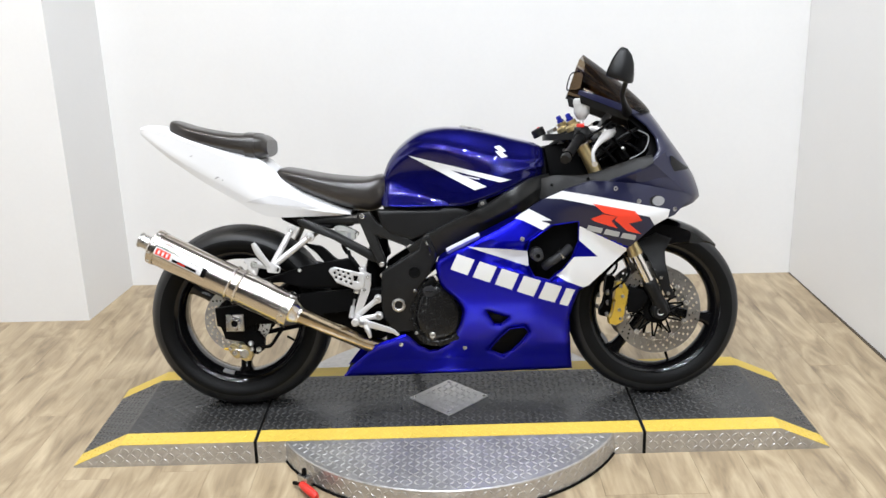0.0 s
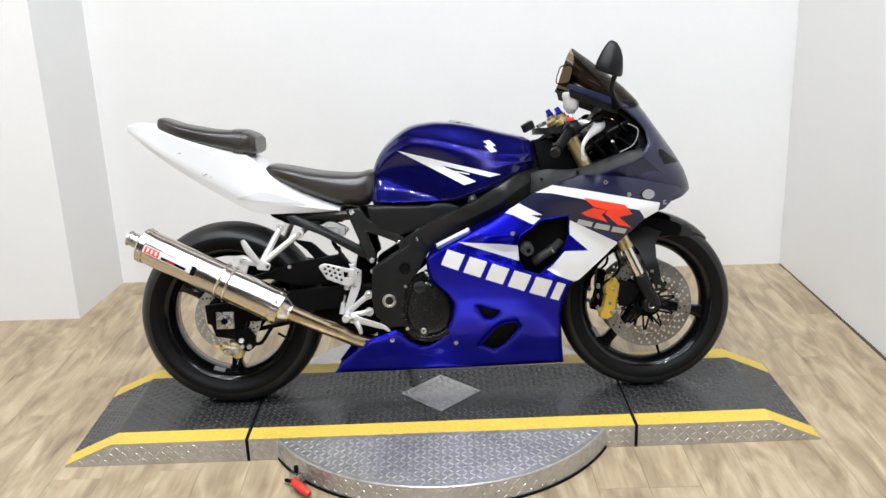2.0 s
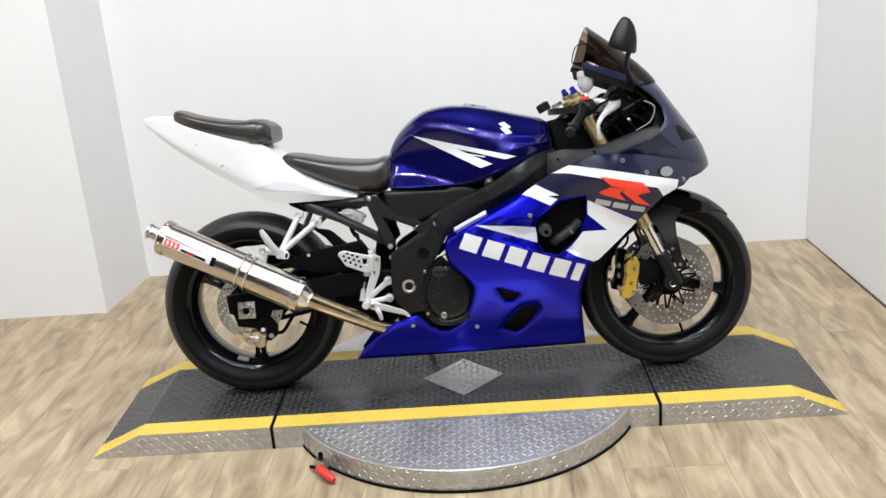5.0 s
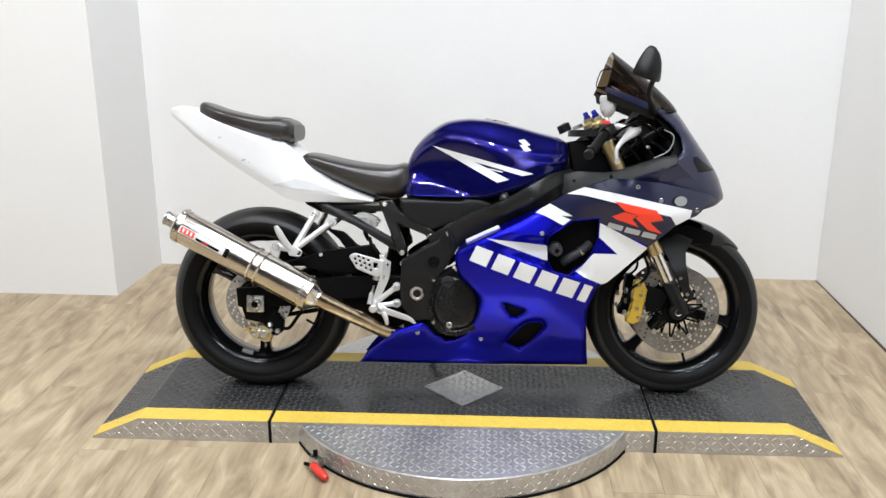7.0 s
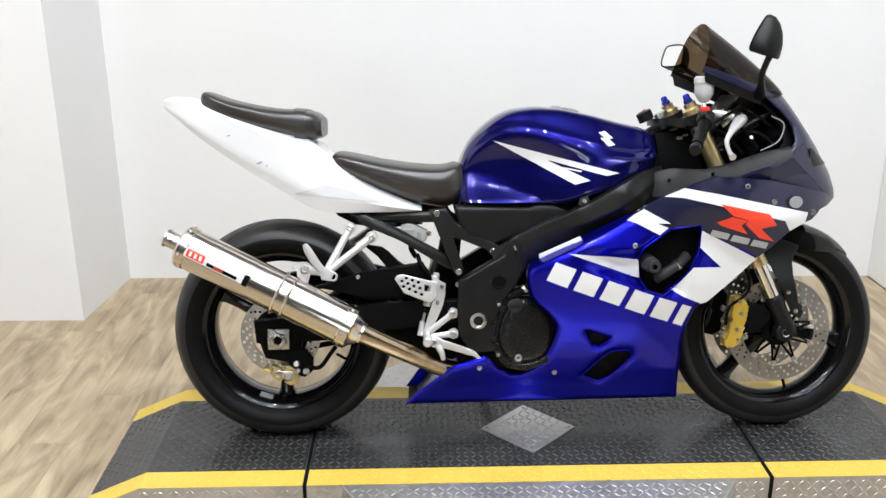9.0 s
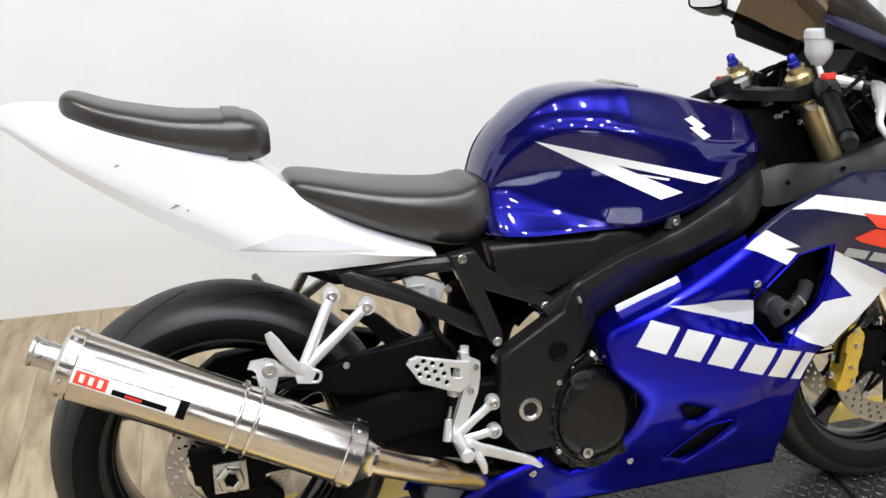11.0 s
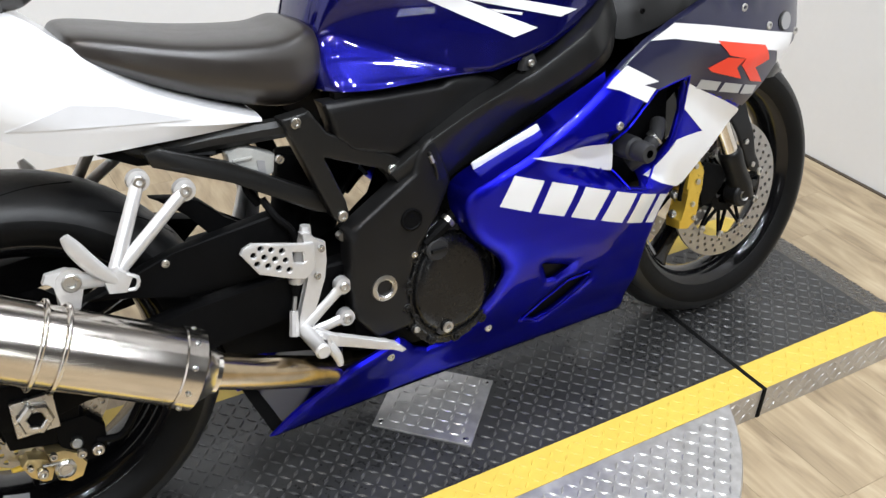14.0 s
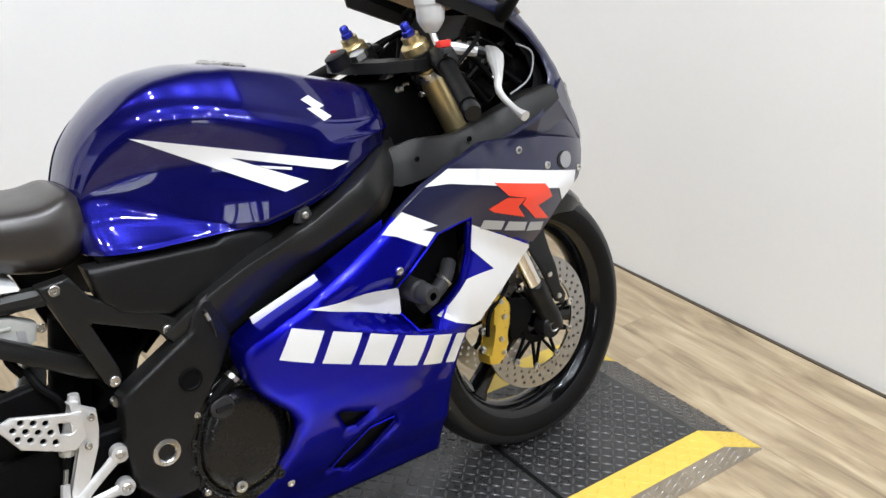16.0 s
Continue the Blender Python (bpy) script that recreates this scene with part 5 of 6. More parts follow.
for s in (-1, 1):
    rs = new("rearset")
    rs.parent = bike
    tagged(rs, "satin aluminium rider footrest plate with controls")
    V = s * 0.160
    heel = [(-0.376, 0.462), (-0.371, 0.470), (-0.357, 0.475), (-0.283, 0.456), (-0.262, 0.452), (-0.262, 0.412), (-0.280, 0.397), (-0.300, 0.402), (-0.352, 0.424)]
    spots = [(-0.345, 0.464), (-0.329, 0.458), (-0.313, 0.452), (-0.357, 0.456), (-0.341, 0.449), (-0.325, 0.442), (-0.309, 0.436), (-0.353, 0.441), (-0.337, 0.434), (-0.321, 0.426), (-0.305, 0.419)]
    dots = [[(u + 0.0046 * math.cos(b), w + 0.0046 * math.sin(b)) for b in (2 * math.pi * q / 10 for q in range(10))] for u, w in spots]
    dots.append([(-0.297, 0.446), (-0.281, 0.442), (-0.281, 0.424), (-0.297, 0.428)])
    if s < 0:
        part("heel_plate", shell(heel, lambda u, w: abs(V) + 0.004, 0.005, dots, 0.008, (s,), 0.003, 0.0015), SILVER, rs, "perforated aluminium heel plate", smooth=20)
    hanger = [(-0.279, 0.470), (-0.262, 0.466), (-0.258, 0.452), (-0.240, 0.446), (-0.241, 0.415), (-0.247, 0.390), (-0.263, 0.352), (-0.284, 0.308), (-0.304, 0.304), (-0.296, 0.333), (-0.272, 0.394), (-0.272, 0.440)]
    part("hanger", prism(hanger, V * 0.90, V * 0.985, 0.003), SILVER, rs, "aluminium hanger plate")
    for u, w, u0, w0 in ((-0.220, 0.366, -0.290, 0.312), (-0.220, 0.310, -0.286, 0.300)):
        part("arm", tube([(u0, V * 0.97, w0), (u * 0.6 + u0 * 0.4, V * 0.98, w * 0.6 + w0 * 0.4), (u, V * 0.98, w)], [0.0100, 0.0085, 0.0100], 12, 3, flat=0.6), SILVER, rs, "tapered mounting arm")
        part("eye", lathe([(0, 0.003), (0.009, 0.003), (0.0135, 0.002), (0.0140, -0.012), (0, -0.012)], (u, V, w), (0, s, 0), 18), SILVER, rs)
    for u, w in ((-0.220, 0.366), (-0.220, 0.310), (-0.251, 0.440), (-0.262, 0.397)):
        bolt(u, w, abs(V) + 0.002, 0.0080 if u > -0.24 else 0.0055, 0.006, s, rs)
    part("footpeg", lathe([(0.009, -0.01), (0.012, 0.0), (0.0115, 0.058), (0.013, 0.066), (0.010, 0.070), (0, 0.070)], (-0.290, V, 0.306), (0, s, -0.05), 14), SILVER, rs, "knurled footpeg")
    part("pedal_hub", lathe([(0.006, 0.016), (0.013, 0.014), (0.015, 0.0), (0.015, -0.01), (0, -0.01)], (-0.272, V * 1.06, 0.292), (0, s, 0), 16), SILVER, rs)
    blade = [(-0.290, 0.306), (-0.276, 0.312), (-0.248, 0.296), (-0.180, 0.282), (-0.164, 0.274), (-0.150, 0.258), (-0.158, 0.256), (-0.172, 0.264), (-0.240, 0.274), (-0.262, 0.276), (-0.284, 0.290)]
    part("pedal", shell(blade, lambda u, w: 0.176 + 0.050 * ramp(-0.27, -0.16, u), 0.009, step=0.010, sides=(s,), ease=0.003, deep=0.003), SILVER, rs, "flat cast foot pedal")
    part("pedal_stop", tube([(-0.262, V * 1.10, 0.282), (-0.252, V * 1.14, 0.262), (-0.248, V * 1.14, 0.244)], [0.009, 0.008, 0.0055], 10), SILVER, rs)
    part("master_cylinder", tube([(-0.264, V * 0.88, 0.474), (-0.268, V * 0.88, 0.452), (-0.287, V * 0.88, 0.396), (-0.290, V * 0.88, 0.384)], [0.008, 0.0105, 0.0120, 0.011], 12), SILVER, rs, "small master cylinder")
    part("boot", tube([(-0.290, V * 0.89, 0.388), (-0.296, V * 0.91, 0.366)], [0.0095, 0.006], 10, 1), MATTE, rs, "black rubber boot")
    part("push_rod", tube([(-0.295, V * 0.91, 0.370), (-0.304, V * 0.95, 0.338)], 0.0038, 8, 1), STEEL, rs)
    part("clevis", tube([(-0.303, V * 0.95, 0.344), (-0.310, V * 1.0, 0.306)], [0.0070, 0.0085], 8, 1), SILVER, rs)

# ---- bodywork: tank ----
tank_rows = [
    (-0.200, 0.664, 0.706, 0.718, 0.736, 0.750, 0.112, 0.080, 0.076, 0.072, 0.045),
    (-0.175, 0.662, 0.716, 0.752, 0.793, 0.813, 0.136, 0.086, 0.084, 0.086, 0.048),
    (-0.130, 0.660, 0.708, 0.772, 0.836, 0.864, 0.148, 0.096, 0.096, 0.104, 0.056),
    (-0.070, 0.660, 0.694, 0.778, 0.860, 0.902, 0.152, 0.116, 0.112, 0.128, 0.070),
    (0.000, 0.660, 0.678, 0.772, 0.858, 0.914, 0.152, 0.146, 0.136, 0.152, 0.080),
    (0.050, 0.660, 0.670, 0.762, 0.846, 0.912, 0.158, 0.164, 0.152, 0.164, 0.084),
    (0.080, 0.662, 0.674, 0.758, 0.838, 0.909, 0.166, 0.174, 0.162, 0.170, 0.086),
    (0.160, 0.688, 0.700, 0.762, 0.816, 0.892, 0.184, 0.192, 0.184, 0.180, 0.088),
    (0.235, 0.719, 0.731, 0.772, 0.802, 0.872, 0.176, 0.184, 0.184, 0.174, 0.086),
    (0.285, 0.742, 0.750, 0.775, 0.800, 0.860, 0.158, 0.164, 0.170, 0.164, 0.088),
    (0.312, 0.750, 0.758, 0.778, 0.800, 0.850, 0.142, 0.147, 0.156, 0.151, 0.085),
    (0.327, 0.760, 0.767, 0.783, 0.801, 0.840, 0.120, 0.125, 0.136, 0.133, 0.077),
    (0.333, 0.774, 0.779, 0.789, 0.800, 0.826, 0.094, 0.098, 0.104, 0.102, 0.060),
]


def tank_mesh():
    rings = []
    for row in smooth_line(tank_rows, 5):
        u, w0, w1, w2, w3, w4, h0, h1, h2, h3, h4 = row
        d = min(0.006, (w1 - w0) * 0.3)
        rise = w1 - w0 - d
        flare = [(h1 + (h0 - h1) * k, w0 + d + rise * r) for k, r in ((0.78, 0.25), (0.52, 0.55), (0.28, 0.85), (0.11, 1.2))]
        half = [(0.0, w0), (h0 * 0.6, w0), (h0 - 0.003, w0 + 0.001), (h0, w0 + d)] + flare + [(h2 * 0.4 + h1 * 0.6, w1 * 0.6 + w2 * 0.4 + 0.008), (h2, w2), (h3, w3 - 0.024), (h3 - 0.008, w3 - 0.002), (h3 - 0.026, w3 + 0.015), (h4 + 0.018, w4 - 0.011), (h4 - 0.006, w4 - 0.002), (h4 * 0.4, w4 + 0.002), (0, w4 + 0.003)]
        half = smooth_line(half, 4)
        ring = [(u, -p[0], p[1]) for p in half] + [(u, p[0], p[1]) for p in half[-2:0:-1]]
        rings.append(ring)
    return skin(rings)


bm = tank_mesh()
tank_tree = BVHTree.FromBMesh(bm)
tank = part("fuel_tank", bm, TANKBLUE, bike, "dark candy blue fuel tank", smooth=60)
stripe = [(-0.110, 0.826), (0.217, 0.741), (0.182, 0.734), (0.029, 0.776), (0.140, 0.722), (0.102, 0.711)]
emb = [[(0.168, 0.846), (0.187, 0.850), (0.207, 0.831), (0.188, 0.827)], [(0.171, 0.832), (0.192, 0.832), (0.210, 0.814), (0.190, 0.810)]]
for s in (-1, 1):
    part("white_flash", decal(stripe, tank_tree, side=s), WHITE, tank, "white arrow-shaped flash")
    part("thin_line", decal([(0.069, 0.7575), (0.119, 0.7475), (0.118, 0.7435), (0.082, 0.7510)], tank_tree, side=s), WHITE, tank, "thin white line within the flash")
    for e in emb:
        part("emblem", decal(e, tank_tree, side=s, step=0.006), PALEGREY, tank, "small silver-white emblem shape")
part("filler_cap", lathe([(0.042, 0), (0.042, 0.005), (0.036, 0.009), (0.014, 0.009), (0.012, 0.006), (0, 0.006)], (0.10, 0, 0.903), (0.20, 0, 1), 32), STEEL, tank, "round fuel filler cap")
part("tank_trim", shell([(-0.19, 0.664), (0.05, 0.650), (0.14, 0.684), (0.235, 0.722), (0.30, 0.755), (0.33, 0.79), (0.335, 0.75), (0.25, 0.70), (0.12, 0.64), (0.05, 0.61), (-0.19, 0.64)], lambda u, w: 0.132, 0.02, sides=(-1, 1)), MATTE, bike, "black gap trim under the tank")

# ---- seats and tail ----
def cushion(rows, n=5):
    """A padded body from rows of u, bottom, top, half-width, and the edge's height."""
    rings = []
    for u, wb, wt, half, we in smooth_line(rows, n):
        pts = smooth_line([(0, wb), (half * 0.7, wb), (half * 0.97, wb + (we - wb) * 0.4), (half, we), (half * 0.95, we + (wt - we) * 0.48), (half * 0.80, we + (wt - we) * 0.82), (half * 0.48, we + (wt - we) * 0.97), (0, wt)], 4)
        rings.append([(u, -p[0], p[1]) for p in pts] + [(u, p[0], p[1]) for p in pts[-2:0:-1]])
    return skin(rings)


part("rider_seat", cushion([(-0.545, 0.765, 0.783, 0.085, 0.774), (-0.53, 0.752, 0.796, 0.10, 0.774), (-0.48, 0.728, 0.789, 0.118, 0.765), (-0.40, 0.692, 0.772, 0.128, 0.745), (-0.32, 0.664, 0.761, 0.13, 0.725),
                                     (-0.25, 0.648, 0.757, 0.122, 0.712), (-0.21, 0.656, 0.765, 0.108, 0.712), (-0.190, 0.680, 0.758, 0.092, 0.715)]), VINYL, bike, "black vinyl rider seat")
pill = part("passenger_seat", cushion([(-0.896, 0.930, 0.948, 0.045, 0.938), (-0.881, 0.912, 0.962, 0.075, 0.935), (-0.816, 0.880, 0.940, 0.100, 0.918), (-0.716, 0.853, 0.919, 0.115, 0.895), (-0.636, 0.836, 0.912, 0.118, 0.885),
                                         (-0.591, 0.832, 0.906, 0.112, 0.880), (-0.568, 0.840, 0.889, 0.095, 0.87)]), VINYL, bike, "black vinyl passenger pad")
part("strap", cushion([(-0.640, 0.830, 0.9165, 0.1200, 0.884), (-0.618, 0.8285, 0.9145, 0.1195, 0.883), (-0.608, 0.828, 0.9125, 0.118, 0.882)], 2), VINYL, pill, "black grab strap")

tail_rows = [  # u, bottom, lower crease, upper crease, top, half-widths at those heights
    (-1.003, 0.918, 0.924, 0.936, 0.942, 0.016, 0.018, 0.018, 0.006),
    (-0.960, 0.887, 0.900, 0.934, 0.948, 0.049, 0.054, 0.052, 0.026),
    (-0.890, 0.833, 0.853, 0.917, 0.937, 0.077, 0.086, 0.086, 0.052),
    (-0.780, 0.759, 0.788, 0.875, 0.895, 0.101, 0.112, 0.115, 0.080),
    (-0.680, 0.699, 0.733, 0.830, 0.862, 0.113, 0.125, 0.130, 0.090),
    (-0.600, 0.652, 0.693, 0.795, 0.830, 0.117, 0.130, 0.130, 0.095),
    (-0.545, 0.638, 0.680, 0.755, 0.785, 0.117, 0.130, 0.126, 0.095),
    (-0.460, 0.637, 0.665, 0.705, 0.722, 0.117, 0.130, 0.128, 0.095),
    (-0.380, 0.637, 0.651, 0.672, 0.683, 0.115, 0.128, 0.126, 0.095),
    (-0.302, 0.637, 0.640, 0.645, 0.650, 0.108, 0.120, 0.120, 0.095),
]


def tail_mesh():
    rings = []
    for u, wb, w1, w2, wt, hb, h1, h2, ht in smooth_line(tail_rows, 5):
        pts = [(0, wb), (hb, wb), (h1, w1), (h2, w2), (ht, wt), (0, wt)]
        ring = []
        for a, b in zip(pts, pts[1:]):
            ring += [(a[0] + (b[0] - a[0]) * k / 4, a[1] + (b[1] - a[1]) * k / 4) for k in range(4)]
        ring.append(pts[-1])
        rings.append([(u, -p[0], p[1]) for p in ring] + [(u, p[0], p[1]) for p in ring[-2:0:-1]])
    bm = skin(rings)
    return bm


bm = tail_mesh()
tail_tree = BVHTree.FromBMesh(bm)
tail = part("tail_fairing", bm, WHITE, bike, "white tail fairing", smooth=28)
for s in (-1, 1):
    part("grey_wedge", decal([(-0.640, 0.690), (-0.558, 0.712), (-0.50, 0.70), (-0.405, 0.664)], tail_tree, side=s), PALEGREY, tail, "pale silver wedge graphic")

for u, w, du, dw in ((-0.742, 0.768, 0.020, 0.006), (-0.715, 0.762, 0.006, 0.003), (-0.700, 0.742, 0.010, -0.004), (-0.82, 0.842, 0.012, 0.003)):
    part("scuff", decal([(u, w), (u + du * 0.6, w + dw + 0.0015), (u + du, w + dw), (u + du * 0.5, w + dw * 0.4 - 0.001)], tail_tree, 0.0006, 0.004, -1, 0.0004), DULL, tail, "grey scuff")

# ---- bodywork: fairing ----
WID_W = [0.08, 0.11, 0.15, 0.20, 0.25, 0.30, 0.35, 0.40, 0.45, 0.50, 0.55, 0.60, 0.65, 0.70, 0.75, 0.80, 0.90, 1.0]
WID_V = [0.070, 0.085, 0.105, 0.140, 0.172, 0.203, 0.228, 0.246, 0.258, 0.264, 0.266, 0.258, 0.252, 0.245, 0.228, 0.204, 0.155, 0.12]


def fair_v(u, w):
    h = float(np.interp(w, WID_W, WID_V))
    if u > 0.4:
        k = (u - 0.4) / 0.45
        h *= max(0.05, 1 - 0.5 * k ** 2.2 - 0.30 * k ** 8)
    r = ramp(0.43, 0.56, u)
    tuck = 0.66 - 0.04 * r
    if w < tuck and u > 0.25:
        k = min(1.0, (u - 0.25) / 0.24)
        h -= 0.055 * k * k * (3 - 2 * k) * min(1.0, (tuck - w) / (0.10 + 0.025 * r)) * min(1.0, max(0.0, (w - 0.2) / 0.15))
    if u < 0.09 and w > 0.24:
        k = min(1.0, (0.09 - u) / 0.12)
        h -= 0.030 * k * k * min(1.0, (w - 0.24) / 0.10)
    if u < -0.05:
        h *= 1 + 0.30 * ((-0.05 - u) / 0.3) ** 1.3
    # the hollow that leads into the duct
    low = 0.518 - 0.31 * (u - 0.03)
    return h - 0.040 * ramp(0.08, 0.22, u) * ramp(0.41, 0.34, u) * ramp(low, low + 0.022, w) * ramp(0.556, 0.525, w)


side_outline = [(-0.026, 0.454), (-0.029, 0.470), (-0.028, 0.481), (-0.024, 0.491), (-0.017, 0.499), (0.028, 0.525), (0.078, 0.547), (0.107, 0.564), (0.166, 0.592), (0.224, 0.624), (0.267, 0.654), (0.32, 0.684), (0.375, 0.706), (0.463, 0.733), (0.515, 0.730), (0.608, 0.720), (0.688, 0.7035), (0.769, 0.684), (0.812, 0.674),
                (0.825, 0.666), (0.769, 0.642), (0.736, 0.614), (0.706, 0.604), (0.664, 0.583), (0.580, 0.508), (0.452, 0.391), (0.430, 0.378), (0.410, 0.328), (0.400, 0.291), (0.406, 0.193), (0.418, 0.096),
                (0.098, 0.090), (-0.142, 0.089), (-0.352, 0.094), (-0.317, 0.136), (-0.258, 0.188), (-0.222, 0.220), (-0.168, 0.238), (-0.135, 0.249), (-0.117, 0.234), (-0.092, 0.203), (-0.059, 0.182), (-0.029, 0.187), (0.001, 0.206),
                (0.028, 0.244), (0.045, 0.284), (0.052, 0.320), (0.050, 0.342), (0.034, 0.367), (-0.001, 0.401), (-0.018, 0.423)]
duct = [(0.260, 0.517), (0.267, 0.552), (0.339, 0.599), (0.424, 0.608), (0.424, 0.544), (0.401, 0.488), (0.373, 0.452), (0.329, 0.424), (0.280, 0.440), (0.265, 0.471)]
slot1 = [(0.129, 0.325), (0.200, 0.299), (0.175, 0.277), (0.156, 0.279)]
slot2 = [(0.138, 0.180), (0.168, 0.222), (0.204, 0.260), (0.252, 0.265), (0.266, 0.244), (0.242, 0.208), (0.212, 0.173), (0.182, 0.158)]
# The panel's rear edge turns in towards the frame: its crease, and the inner edge with its depth across the bike.
FLANGE = [((0.236, 0.630), (0.244, 0.226, 0.642)), ((0.166, 0.592), (0.172, 0.214, 0.606)), ((0.107, 0.564), (0.112, 0.208, 0.577)), ((0.028, 0.525), (0.030, 0.186, 0.533)), ((-0.017, 0.499), (-0.012, 0.170, 0.506)), ((-0.028, 0.481), (-0.024, 0.162, 0.484)),
          ((-0.026, 0.454), (-0.022, 0.162, 0.452)), ((-0.018, 0.423), (-0.012, 0.165, 0.420)), ((-0.001, 0.401), (0.006, 0.180, 0.395)), ((0.034, 0.367), (0.042, 0.195, 0.358)), ((0.052, 0.320), (0.058, 0.192, 0.318)), ((0.045, 0.284), (0.051, 0.174, 0.282)),
          ((0.028, 0.244), (0.033, 0.150, 0.240)), ((0.001, 0.206), (0.005, 0.124, 0.201)), ((-0.029, 0.187), (-0.028, 0.112, 0.182)), ((-0.059, 0.182), (-0.060, 0.112, 0.177)), ((-0.092, 0.203), (-0.097, 0.128, 0.199))]
fair_tree = BVHTree.FromBMesh(shell(side_outline, fair_v, 0.004, [], 0.010, (-1, 1)))
for s in (-1, 1):
    fp = part("side_fairing", shell(side_outline, fair_v, 0.006, [duct, slot1, slot2], 0.012, (s,), 0.020, 0.011), BLUE, bike, "bright blue side fairing with white and dark blue graphics", smooth=40)
    crease = smooth_line([c for c, _ in FLANGE], 4)
    inner = smooth_line([e for _, e in FLANGE], 4)
    lip = [[(c[0], s * (fair_v(*c) - 0.009), c[1]), (c[0], s * (fair_v(*c) - 0.015), c[1]), (e[0], s * e[1], e[2]), (e[0] + 0.004, s * (e[1] - 0.002), e[2])] for c, e in zip(crease, inner)]
    part("edge_flange", skin(lip, closed=False, caps=False), BLUE, fp, "turned-in blue rear edge", smooth=50)
    dark = [(0.247, 0.643), (0.32, 0.684), (0.375, 0.706), (0.463, 0.733), (0.515, 0.730), (0.608, 0.720), (0.688, 0.7035), (0.769, 0.684), (0.812, 0.674), (0.823, 0.666), (0.769, 0.642), (0.736, 0.614), (0.706, 0.604), (0.664, 0.583), (0.589, 0.518), (0.427, 0.590), (0.425, 0.609), (0.339, 0.600), (0.305, 0.612)]
    fp.data.materials.append(NAVY)
    for f in fp.data.polygons:
        if inside((f.center.x, f.center.z), [(0.247, 0.650), (0.32, 0.690), (0.375, 0.712), (0.463, 0.740), (0.515, 0.738), (0.608, 0.728), (0.688, 0.712), (0.769, 0.692), (0.84, 0.668)] + dark[10:]):
            f.material_index = 1
    part("dark_panel", decal(dark, fair_tree, 0.0006, 0.02, s, 0.0005), NAVY, fp, "dark blue painted field")
    for shape, label in (([(0.320, 0.684), (0.373, 0.705), (0.455, 0.690), (0.719, 0.633), (0.713, 0.608), (0.706, 0.604), (0.667, 0.586), (0.648, 0.614), (0.45, 0.662), (0.37, 0.680)], "white flash"),
                         ([(0.222, 0.625), (0.240, 0.638), (0.267, 0.653), (0.339, 0.614), (0.303, 0.615), (0.333, 0.603), (0.309, 0.585), (0.250, 0.616)], "white jagged flash"),
                         ([(0.071, 0.542), (0.248, 0.519), (0.262, 0.518), (0.266, 0.468), (0.240, 0.476)], "white pointed flash"),
                         ([(0.427, 0.592), (0.578, 0.515), (0.580, 0.508), (0.457, 0.396), (0.440, 0.392), (0.385, 0.416), (0.352, 0.436), (0.374, 0.450), (0.402, 0.486), (0.409, 0.494), (0.487, 0.491), (0.424, 0.548)], "white block")):
        part("white_graphic", decal(shape, fair_tree, 0.0018, 0.014, s, 0.0008), WHITE, fp, label)
    part("edge_bar", shell([(0.008, 0.517), (0.005, 0.529), (0.108, 0.581), (0.114, 0.568)], lambda u, w: float(np.interp(u, [0.006, 0.112], [0.196, 0.232])), 0.004, step=0.012, sides=(s,), ease=0.004, deep=0.002), WHITE, fp, "white edge bar")
    # six plain white blocks where the maker's lettering stands
    for k in range(6):
        u0, u1 = 0.018 + 0.069 * k, 0.018 + 0.069 * k + (0.053 if k < 5 else 0.028)
        top = lambda u: 0.518 - 0.361 * (u - 0.043)
        low = lambda u: 0.447 - 0.373 * (u - 0.08)
        block = [(u0, low(u0)), (u1, low(u1)), (u1 + 0.023, top(u1 + 0.023)), (u0 + 0.023, top(u0 + 0.023))]
        part("lettering_block", decal(block, fair_tree, 0.0018, 0.012, s, 0.0008), WHITE, fp, "plain white block of the wordmark")
    for shape in ([(0.467, 0.663), (0.600, 0.634), (0.625, 0.603), (0.581, 0.596), (0.624, 0.559), (0.578, 0.571), (0.535, 0.609), (0.543, 0.620), (0.500, 0.632)], [(0.498, 0.629), (0.541, 0.620), (0.525, 0.606), (0.545, 0.582), (0.475, 0.605), (0.462, 0.614)]):
        part("red_mark", decal(shape, fair_tree, 0.0024, 0.012, s, 0.0008), RED, fp, "red angular shape of the model mark")
    for k in range(3):
        u0 = 0.452 + 0.054 * k
        top = lambda u: 0.595 - 0.25 * (u - 0.452)
        block = [(u0 - 0.004, top(u0) - 0.017), (u0 + 0.043, top(u0 + 0.043) - 0.017), (u0 + 0.048, top(u0 + 0.048)), (u0 + 0.003, top(u0 + 0.003))]
        part("grey_mark", decal(block, fair_tree, 0.0024, 0.012, s, 0.0008), GREY, fp, "small grey block of the model mark")
    for u, w in ((0.244, 0.560), (0.540, 0.707), (0.614, 0.665), (0.736, 0.633), (0.058, 0.192)):
        bolt(u, w, fair_v(u, w), 0.007, 0.004, s, fp)
    part("turn_signal_plug", decal([(0.674 + 0.025 * math.cos(a), 0.663 + 0.0175 * math.sin(a)) for a in np.linspace(0, 2 * math.pi, 18)[:-1]], fair_tree, 0.002, 0.01, s, 0.002), BLACK, fp, "black oval blanking plug")
    part("plug_face", decal([(0.679 + 0.021 * math.cos(a), 0.6625 + 0.0155 * math.sin(a)) for a in np.linspace(0, 2 * math.pi, 18)[:-1]], fair_tree, 0.004, 0.01, s, 0.002), DULL, fp, "dull grey plug face")
    bolt(-0.150, 0.214, fair_v(-0.15, 0.214), 0.007, 0.004, s, fp)
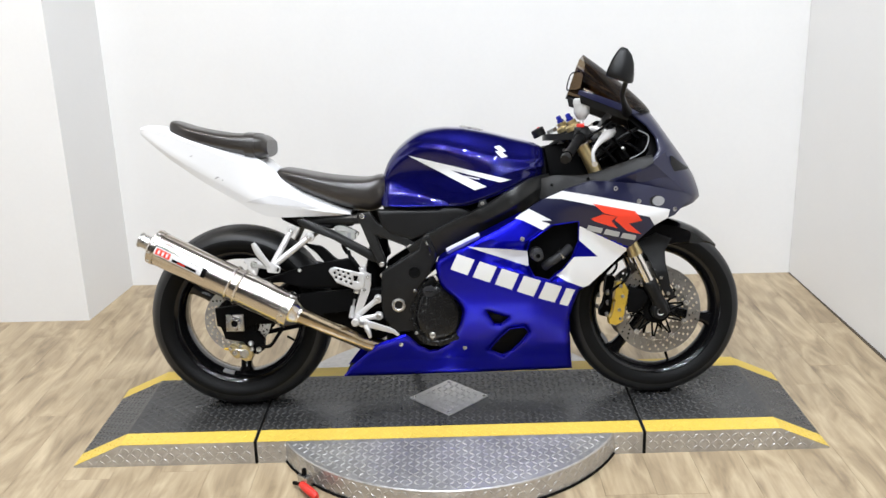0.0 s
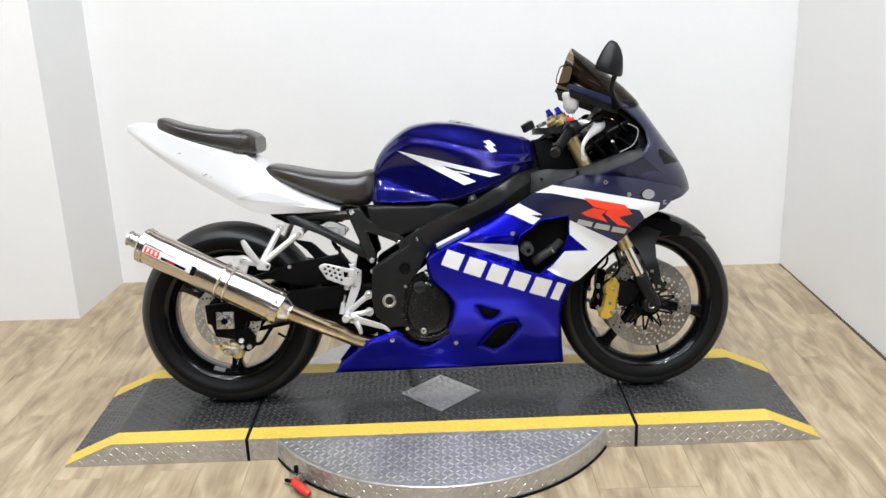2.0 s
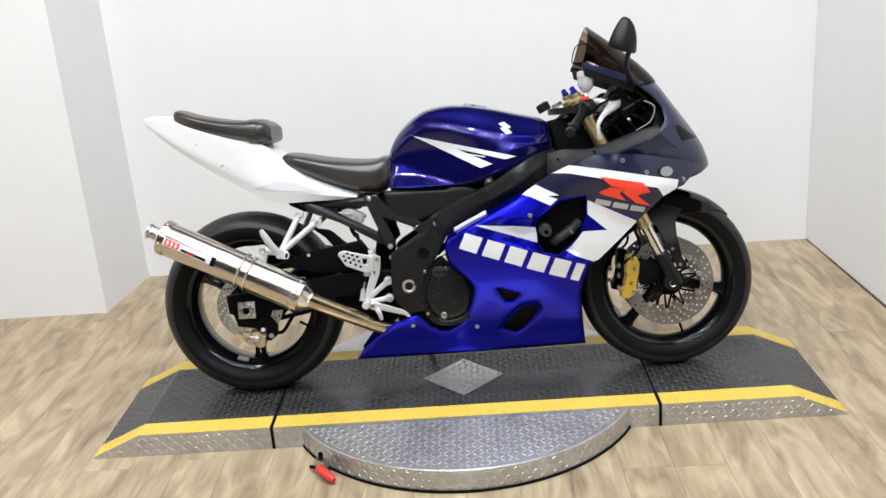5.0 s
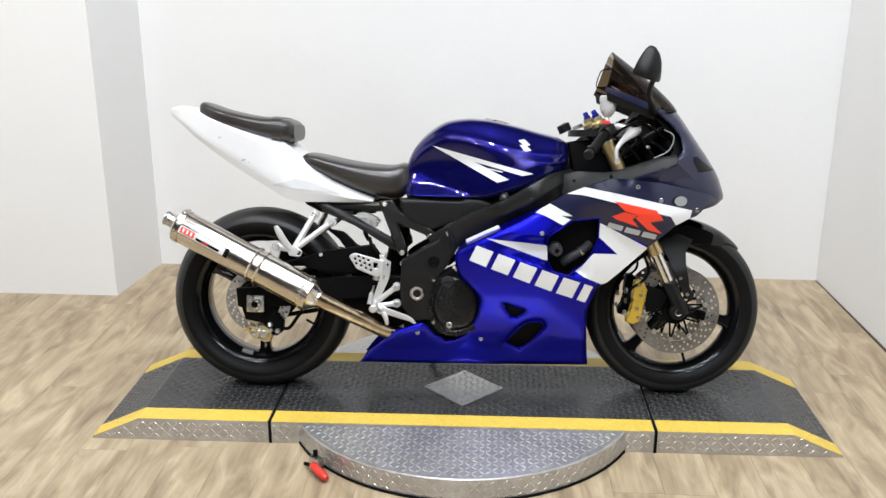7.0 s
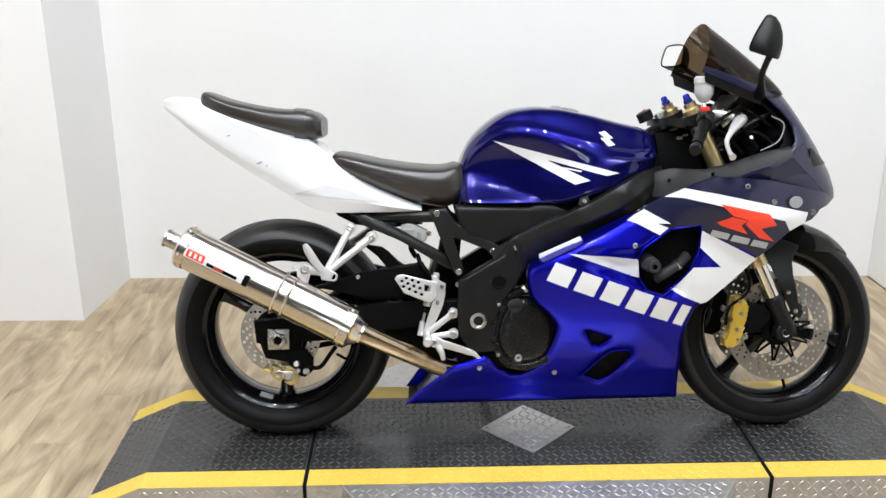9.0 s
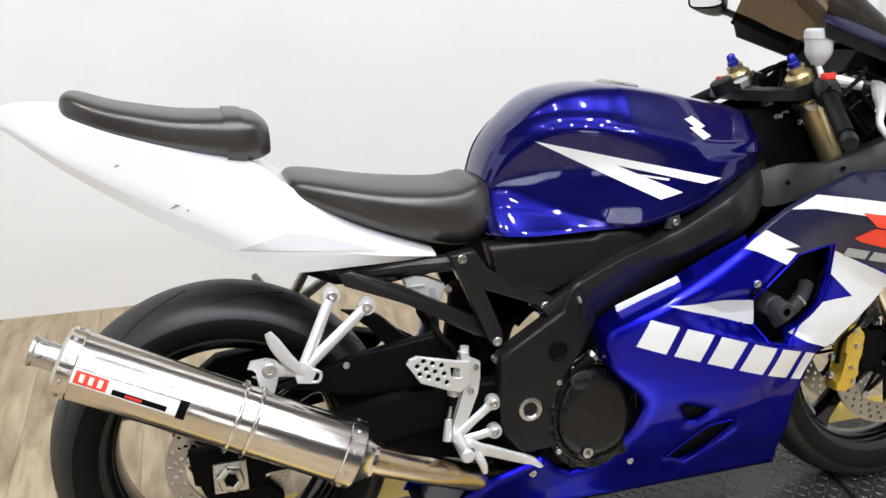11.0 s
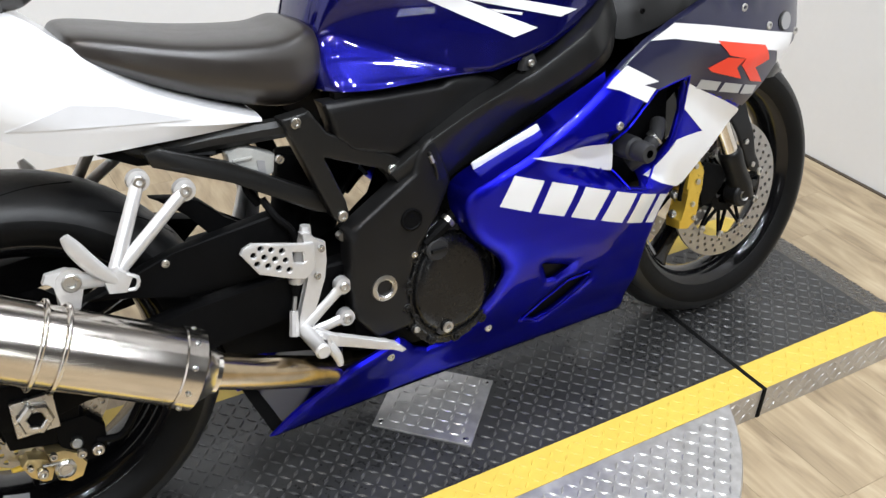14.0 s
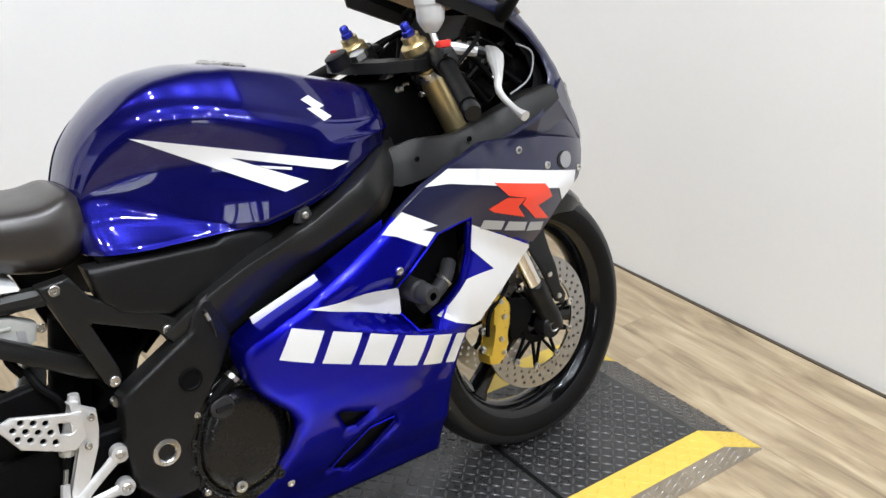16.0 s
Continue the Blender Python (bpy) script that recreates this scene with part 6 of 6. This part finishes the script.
    # Black sheets just inside the slots stand in for their shaded depth.
    for h in (slot1, slot2):
        cu, cw = sum(u for u, _ in h) / len(h), sum(w for _, w in h) / len(h)
        part("slot_shade", shell([(cu + (u - cu) * 1.12, cw + (w - cw) * 1.12) for u, w in h], lambda u, w: fair_v(u, w) - 0.019, 0.003, step=0.02, sides=(s,)), MATTE, fp, "black sheet added in place of the slot's deep shade")
    # rims of the openings
    for h, name in ((duct, "duct_lip"), (slot2, "slot_lip")):
        rim_pts = [(u, s * (fair_v(u, w) - 0.001), w) for u, w in h]
        part(name, tube(rim_pts + rim_pts[:1], 0.0022, 8, 1), BLUE, fp)
    # crash bobbin in the duct
    part("crash_bobbin", lathe([(0.007, 0.052), (0.0145, 0.052), (0.0175, 0.047), (0.0185, 0.026), (0.0165, 0.023), (0.0165, 0.018), (0.0205, 0.014), (0.0215, -0.035), (0, -0.035), (0, 0.036), (0.006, 0.036)], (0.290, s * 0.236, 0.508), (0, s, 0), 24), BOBBIN, bike, "dark grey rubber crash bobbin")
part("duct_liner", prism([(0.25, 0.40), (0.25, 0.58), (0.44, 0.63), (0.44, 0.41)], -0.165, 0.165, 0.01), MATTE, bike, "black inner panel behind the duct")
part("duct_hose", tube([(0.40, -0.185, 0.52), (0.372, -0.206, 0.500), (0.335, -0.214, 0.478), (0.315, -0.205, 0.462)], 0.014, 12), BOBBIN, bike, "dark grey hose end")
part("hose_clamp", lathe([(0.0142, -0.005), (0.0158, -0.005), (0.0158, 0.005), (0.0142, 0.005)], (0.372, -0.206, 0.500), (0.7, -0.3, 0.6), 18, closed=True), STEEL, bike, "bright hose clamp")
# The pan's floor is black so that the slots look shaded inside.
part("belly_floor", skin([[(u, -fair_v(u, w) + 0.004, w) for u, w in ((-0.345, 0.097), (-0.142, 0.092), (0.098, 0.093), (0.414, 0.099))], [(u, fair_v(u, w) - 0.004, w) for u, w in ((-0.345, 0.097), (-0.142, 0.092), (0.098, 0.093), (0.414, 0.099))]], closed=False, caps=False), MATTE, bike, "belly pan floor, blackened to stand for the shade inside")

# nose cowl
NOSE = [  # height, front, back edge, half-width
    (0.650, 0.840, 0.77, 0.118), (0.664, 0.857, 0.74, 0.138), (0.690, 0.850, 0.70, 0.170), (0.730, 0.836, 0.615, 0.203), (0.765, 0.816, 0.590, 0.207), (0.800, 0.792, 0.660, 0.190), (0.840, 0.762, 0.692, 0.165), (0.880, 0.733, 0.686, 0.150), (0.920, 0.706, 0.655, 0.146), (0.955, 0.680, 0.610, 0.145)]


def nose_point(w, ph):
    front, back, half = (float(np.interp(w, [r[0] for r in NOSE], [r[k] for r in NOSE])) for k in (1, 2, 3))
    s = math.sin(ph)
    return (back + (front - back) * max(0.0, math.cos(ph)) ** 1.05, half * math.copysign(abs(s) ** 0.95, s), w - 0.02 * (1 - math.cos(ph)))


def nose_patch(w0, w1, p0, p1, nw, npn, lift=0.0):
    rows = []
    for i in range(nw + 1):
        w = w0 + (w1 - w0) * i / nw
        rows.append([Vector(nose_point(w, radians(p0 + (p1 - p0) * j / npn))) * (1 + lift) for j in range(npn + 1)])
    return rows


outer = nose_patch(0.650, 0.955, -90, 90, 24, 40)
inner = [[(p.x - 0.004, p.y * 0.975, p.z) for p in row] for row in outer]
cowl = part("nose_cowl", skin([o + i[::-1] for o, i in zip(outer, inner)]), NAVY, bike, "dark blue nose cowl", smooth=50)
for s in (-1, 1):
    rows = []
    for i in range(9):
        w = 0.758 + 0.052 * i / 8
        lo, hi = 22 + 34 * (i / 8), 50 + 11 * (i / 8)
        rows.append([Vector(nose_point(w, radians(s * (lo + (hi - lo) * j / 8)))) + Vector((0.002, s * 0.002, 0.001)) for j in range(9)])
    part("headlight", skin(rows, closed=False, caps=False), LENS, cowl, "dark headlight lens")
# The cowl's flank: a hollow lower facet and a flatter one that runs down to the nose.
for s in (-1, 1):
    brow = [(0.520, 0.732, 0.221), (0.600, 0.757, 0.220), (0.662, 0.787, 0.206), (0.706, 0.813, 0.177)]
    ridge = [(0.545, 0.733, 0.221), (0.610, 0.752, 0.220), (0.668, 0.778, 0.207), (0.776, 0.684, 0.148)]
    foot = [(0.515, 0.724, 0.215), (0.608, 0.713, 0.203), (0.690, 0.697, 0.180), (0.780, 0.677, 0.138)]
    loop = lambda d: [[(u, s * (v - d), w) for u, w, v in line] for line in (brow, ridge, foot)]
    bm = bmesh.new()
    out, back = ([[bm.verts.new(p) for p in line] for line in loop(d)] for d in (0.0, 0.006))
    for k in range(3):
        for a, b in ((0, 1), (1, 2)):
            bm.faces.new((out[a][k], out[b][k], out[b][k + 1], out[a][k + 1]))
            bm.faces.new((back[a][k], back[a][k + 1], back[b][k + 1], back[b][k]))
        bm.faces.new((out[0][k], out[0][k + 1], back[0][k + 1], back[0][k]))
        bm.faces.new((out[2][k], back[2][k], back[2][k + 1], out[2][k + 1]))
    for k in (0, 3):
        for a, b in ((0, 1), (1, 2)):
            bm.faces.new((out[a][k], back[a][k], back[b][k], out[b][k]))
    part("cowl_flank", bm, NAVY, cowl, "dark blue creased flank of the cowl", smooth=12)
part("cockpit_liner", skin([[(p[0] - 0.03, p[1] * 0.9, p[2]) for p in r] for r in outer[8:]], closed=False, caps=False), MATTE, cowl, "black inner cockpit lining")
part("instrument_panel", prism([(0.50, 0.86), (0.56, 0.945), (0.60, 0.94), (0.62, 0.86), (0.56, 0.83)], -0.09, 0.09, 0.012), BLACK, bike, "black instrument panel")

# cockpit side infill, from tank to cowl
for s in (-1, 1):
    rows = []
    for u in np.linspace(0.272, 0.662, 25):
        top = float(np.interp(u, [0.272, 0.318, 0.36, 0.445, 0.50, 0.60, 0.662], [0.722, 0.742, 0.752, 0.748, 0.762, 0.796, 0.808]))
        low = float(np.interp(u, [0.272, 0.318, 0.375, 0.463, 0.53, 0.625, 0.662], [0.690, 0.682, 0.692, 0.718, 0.731, 0.765, 0.785]))
        v = float(np.interp(u, [0.272, 0.33, 0.62], [0.150, 0.184, 0.217]))
        rows.append([(u, s * (v + dv), low + (top - low) * f) for f, dv in ((-0.1, 0.0), (0.5, -0.006), (0.94, -0.018), (1.0, -0.023), (0.98, -0.030), (0.7, -0.07), (0.3, -0.12))])
    part("infill_panel", skin(rows, closed=False, caps=False), INFILL, bike, "dull dark grey plastic infill panel", smooth=30)
    for u, w in ((0.345, 0.722), (0.46, 0.738)):
        bolt(u, w, 0.196, 0.005, 0.003, s, bike, MATTE)
part("cockpit_backing", prism([(0.36, 0.70), (0.385, 0.838), (0.47, 0.862), (0.54, 0.915), (0.64, 0.925), (0.68, 0.80), (0.60, 0.72)], 0.115, 0.125, 0.002), MATTE, bike, "black far-side cockpit panel")
part("loom_bundle", tube([(0.46, 0.02, 0.80), (0.53, -0.02, 0.85), (0.57, -0.06, 0.83), (0.60, -0.10, 0.79)], 0.014, 10), MATTE, bike, "black wiring bundle")
for k, (a, b, c, r) in enumerate((((0.47, -0.05, 0.80), (0.535, -0.10, 0.875), (0.60, -0.125, 0.80), 0.0055), ((0.49, -0.03, 0.83), (0.56, -0.09, 0.905), (0.635, -0.12, 0.86), 0.0045), ((0.45, -0.07, 0.83), (0.50, -0.125, 0.845), (0.56, -0.13, 0.785), 0.0050), ((0.52, -0.07, 0.79), (0.59, -0.10, 0.845), (0.645, -0.13, 0.81), 0.0060))):
    part("cockpit_cable", tube([a, b, c], r, 8), GLOSSBLACK if k % 2 else MATTE, bike, "black cable in the cockpit")
for a, d, r in (((0.515, -0.115, 0.868), (0.6, -0.4, 0.5), 0.0075), ((0.556, -0.105, 0.888), (0.2, -0.8, 0.4), 0.006), ((0.585, -0.120, 0.828), (-0.3, -0.8, 0.2), 0.0065), ((0.480, -0.085, 0.846), (0.1, -0.7, 0.6), 0.007), ((0.452, -0.075, 0.812), (0.2, -0.9, 0.1), 0.006)):
    part("hose_fitting", lathe([(0, -0.01), (r, -0.01), (r, 0.002), (r * 0.7, 0.004), (r * 0.7, 0.012), (0, 0.012)], a, d, 6), STEEL, bike, "bright hose fitting")
for x, y, z, w in ((0.545, -0.095, 0.845, 0.016), (0.600, -0.105, 0.875, 0.013), (0.505, -0.065, 0.815, 0.014)):
    part("connector", box(x, x + w * 1.6, y - w * 0.5, y + w * 0.5, z, z + w, 0.002), BOBBIN, bike, "dark grey wiring connector")
part("cowl_stay", tube([(0.50, -0.09, 0.80), (0.58, -0.11, 0.865), (0.66, -0.10, 0.90)], 0.006, 8), BLACK, bike, "black cowl stay")
part("headlamp_back", lathe([(0.0, 0.02), (0.02, 0.02), (0.026, 0.016), (0.03, 0.0), (0.05, -0.02)], (0.655, -0.085, 0.835), (-1, -0.3, 0.1), 20), MATTE, bike, "black rubber boot behind the headlamp")
part("cable_loop", tube([(0.60, -0.15, 0.795), (0.645, -0.155, 0.82), (0.66, -0.15, 0.865), (0.63, -0.14, 0.885)], 0.0018, 8), DULL, bike)

# windscreen
rows = []
for i in range(15):
    k = i / 14
    uc, wc = 0.690 - 0.215 * k ** 1.1, 0.945 + 0.192 * k ** 0.9
    ue, we, half = 0.600 - 0.165 * k, 0.935 + 0.068 * k, 0.152 + 0.004 * k
    rows.append([(ue + (uc - ue) * math.cos(radians(b)) ** 0.8, half * math.copysign(abs(math.sin(radians(b))) ** 0.9, b), we + (wc - we) * math.cos(radians(b))) for b in np.linspace(-89.9, 89.9, 33)])
part("windscreen", skin(rows, closed=False, caps=False), SMOKE, bike, "brown smoked windscreen", smooth=60)
for s in (-1, 1):
    strip = [[Vector(r[16 + s * 13]).lerp(Vector(r[16 + s * 15]), i / 14) + Vector((0, s * 0.0012, 0.0008)) if k == 13 else Vector(r[16 + s * k]) + Vector((0, s * 0.0012, 0.0008)) for k in (13, 15, 16)] for i, r in enumerate(rows)]
    part("screen_border", skin(strip, closed=False, caps=False), NAVY, bike, "dark blue painted lower border of the windscreen", smooth=60)
    inner_strip = [[Vector(r[16 + s * 13]).lerp(Vector(r[16 + s * 15]), i / 14) - Vector((0, s * 0.0015, 0.0008)) if k == 13 else Vector(r[16 + s * k]) - Vector((0, s * 0.0015, 0.0008)) for k in (13, 15, 16)] for i, r in enumerate(rows)]
    part("screen_border_inside", skin(inner_strip, closed=False, caps=False), MATTE, bike, smooth=60)

for s in (-1, 1):
    strip = [[(0.600 - 0.160 * k, s * (0.153 + 0.004 * k), 0.935 + 0.072 * k + 0.004), (0.596 - 0.150 * k, s * (0.148 + 0.004 * k), 0.935 + 0.060 * k - 0.020), (0.596 - 0.150 * k, s * (0.143 + 0.004 * k), 0.935 + 0.060 * k - 0.018), (0.600 - 0.160 * k, s * (0.148 + 0.004 * k), 0.935 + 0.072 * k + 0.003)] for k in np.linspace(0, 1, 7)]
    part("screen_edge", skin(strip), BLACK, bike, "black cowl edge under the windscreen")

# mirrors
for s, v_m, w_m, tall, yaw in ((-1, 0.295, 1.074, 0.83, 36), (1, 0.376, 1.068, 0.84, 30)):
    mr = part("mirror", tube([(0.592, s * 0.148, 0.944), (0.580, s * 0.19, 0.960), (0.560, s * 0.25, 0.994), (0.568 - 0.036 * (s > 0), s * (v_m - 0.018), w_m - 0.036)], [0.018, 0.011, 0.0080, 0.0085], 12), BLACK, bike, "black mirror on a stalk")
    shape = smooth_line([(-0.044, -0.038), (0.0, -0.043), (0.040, -0.040), (0.050, -0.020), (0.036, 0.030), (0.012, 0.066), (-0.008, 0.070), (-0.032, 0.036), (-0.052, -0.016)] if s < 0 else [(-0.046, -0.040), (0.020, -0.044), (0.046, -0.030), (0.048, 0.020), (0.036, 0.044), (-0.020, 0.046), (-0.042, 0.034), (-0.050, -0.010)], 3, True)
    at = Matrix.Translation((0.545 - 0.036 * (s > 0), s * v_m, w_m)) @ Matrix.Rotation(radians(s * yaw), 4, "Z") @ Matrix.Rotation(radians(20), 4, "Y")
    rings = [[at @ Vector((d, s * p[0] * k * (0.98 if s < 0 else 0.92), (-0.042 + (p[1] + 0.042) * k) * tall)) for p in shape] for d, k in ((-0.012, 0.97), (-0.009, 1.0), (0.006, 0.98), (0.022, 0.86), (0.036, 0.66), (0.046, 0.40), (0.049, 0.1))]
    part("shell", skin(rings), BLACK, mr, "black mirror shell")
    edge_line = [at @ Vector((-0.0125, s * p[0] * (0.95 if s < 0 else 0.89), p[1] * 0.94 * tall)) for p in shape]
    part("rim", tube(edge_line + edge_line[:1], 0.0024, 8, 1), MATTE, mr, "thin black mirror rim")
    part("glass", skin([[at @ Vector((d, s * p[0] * (0.94 if s < 0 else 0.88), p[1] * 0.93 * tall)) for p in shape] for d in (-0.0126, -0.0122)]), MIRROR, mr, "mirror glass")

# ---- handlebars and controls ----
bars = new("handlebars")
bars.parent = bike
tagged(bars, "black clip-on handlebars with levers and cables")
part("upper_clamp", turned(skin([[(u, v, 0.872 + dz) for u, v in ((0.358, -0.10), (0.392, -0.136), (0.427, -0.136), (0.445, -0.10), (0.432, -0.05), (0.412, 0), (0.432, 0.05), (0.445, 0.10), (0.427, 0.136), (0.392, 0.136), (0.358, 0.10), (0.342, 0.04), (0.342, -0.04))] for dz in (-0.012, 0.008)])), BLACK, bars, "black upper fork clamp")
part("steering_nut", turned(lathe([(0.018, 0), (0.018, 0.012), (0.012, 0.014), (0, 0.014)], (0.372, 0, 0.886), AXIS_D, 6)), STEEL, bars)
part("ignition_lock", turned(lathe([(0.022, 0), (0.022, 0.025), (0.016, 0.028), (0, 0.028)], (0.33, 0, 0.875), AXIS_D, 16)), BLACK, bars, "ignition lock")
part("key_tag", turned(box(0.322, 0.338, 0.005, 0.022, 0.896, 0.906, 0.003)), REDPL, bars, "red switch")
for s in (-1, 1):
    c = along_fork(0.03, s * 0.101)
    part("clip", turned(lathe([(0.027, -0.016), (0.034, -0.016), (0.034, 0.016), (0.027, 0.016)], along_fork(0.035, s * 0.101), AXIS_D, 20, closed=True)), BLACK, bars)
    a, b = Vector((0.462, s * 0.12, 0.890)), Vector((0.362, s * 0.325, 0.800))
    d = b - a
    part("bar", turned(tube([a, a + d * 0.98], 0.011, 12, 1)), BLACK, bars)
    part("grip", turned(tube([a + d * 0.30, a + d * 0.34, a + d * 0.88, a + d * 0.90], [0.0165, 0.0155, 0.0155, 0.017], 16, 1)), RUBBER, bars, "black rubber grip")
    part("bar_end", turned(tube([a + d * 0.90, a + d * 0.95, a + d * 1.01], [0.013, 0.016, 0.014], 14, 1)), BLACK, bars, "black bar end")
    part("switch_box", turned(tube([a + d * 0.08, a + d * 0.11, a + d * 0.25, a + d * 0.29], [0.018, 0.025, 0.025, 0.019], 12, 1)), BLACK, bars, "black switch box")
    if s < 0:
        part("switch_rocker", turned(box(-0.010, 0.010, -0.007, 0.007, -0.005, 0.005, 0.002)), BOBBIN, bars).location = STEERED @ (a + d * 0.22 + Vector((-0.016, 0, 0.022)))
        part("kill_switch", turned(box(-0.012, 0.012, -0.008, 0.008, -0.006, 0.006, 0.003)), REDPL, bars, "red stop switch").location = STEERED @ (a + d * 0.12 + Vector((-0.014, 0, 0.024)))
    p = Vector((0.505, s * 0.135, 0.888))
    part("lever_perch", turned(tube([a + d * 0.02, p, Vector((0.538, s * 0.165, 0.874))], [0.013, 0.012, 0.011], 10)), BLACK, bars, "black lever perch")
    part("lever", turned(tube([(0.545, s * 0.158, 0.882), (0.530, s * 0.190, 0.876), (0.508, s * 0.222, 0.868), (0.476, s * 0.262, 0.846), (0.455, s * 0.286, 0.820), (0.447, s * 0.330, 0.794), (0.446, s * 0.356, 0.783)], [0.007, 0.0125, 0.0150, 0.0085, 0.0062, 0.0058, 0.0088], 10)), SILVER, bars, "polished alloy lever")
    rv = (0.447, s * 0.125, 0.922)
    if s < 0:
        res = part("fluid_reservoir", turned(lathe([(0, 0), (0.011, 0.0), (0.020, 0.012), (0.025, 0.022), (0.0265, 0.05), (0, 0.05)], rv, (0.05, 0, 1), 20)), CLEAR, bars, "milky brake fluid reservoir")
        part("lid", turned(lathe([(0.0285, 0.048), (0.0285, 0.062), (0.024, 0.067), (0, 0.067)], rv, (0.05, 0, 1), 20)), CLEAR, res, "pale reservoir lid")
        part("reservoir_stay", turned(tube([a + d * 0.12, Vector(rv) + Vector((0, 0, 0.004))], 0.006, 8, 1)), SILVER, bars)
    part("master_cylinder", turned(tube([Vector((0.472, s * 0.128, 0.892)), Vector((0.486, s * 0.138, 0.890)), Vector((0.520, s * 0.158, 0.880))], [0.0095, 0.0115, 0.009], 10, 2)), SILVER, bars, "cast aluminium master cylinder")
    for q in (0.0, 0.4, 0.8):
        part("bolt_head", turned(lathe([(0, 0.004), (0.004, 0.004), (0.0045, 0), (0, 0)], Vector((0.478, s * 0.132, 0.903)) + Vector((0.04, s * 0.024, -0.010)) * q, (0, s * 0.3, 1), 8)), STEEL, bars)
    part("banjo", turned(lathe([(0, 0.008), (0.006, 0.008), (0.008, 0.004), (0.008, -0.004), (0, -0.004)], (0.462, s * 0.118, 0.890), (-1, 0, 0.2), 10)), STEEL, bars)
    cable = [a + d * 0.3 + Vector((0.02, 0, 0)), a + d * 0.1 + Vector((0.09, 0, 0.03)), (0.50, s * 0.06, 0.88), (0.43, s * 0.03, 0.80)]
    part("cable", turned(tube(cable, 0.004, 8)), MATTE, bars)
    part("hose", turned(tube([p + Vector((0, 0, 0.005)), p + Vector((0.04, -s * 0.04, 0.03)), (0.53, s * 0.05, 0.85), (0.47, s * 0.05, 0.76)], 0.0055, 8)), MATTE, bars)
part("lock_bracket", turned(prism([(0.372, 0.842), (0.392, 0.856), (0.402, 0.850), (0.396, 0.836)], -0.062, -0.040, 0.003)), SILVER, bars, "bright cast bracket under the clamp")
for u, w, r in ((0.398, 0.826, 0.0075), (0.412, 0.834, 0.006)):
    part("cable_fitting", turned(lathe([(0, -0.012), (r, -0.012), (r, 0.004), (r * 0.7, 0.006), (r * 0.7, 0.014), (0, 0.014)], (u, -0.066, w), (0.8, -0.5, 0.1), 8)), STEEL, bars, "bright cable fitting")
part("steering_head", prism([(0.335, 0.84), (0.43, 0.855), (0.55, 0.66), (0.47, 0.60), (0.36, 0.70)], -0.072, 0.072, 0.01), MATTE, bike, "black steering head")
part("lower_clamp", turned(skin([[(u, v, 0.70 + dz) for u, v in ((0.45, -0.10), (0.48, -0.135), (0.52, -0.135), (0.535, -0.10), (0.52, 0), (0.535, 0.10), (0.52, 0.135), (0.48, 0.135), (0.45, 0.10), (0.44, 0))] for dz in (-0.015, 0.02)])), MATTE, bike, "black lower fork clamp")

# Dark liner and black filler block put the belly's inner shade into colour.
part("belly_liner", prism([(-0.322, 0.094), (-0.20, 0.094), (-0.20, 0.215), (-0.236, 0.186)], -0.080, 0.080, 0.004), NAVY, bike, "inside of the belly fairing, dark blue in place of its shade")
part("belly_filler", prism([(-0.20, 0.125), (0.36, 0.13), (0.38, 0.20), (0.30, 0.26), (-0.10, 0.24), (-0.19, 0.20)], -0.072, 0.072, 0.02), MATTE, bike, "black filler block for the shaded inside of the belly fairing")
part("linkage", prism([(-0.40, 0.26), (-0.22, 0.215), (-0.18, 0.24), (-0.20, 0.36), (-0.36, 0.37), (-0.42, 0.33)], -0.085, 0.085, 0.012), MATTE, bike, "black suspension linkage")
part("shock", tube([(-0.27, 0, 0.30), (-0.24, 0, 0.42), (-0.22, 0, 0.55)], [0.03, 0.034, 0.03], 14), MATTE, bike, "dark rear shock body")
for s in (-1, 1):
    part("coolant_hose", tube([(0.10, s * 0.14, 0.50), (0.02, s * 0.155, 0.46), (-0.03, s * 0.165, 0.43), (-0.07, s * 0.16, 0.40)], 0.011, 10), MATTE, bike)
    part("hose_clip", lathe([(0.0115, -0.004), (0.0130, -0.004), (0.0130, 0.004), (0.0115, 0.004)], (-0.028, s * 0.165, 0.431), (0.8, 0, 0.6), 14, closed=True), STEEL, bike)
    part("frame_bolt", lathe([(0, 0.003), (0.007, 0.003), (0.008, 0), (0.008, -0.01)], (-0.205, s * 0.140, 0.44), (0, s, 0), 10), STEEL, bike)
    for k, (u, w) in enumerate(((-0.098, 0.392), (-0.112, 0.33), (-0.104, 0.28), (-0.015, 0.42))):
        bolt(u, w, 0.172, 0.0055, 0.004, s, engine, STEEL if k == 0 else BLACK)
# side stand on the far side
part("side_stand", tube([(-0.06, 0.13, 0.22), (-0.10, 0.19, 0.11), (-0.13, 0.240, 0.046)], [0.014, 0.011, 0.010], 10), MATTE, bike, "black side stand, folded out")

# ---- floor planks ----
shapes = {}
for x0, x1, y0, y1 in planks_near:
    key = (round(x1 - x0, 4), round(y1 - y0, 4))
    if key not in shapes:
        me = bpy.data.meshes.new("plank")
        pb = plank_shape(0, x1 - x0, 0, y1 - y0)
        pb.to_mesh(me)
        pb.free()
        me.materials.append(WOOD)
        shapes[key] = me
    pl = new("plank", shapes[key])
    pl.parent = floor
    pl.location = (x0, y0, 0)
pb = bmesh.new()
for cell in planks_far:
    plank_shape(*cell, bm=pb)
tagged(part("far_planks", pb, WOOD, floor, "oak vinyl planks", raw=True), kind="stuff")
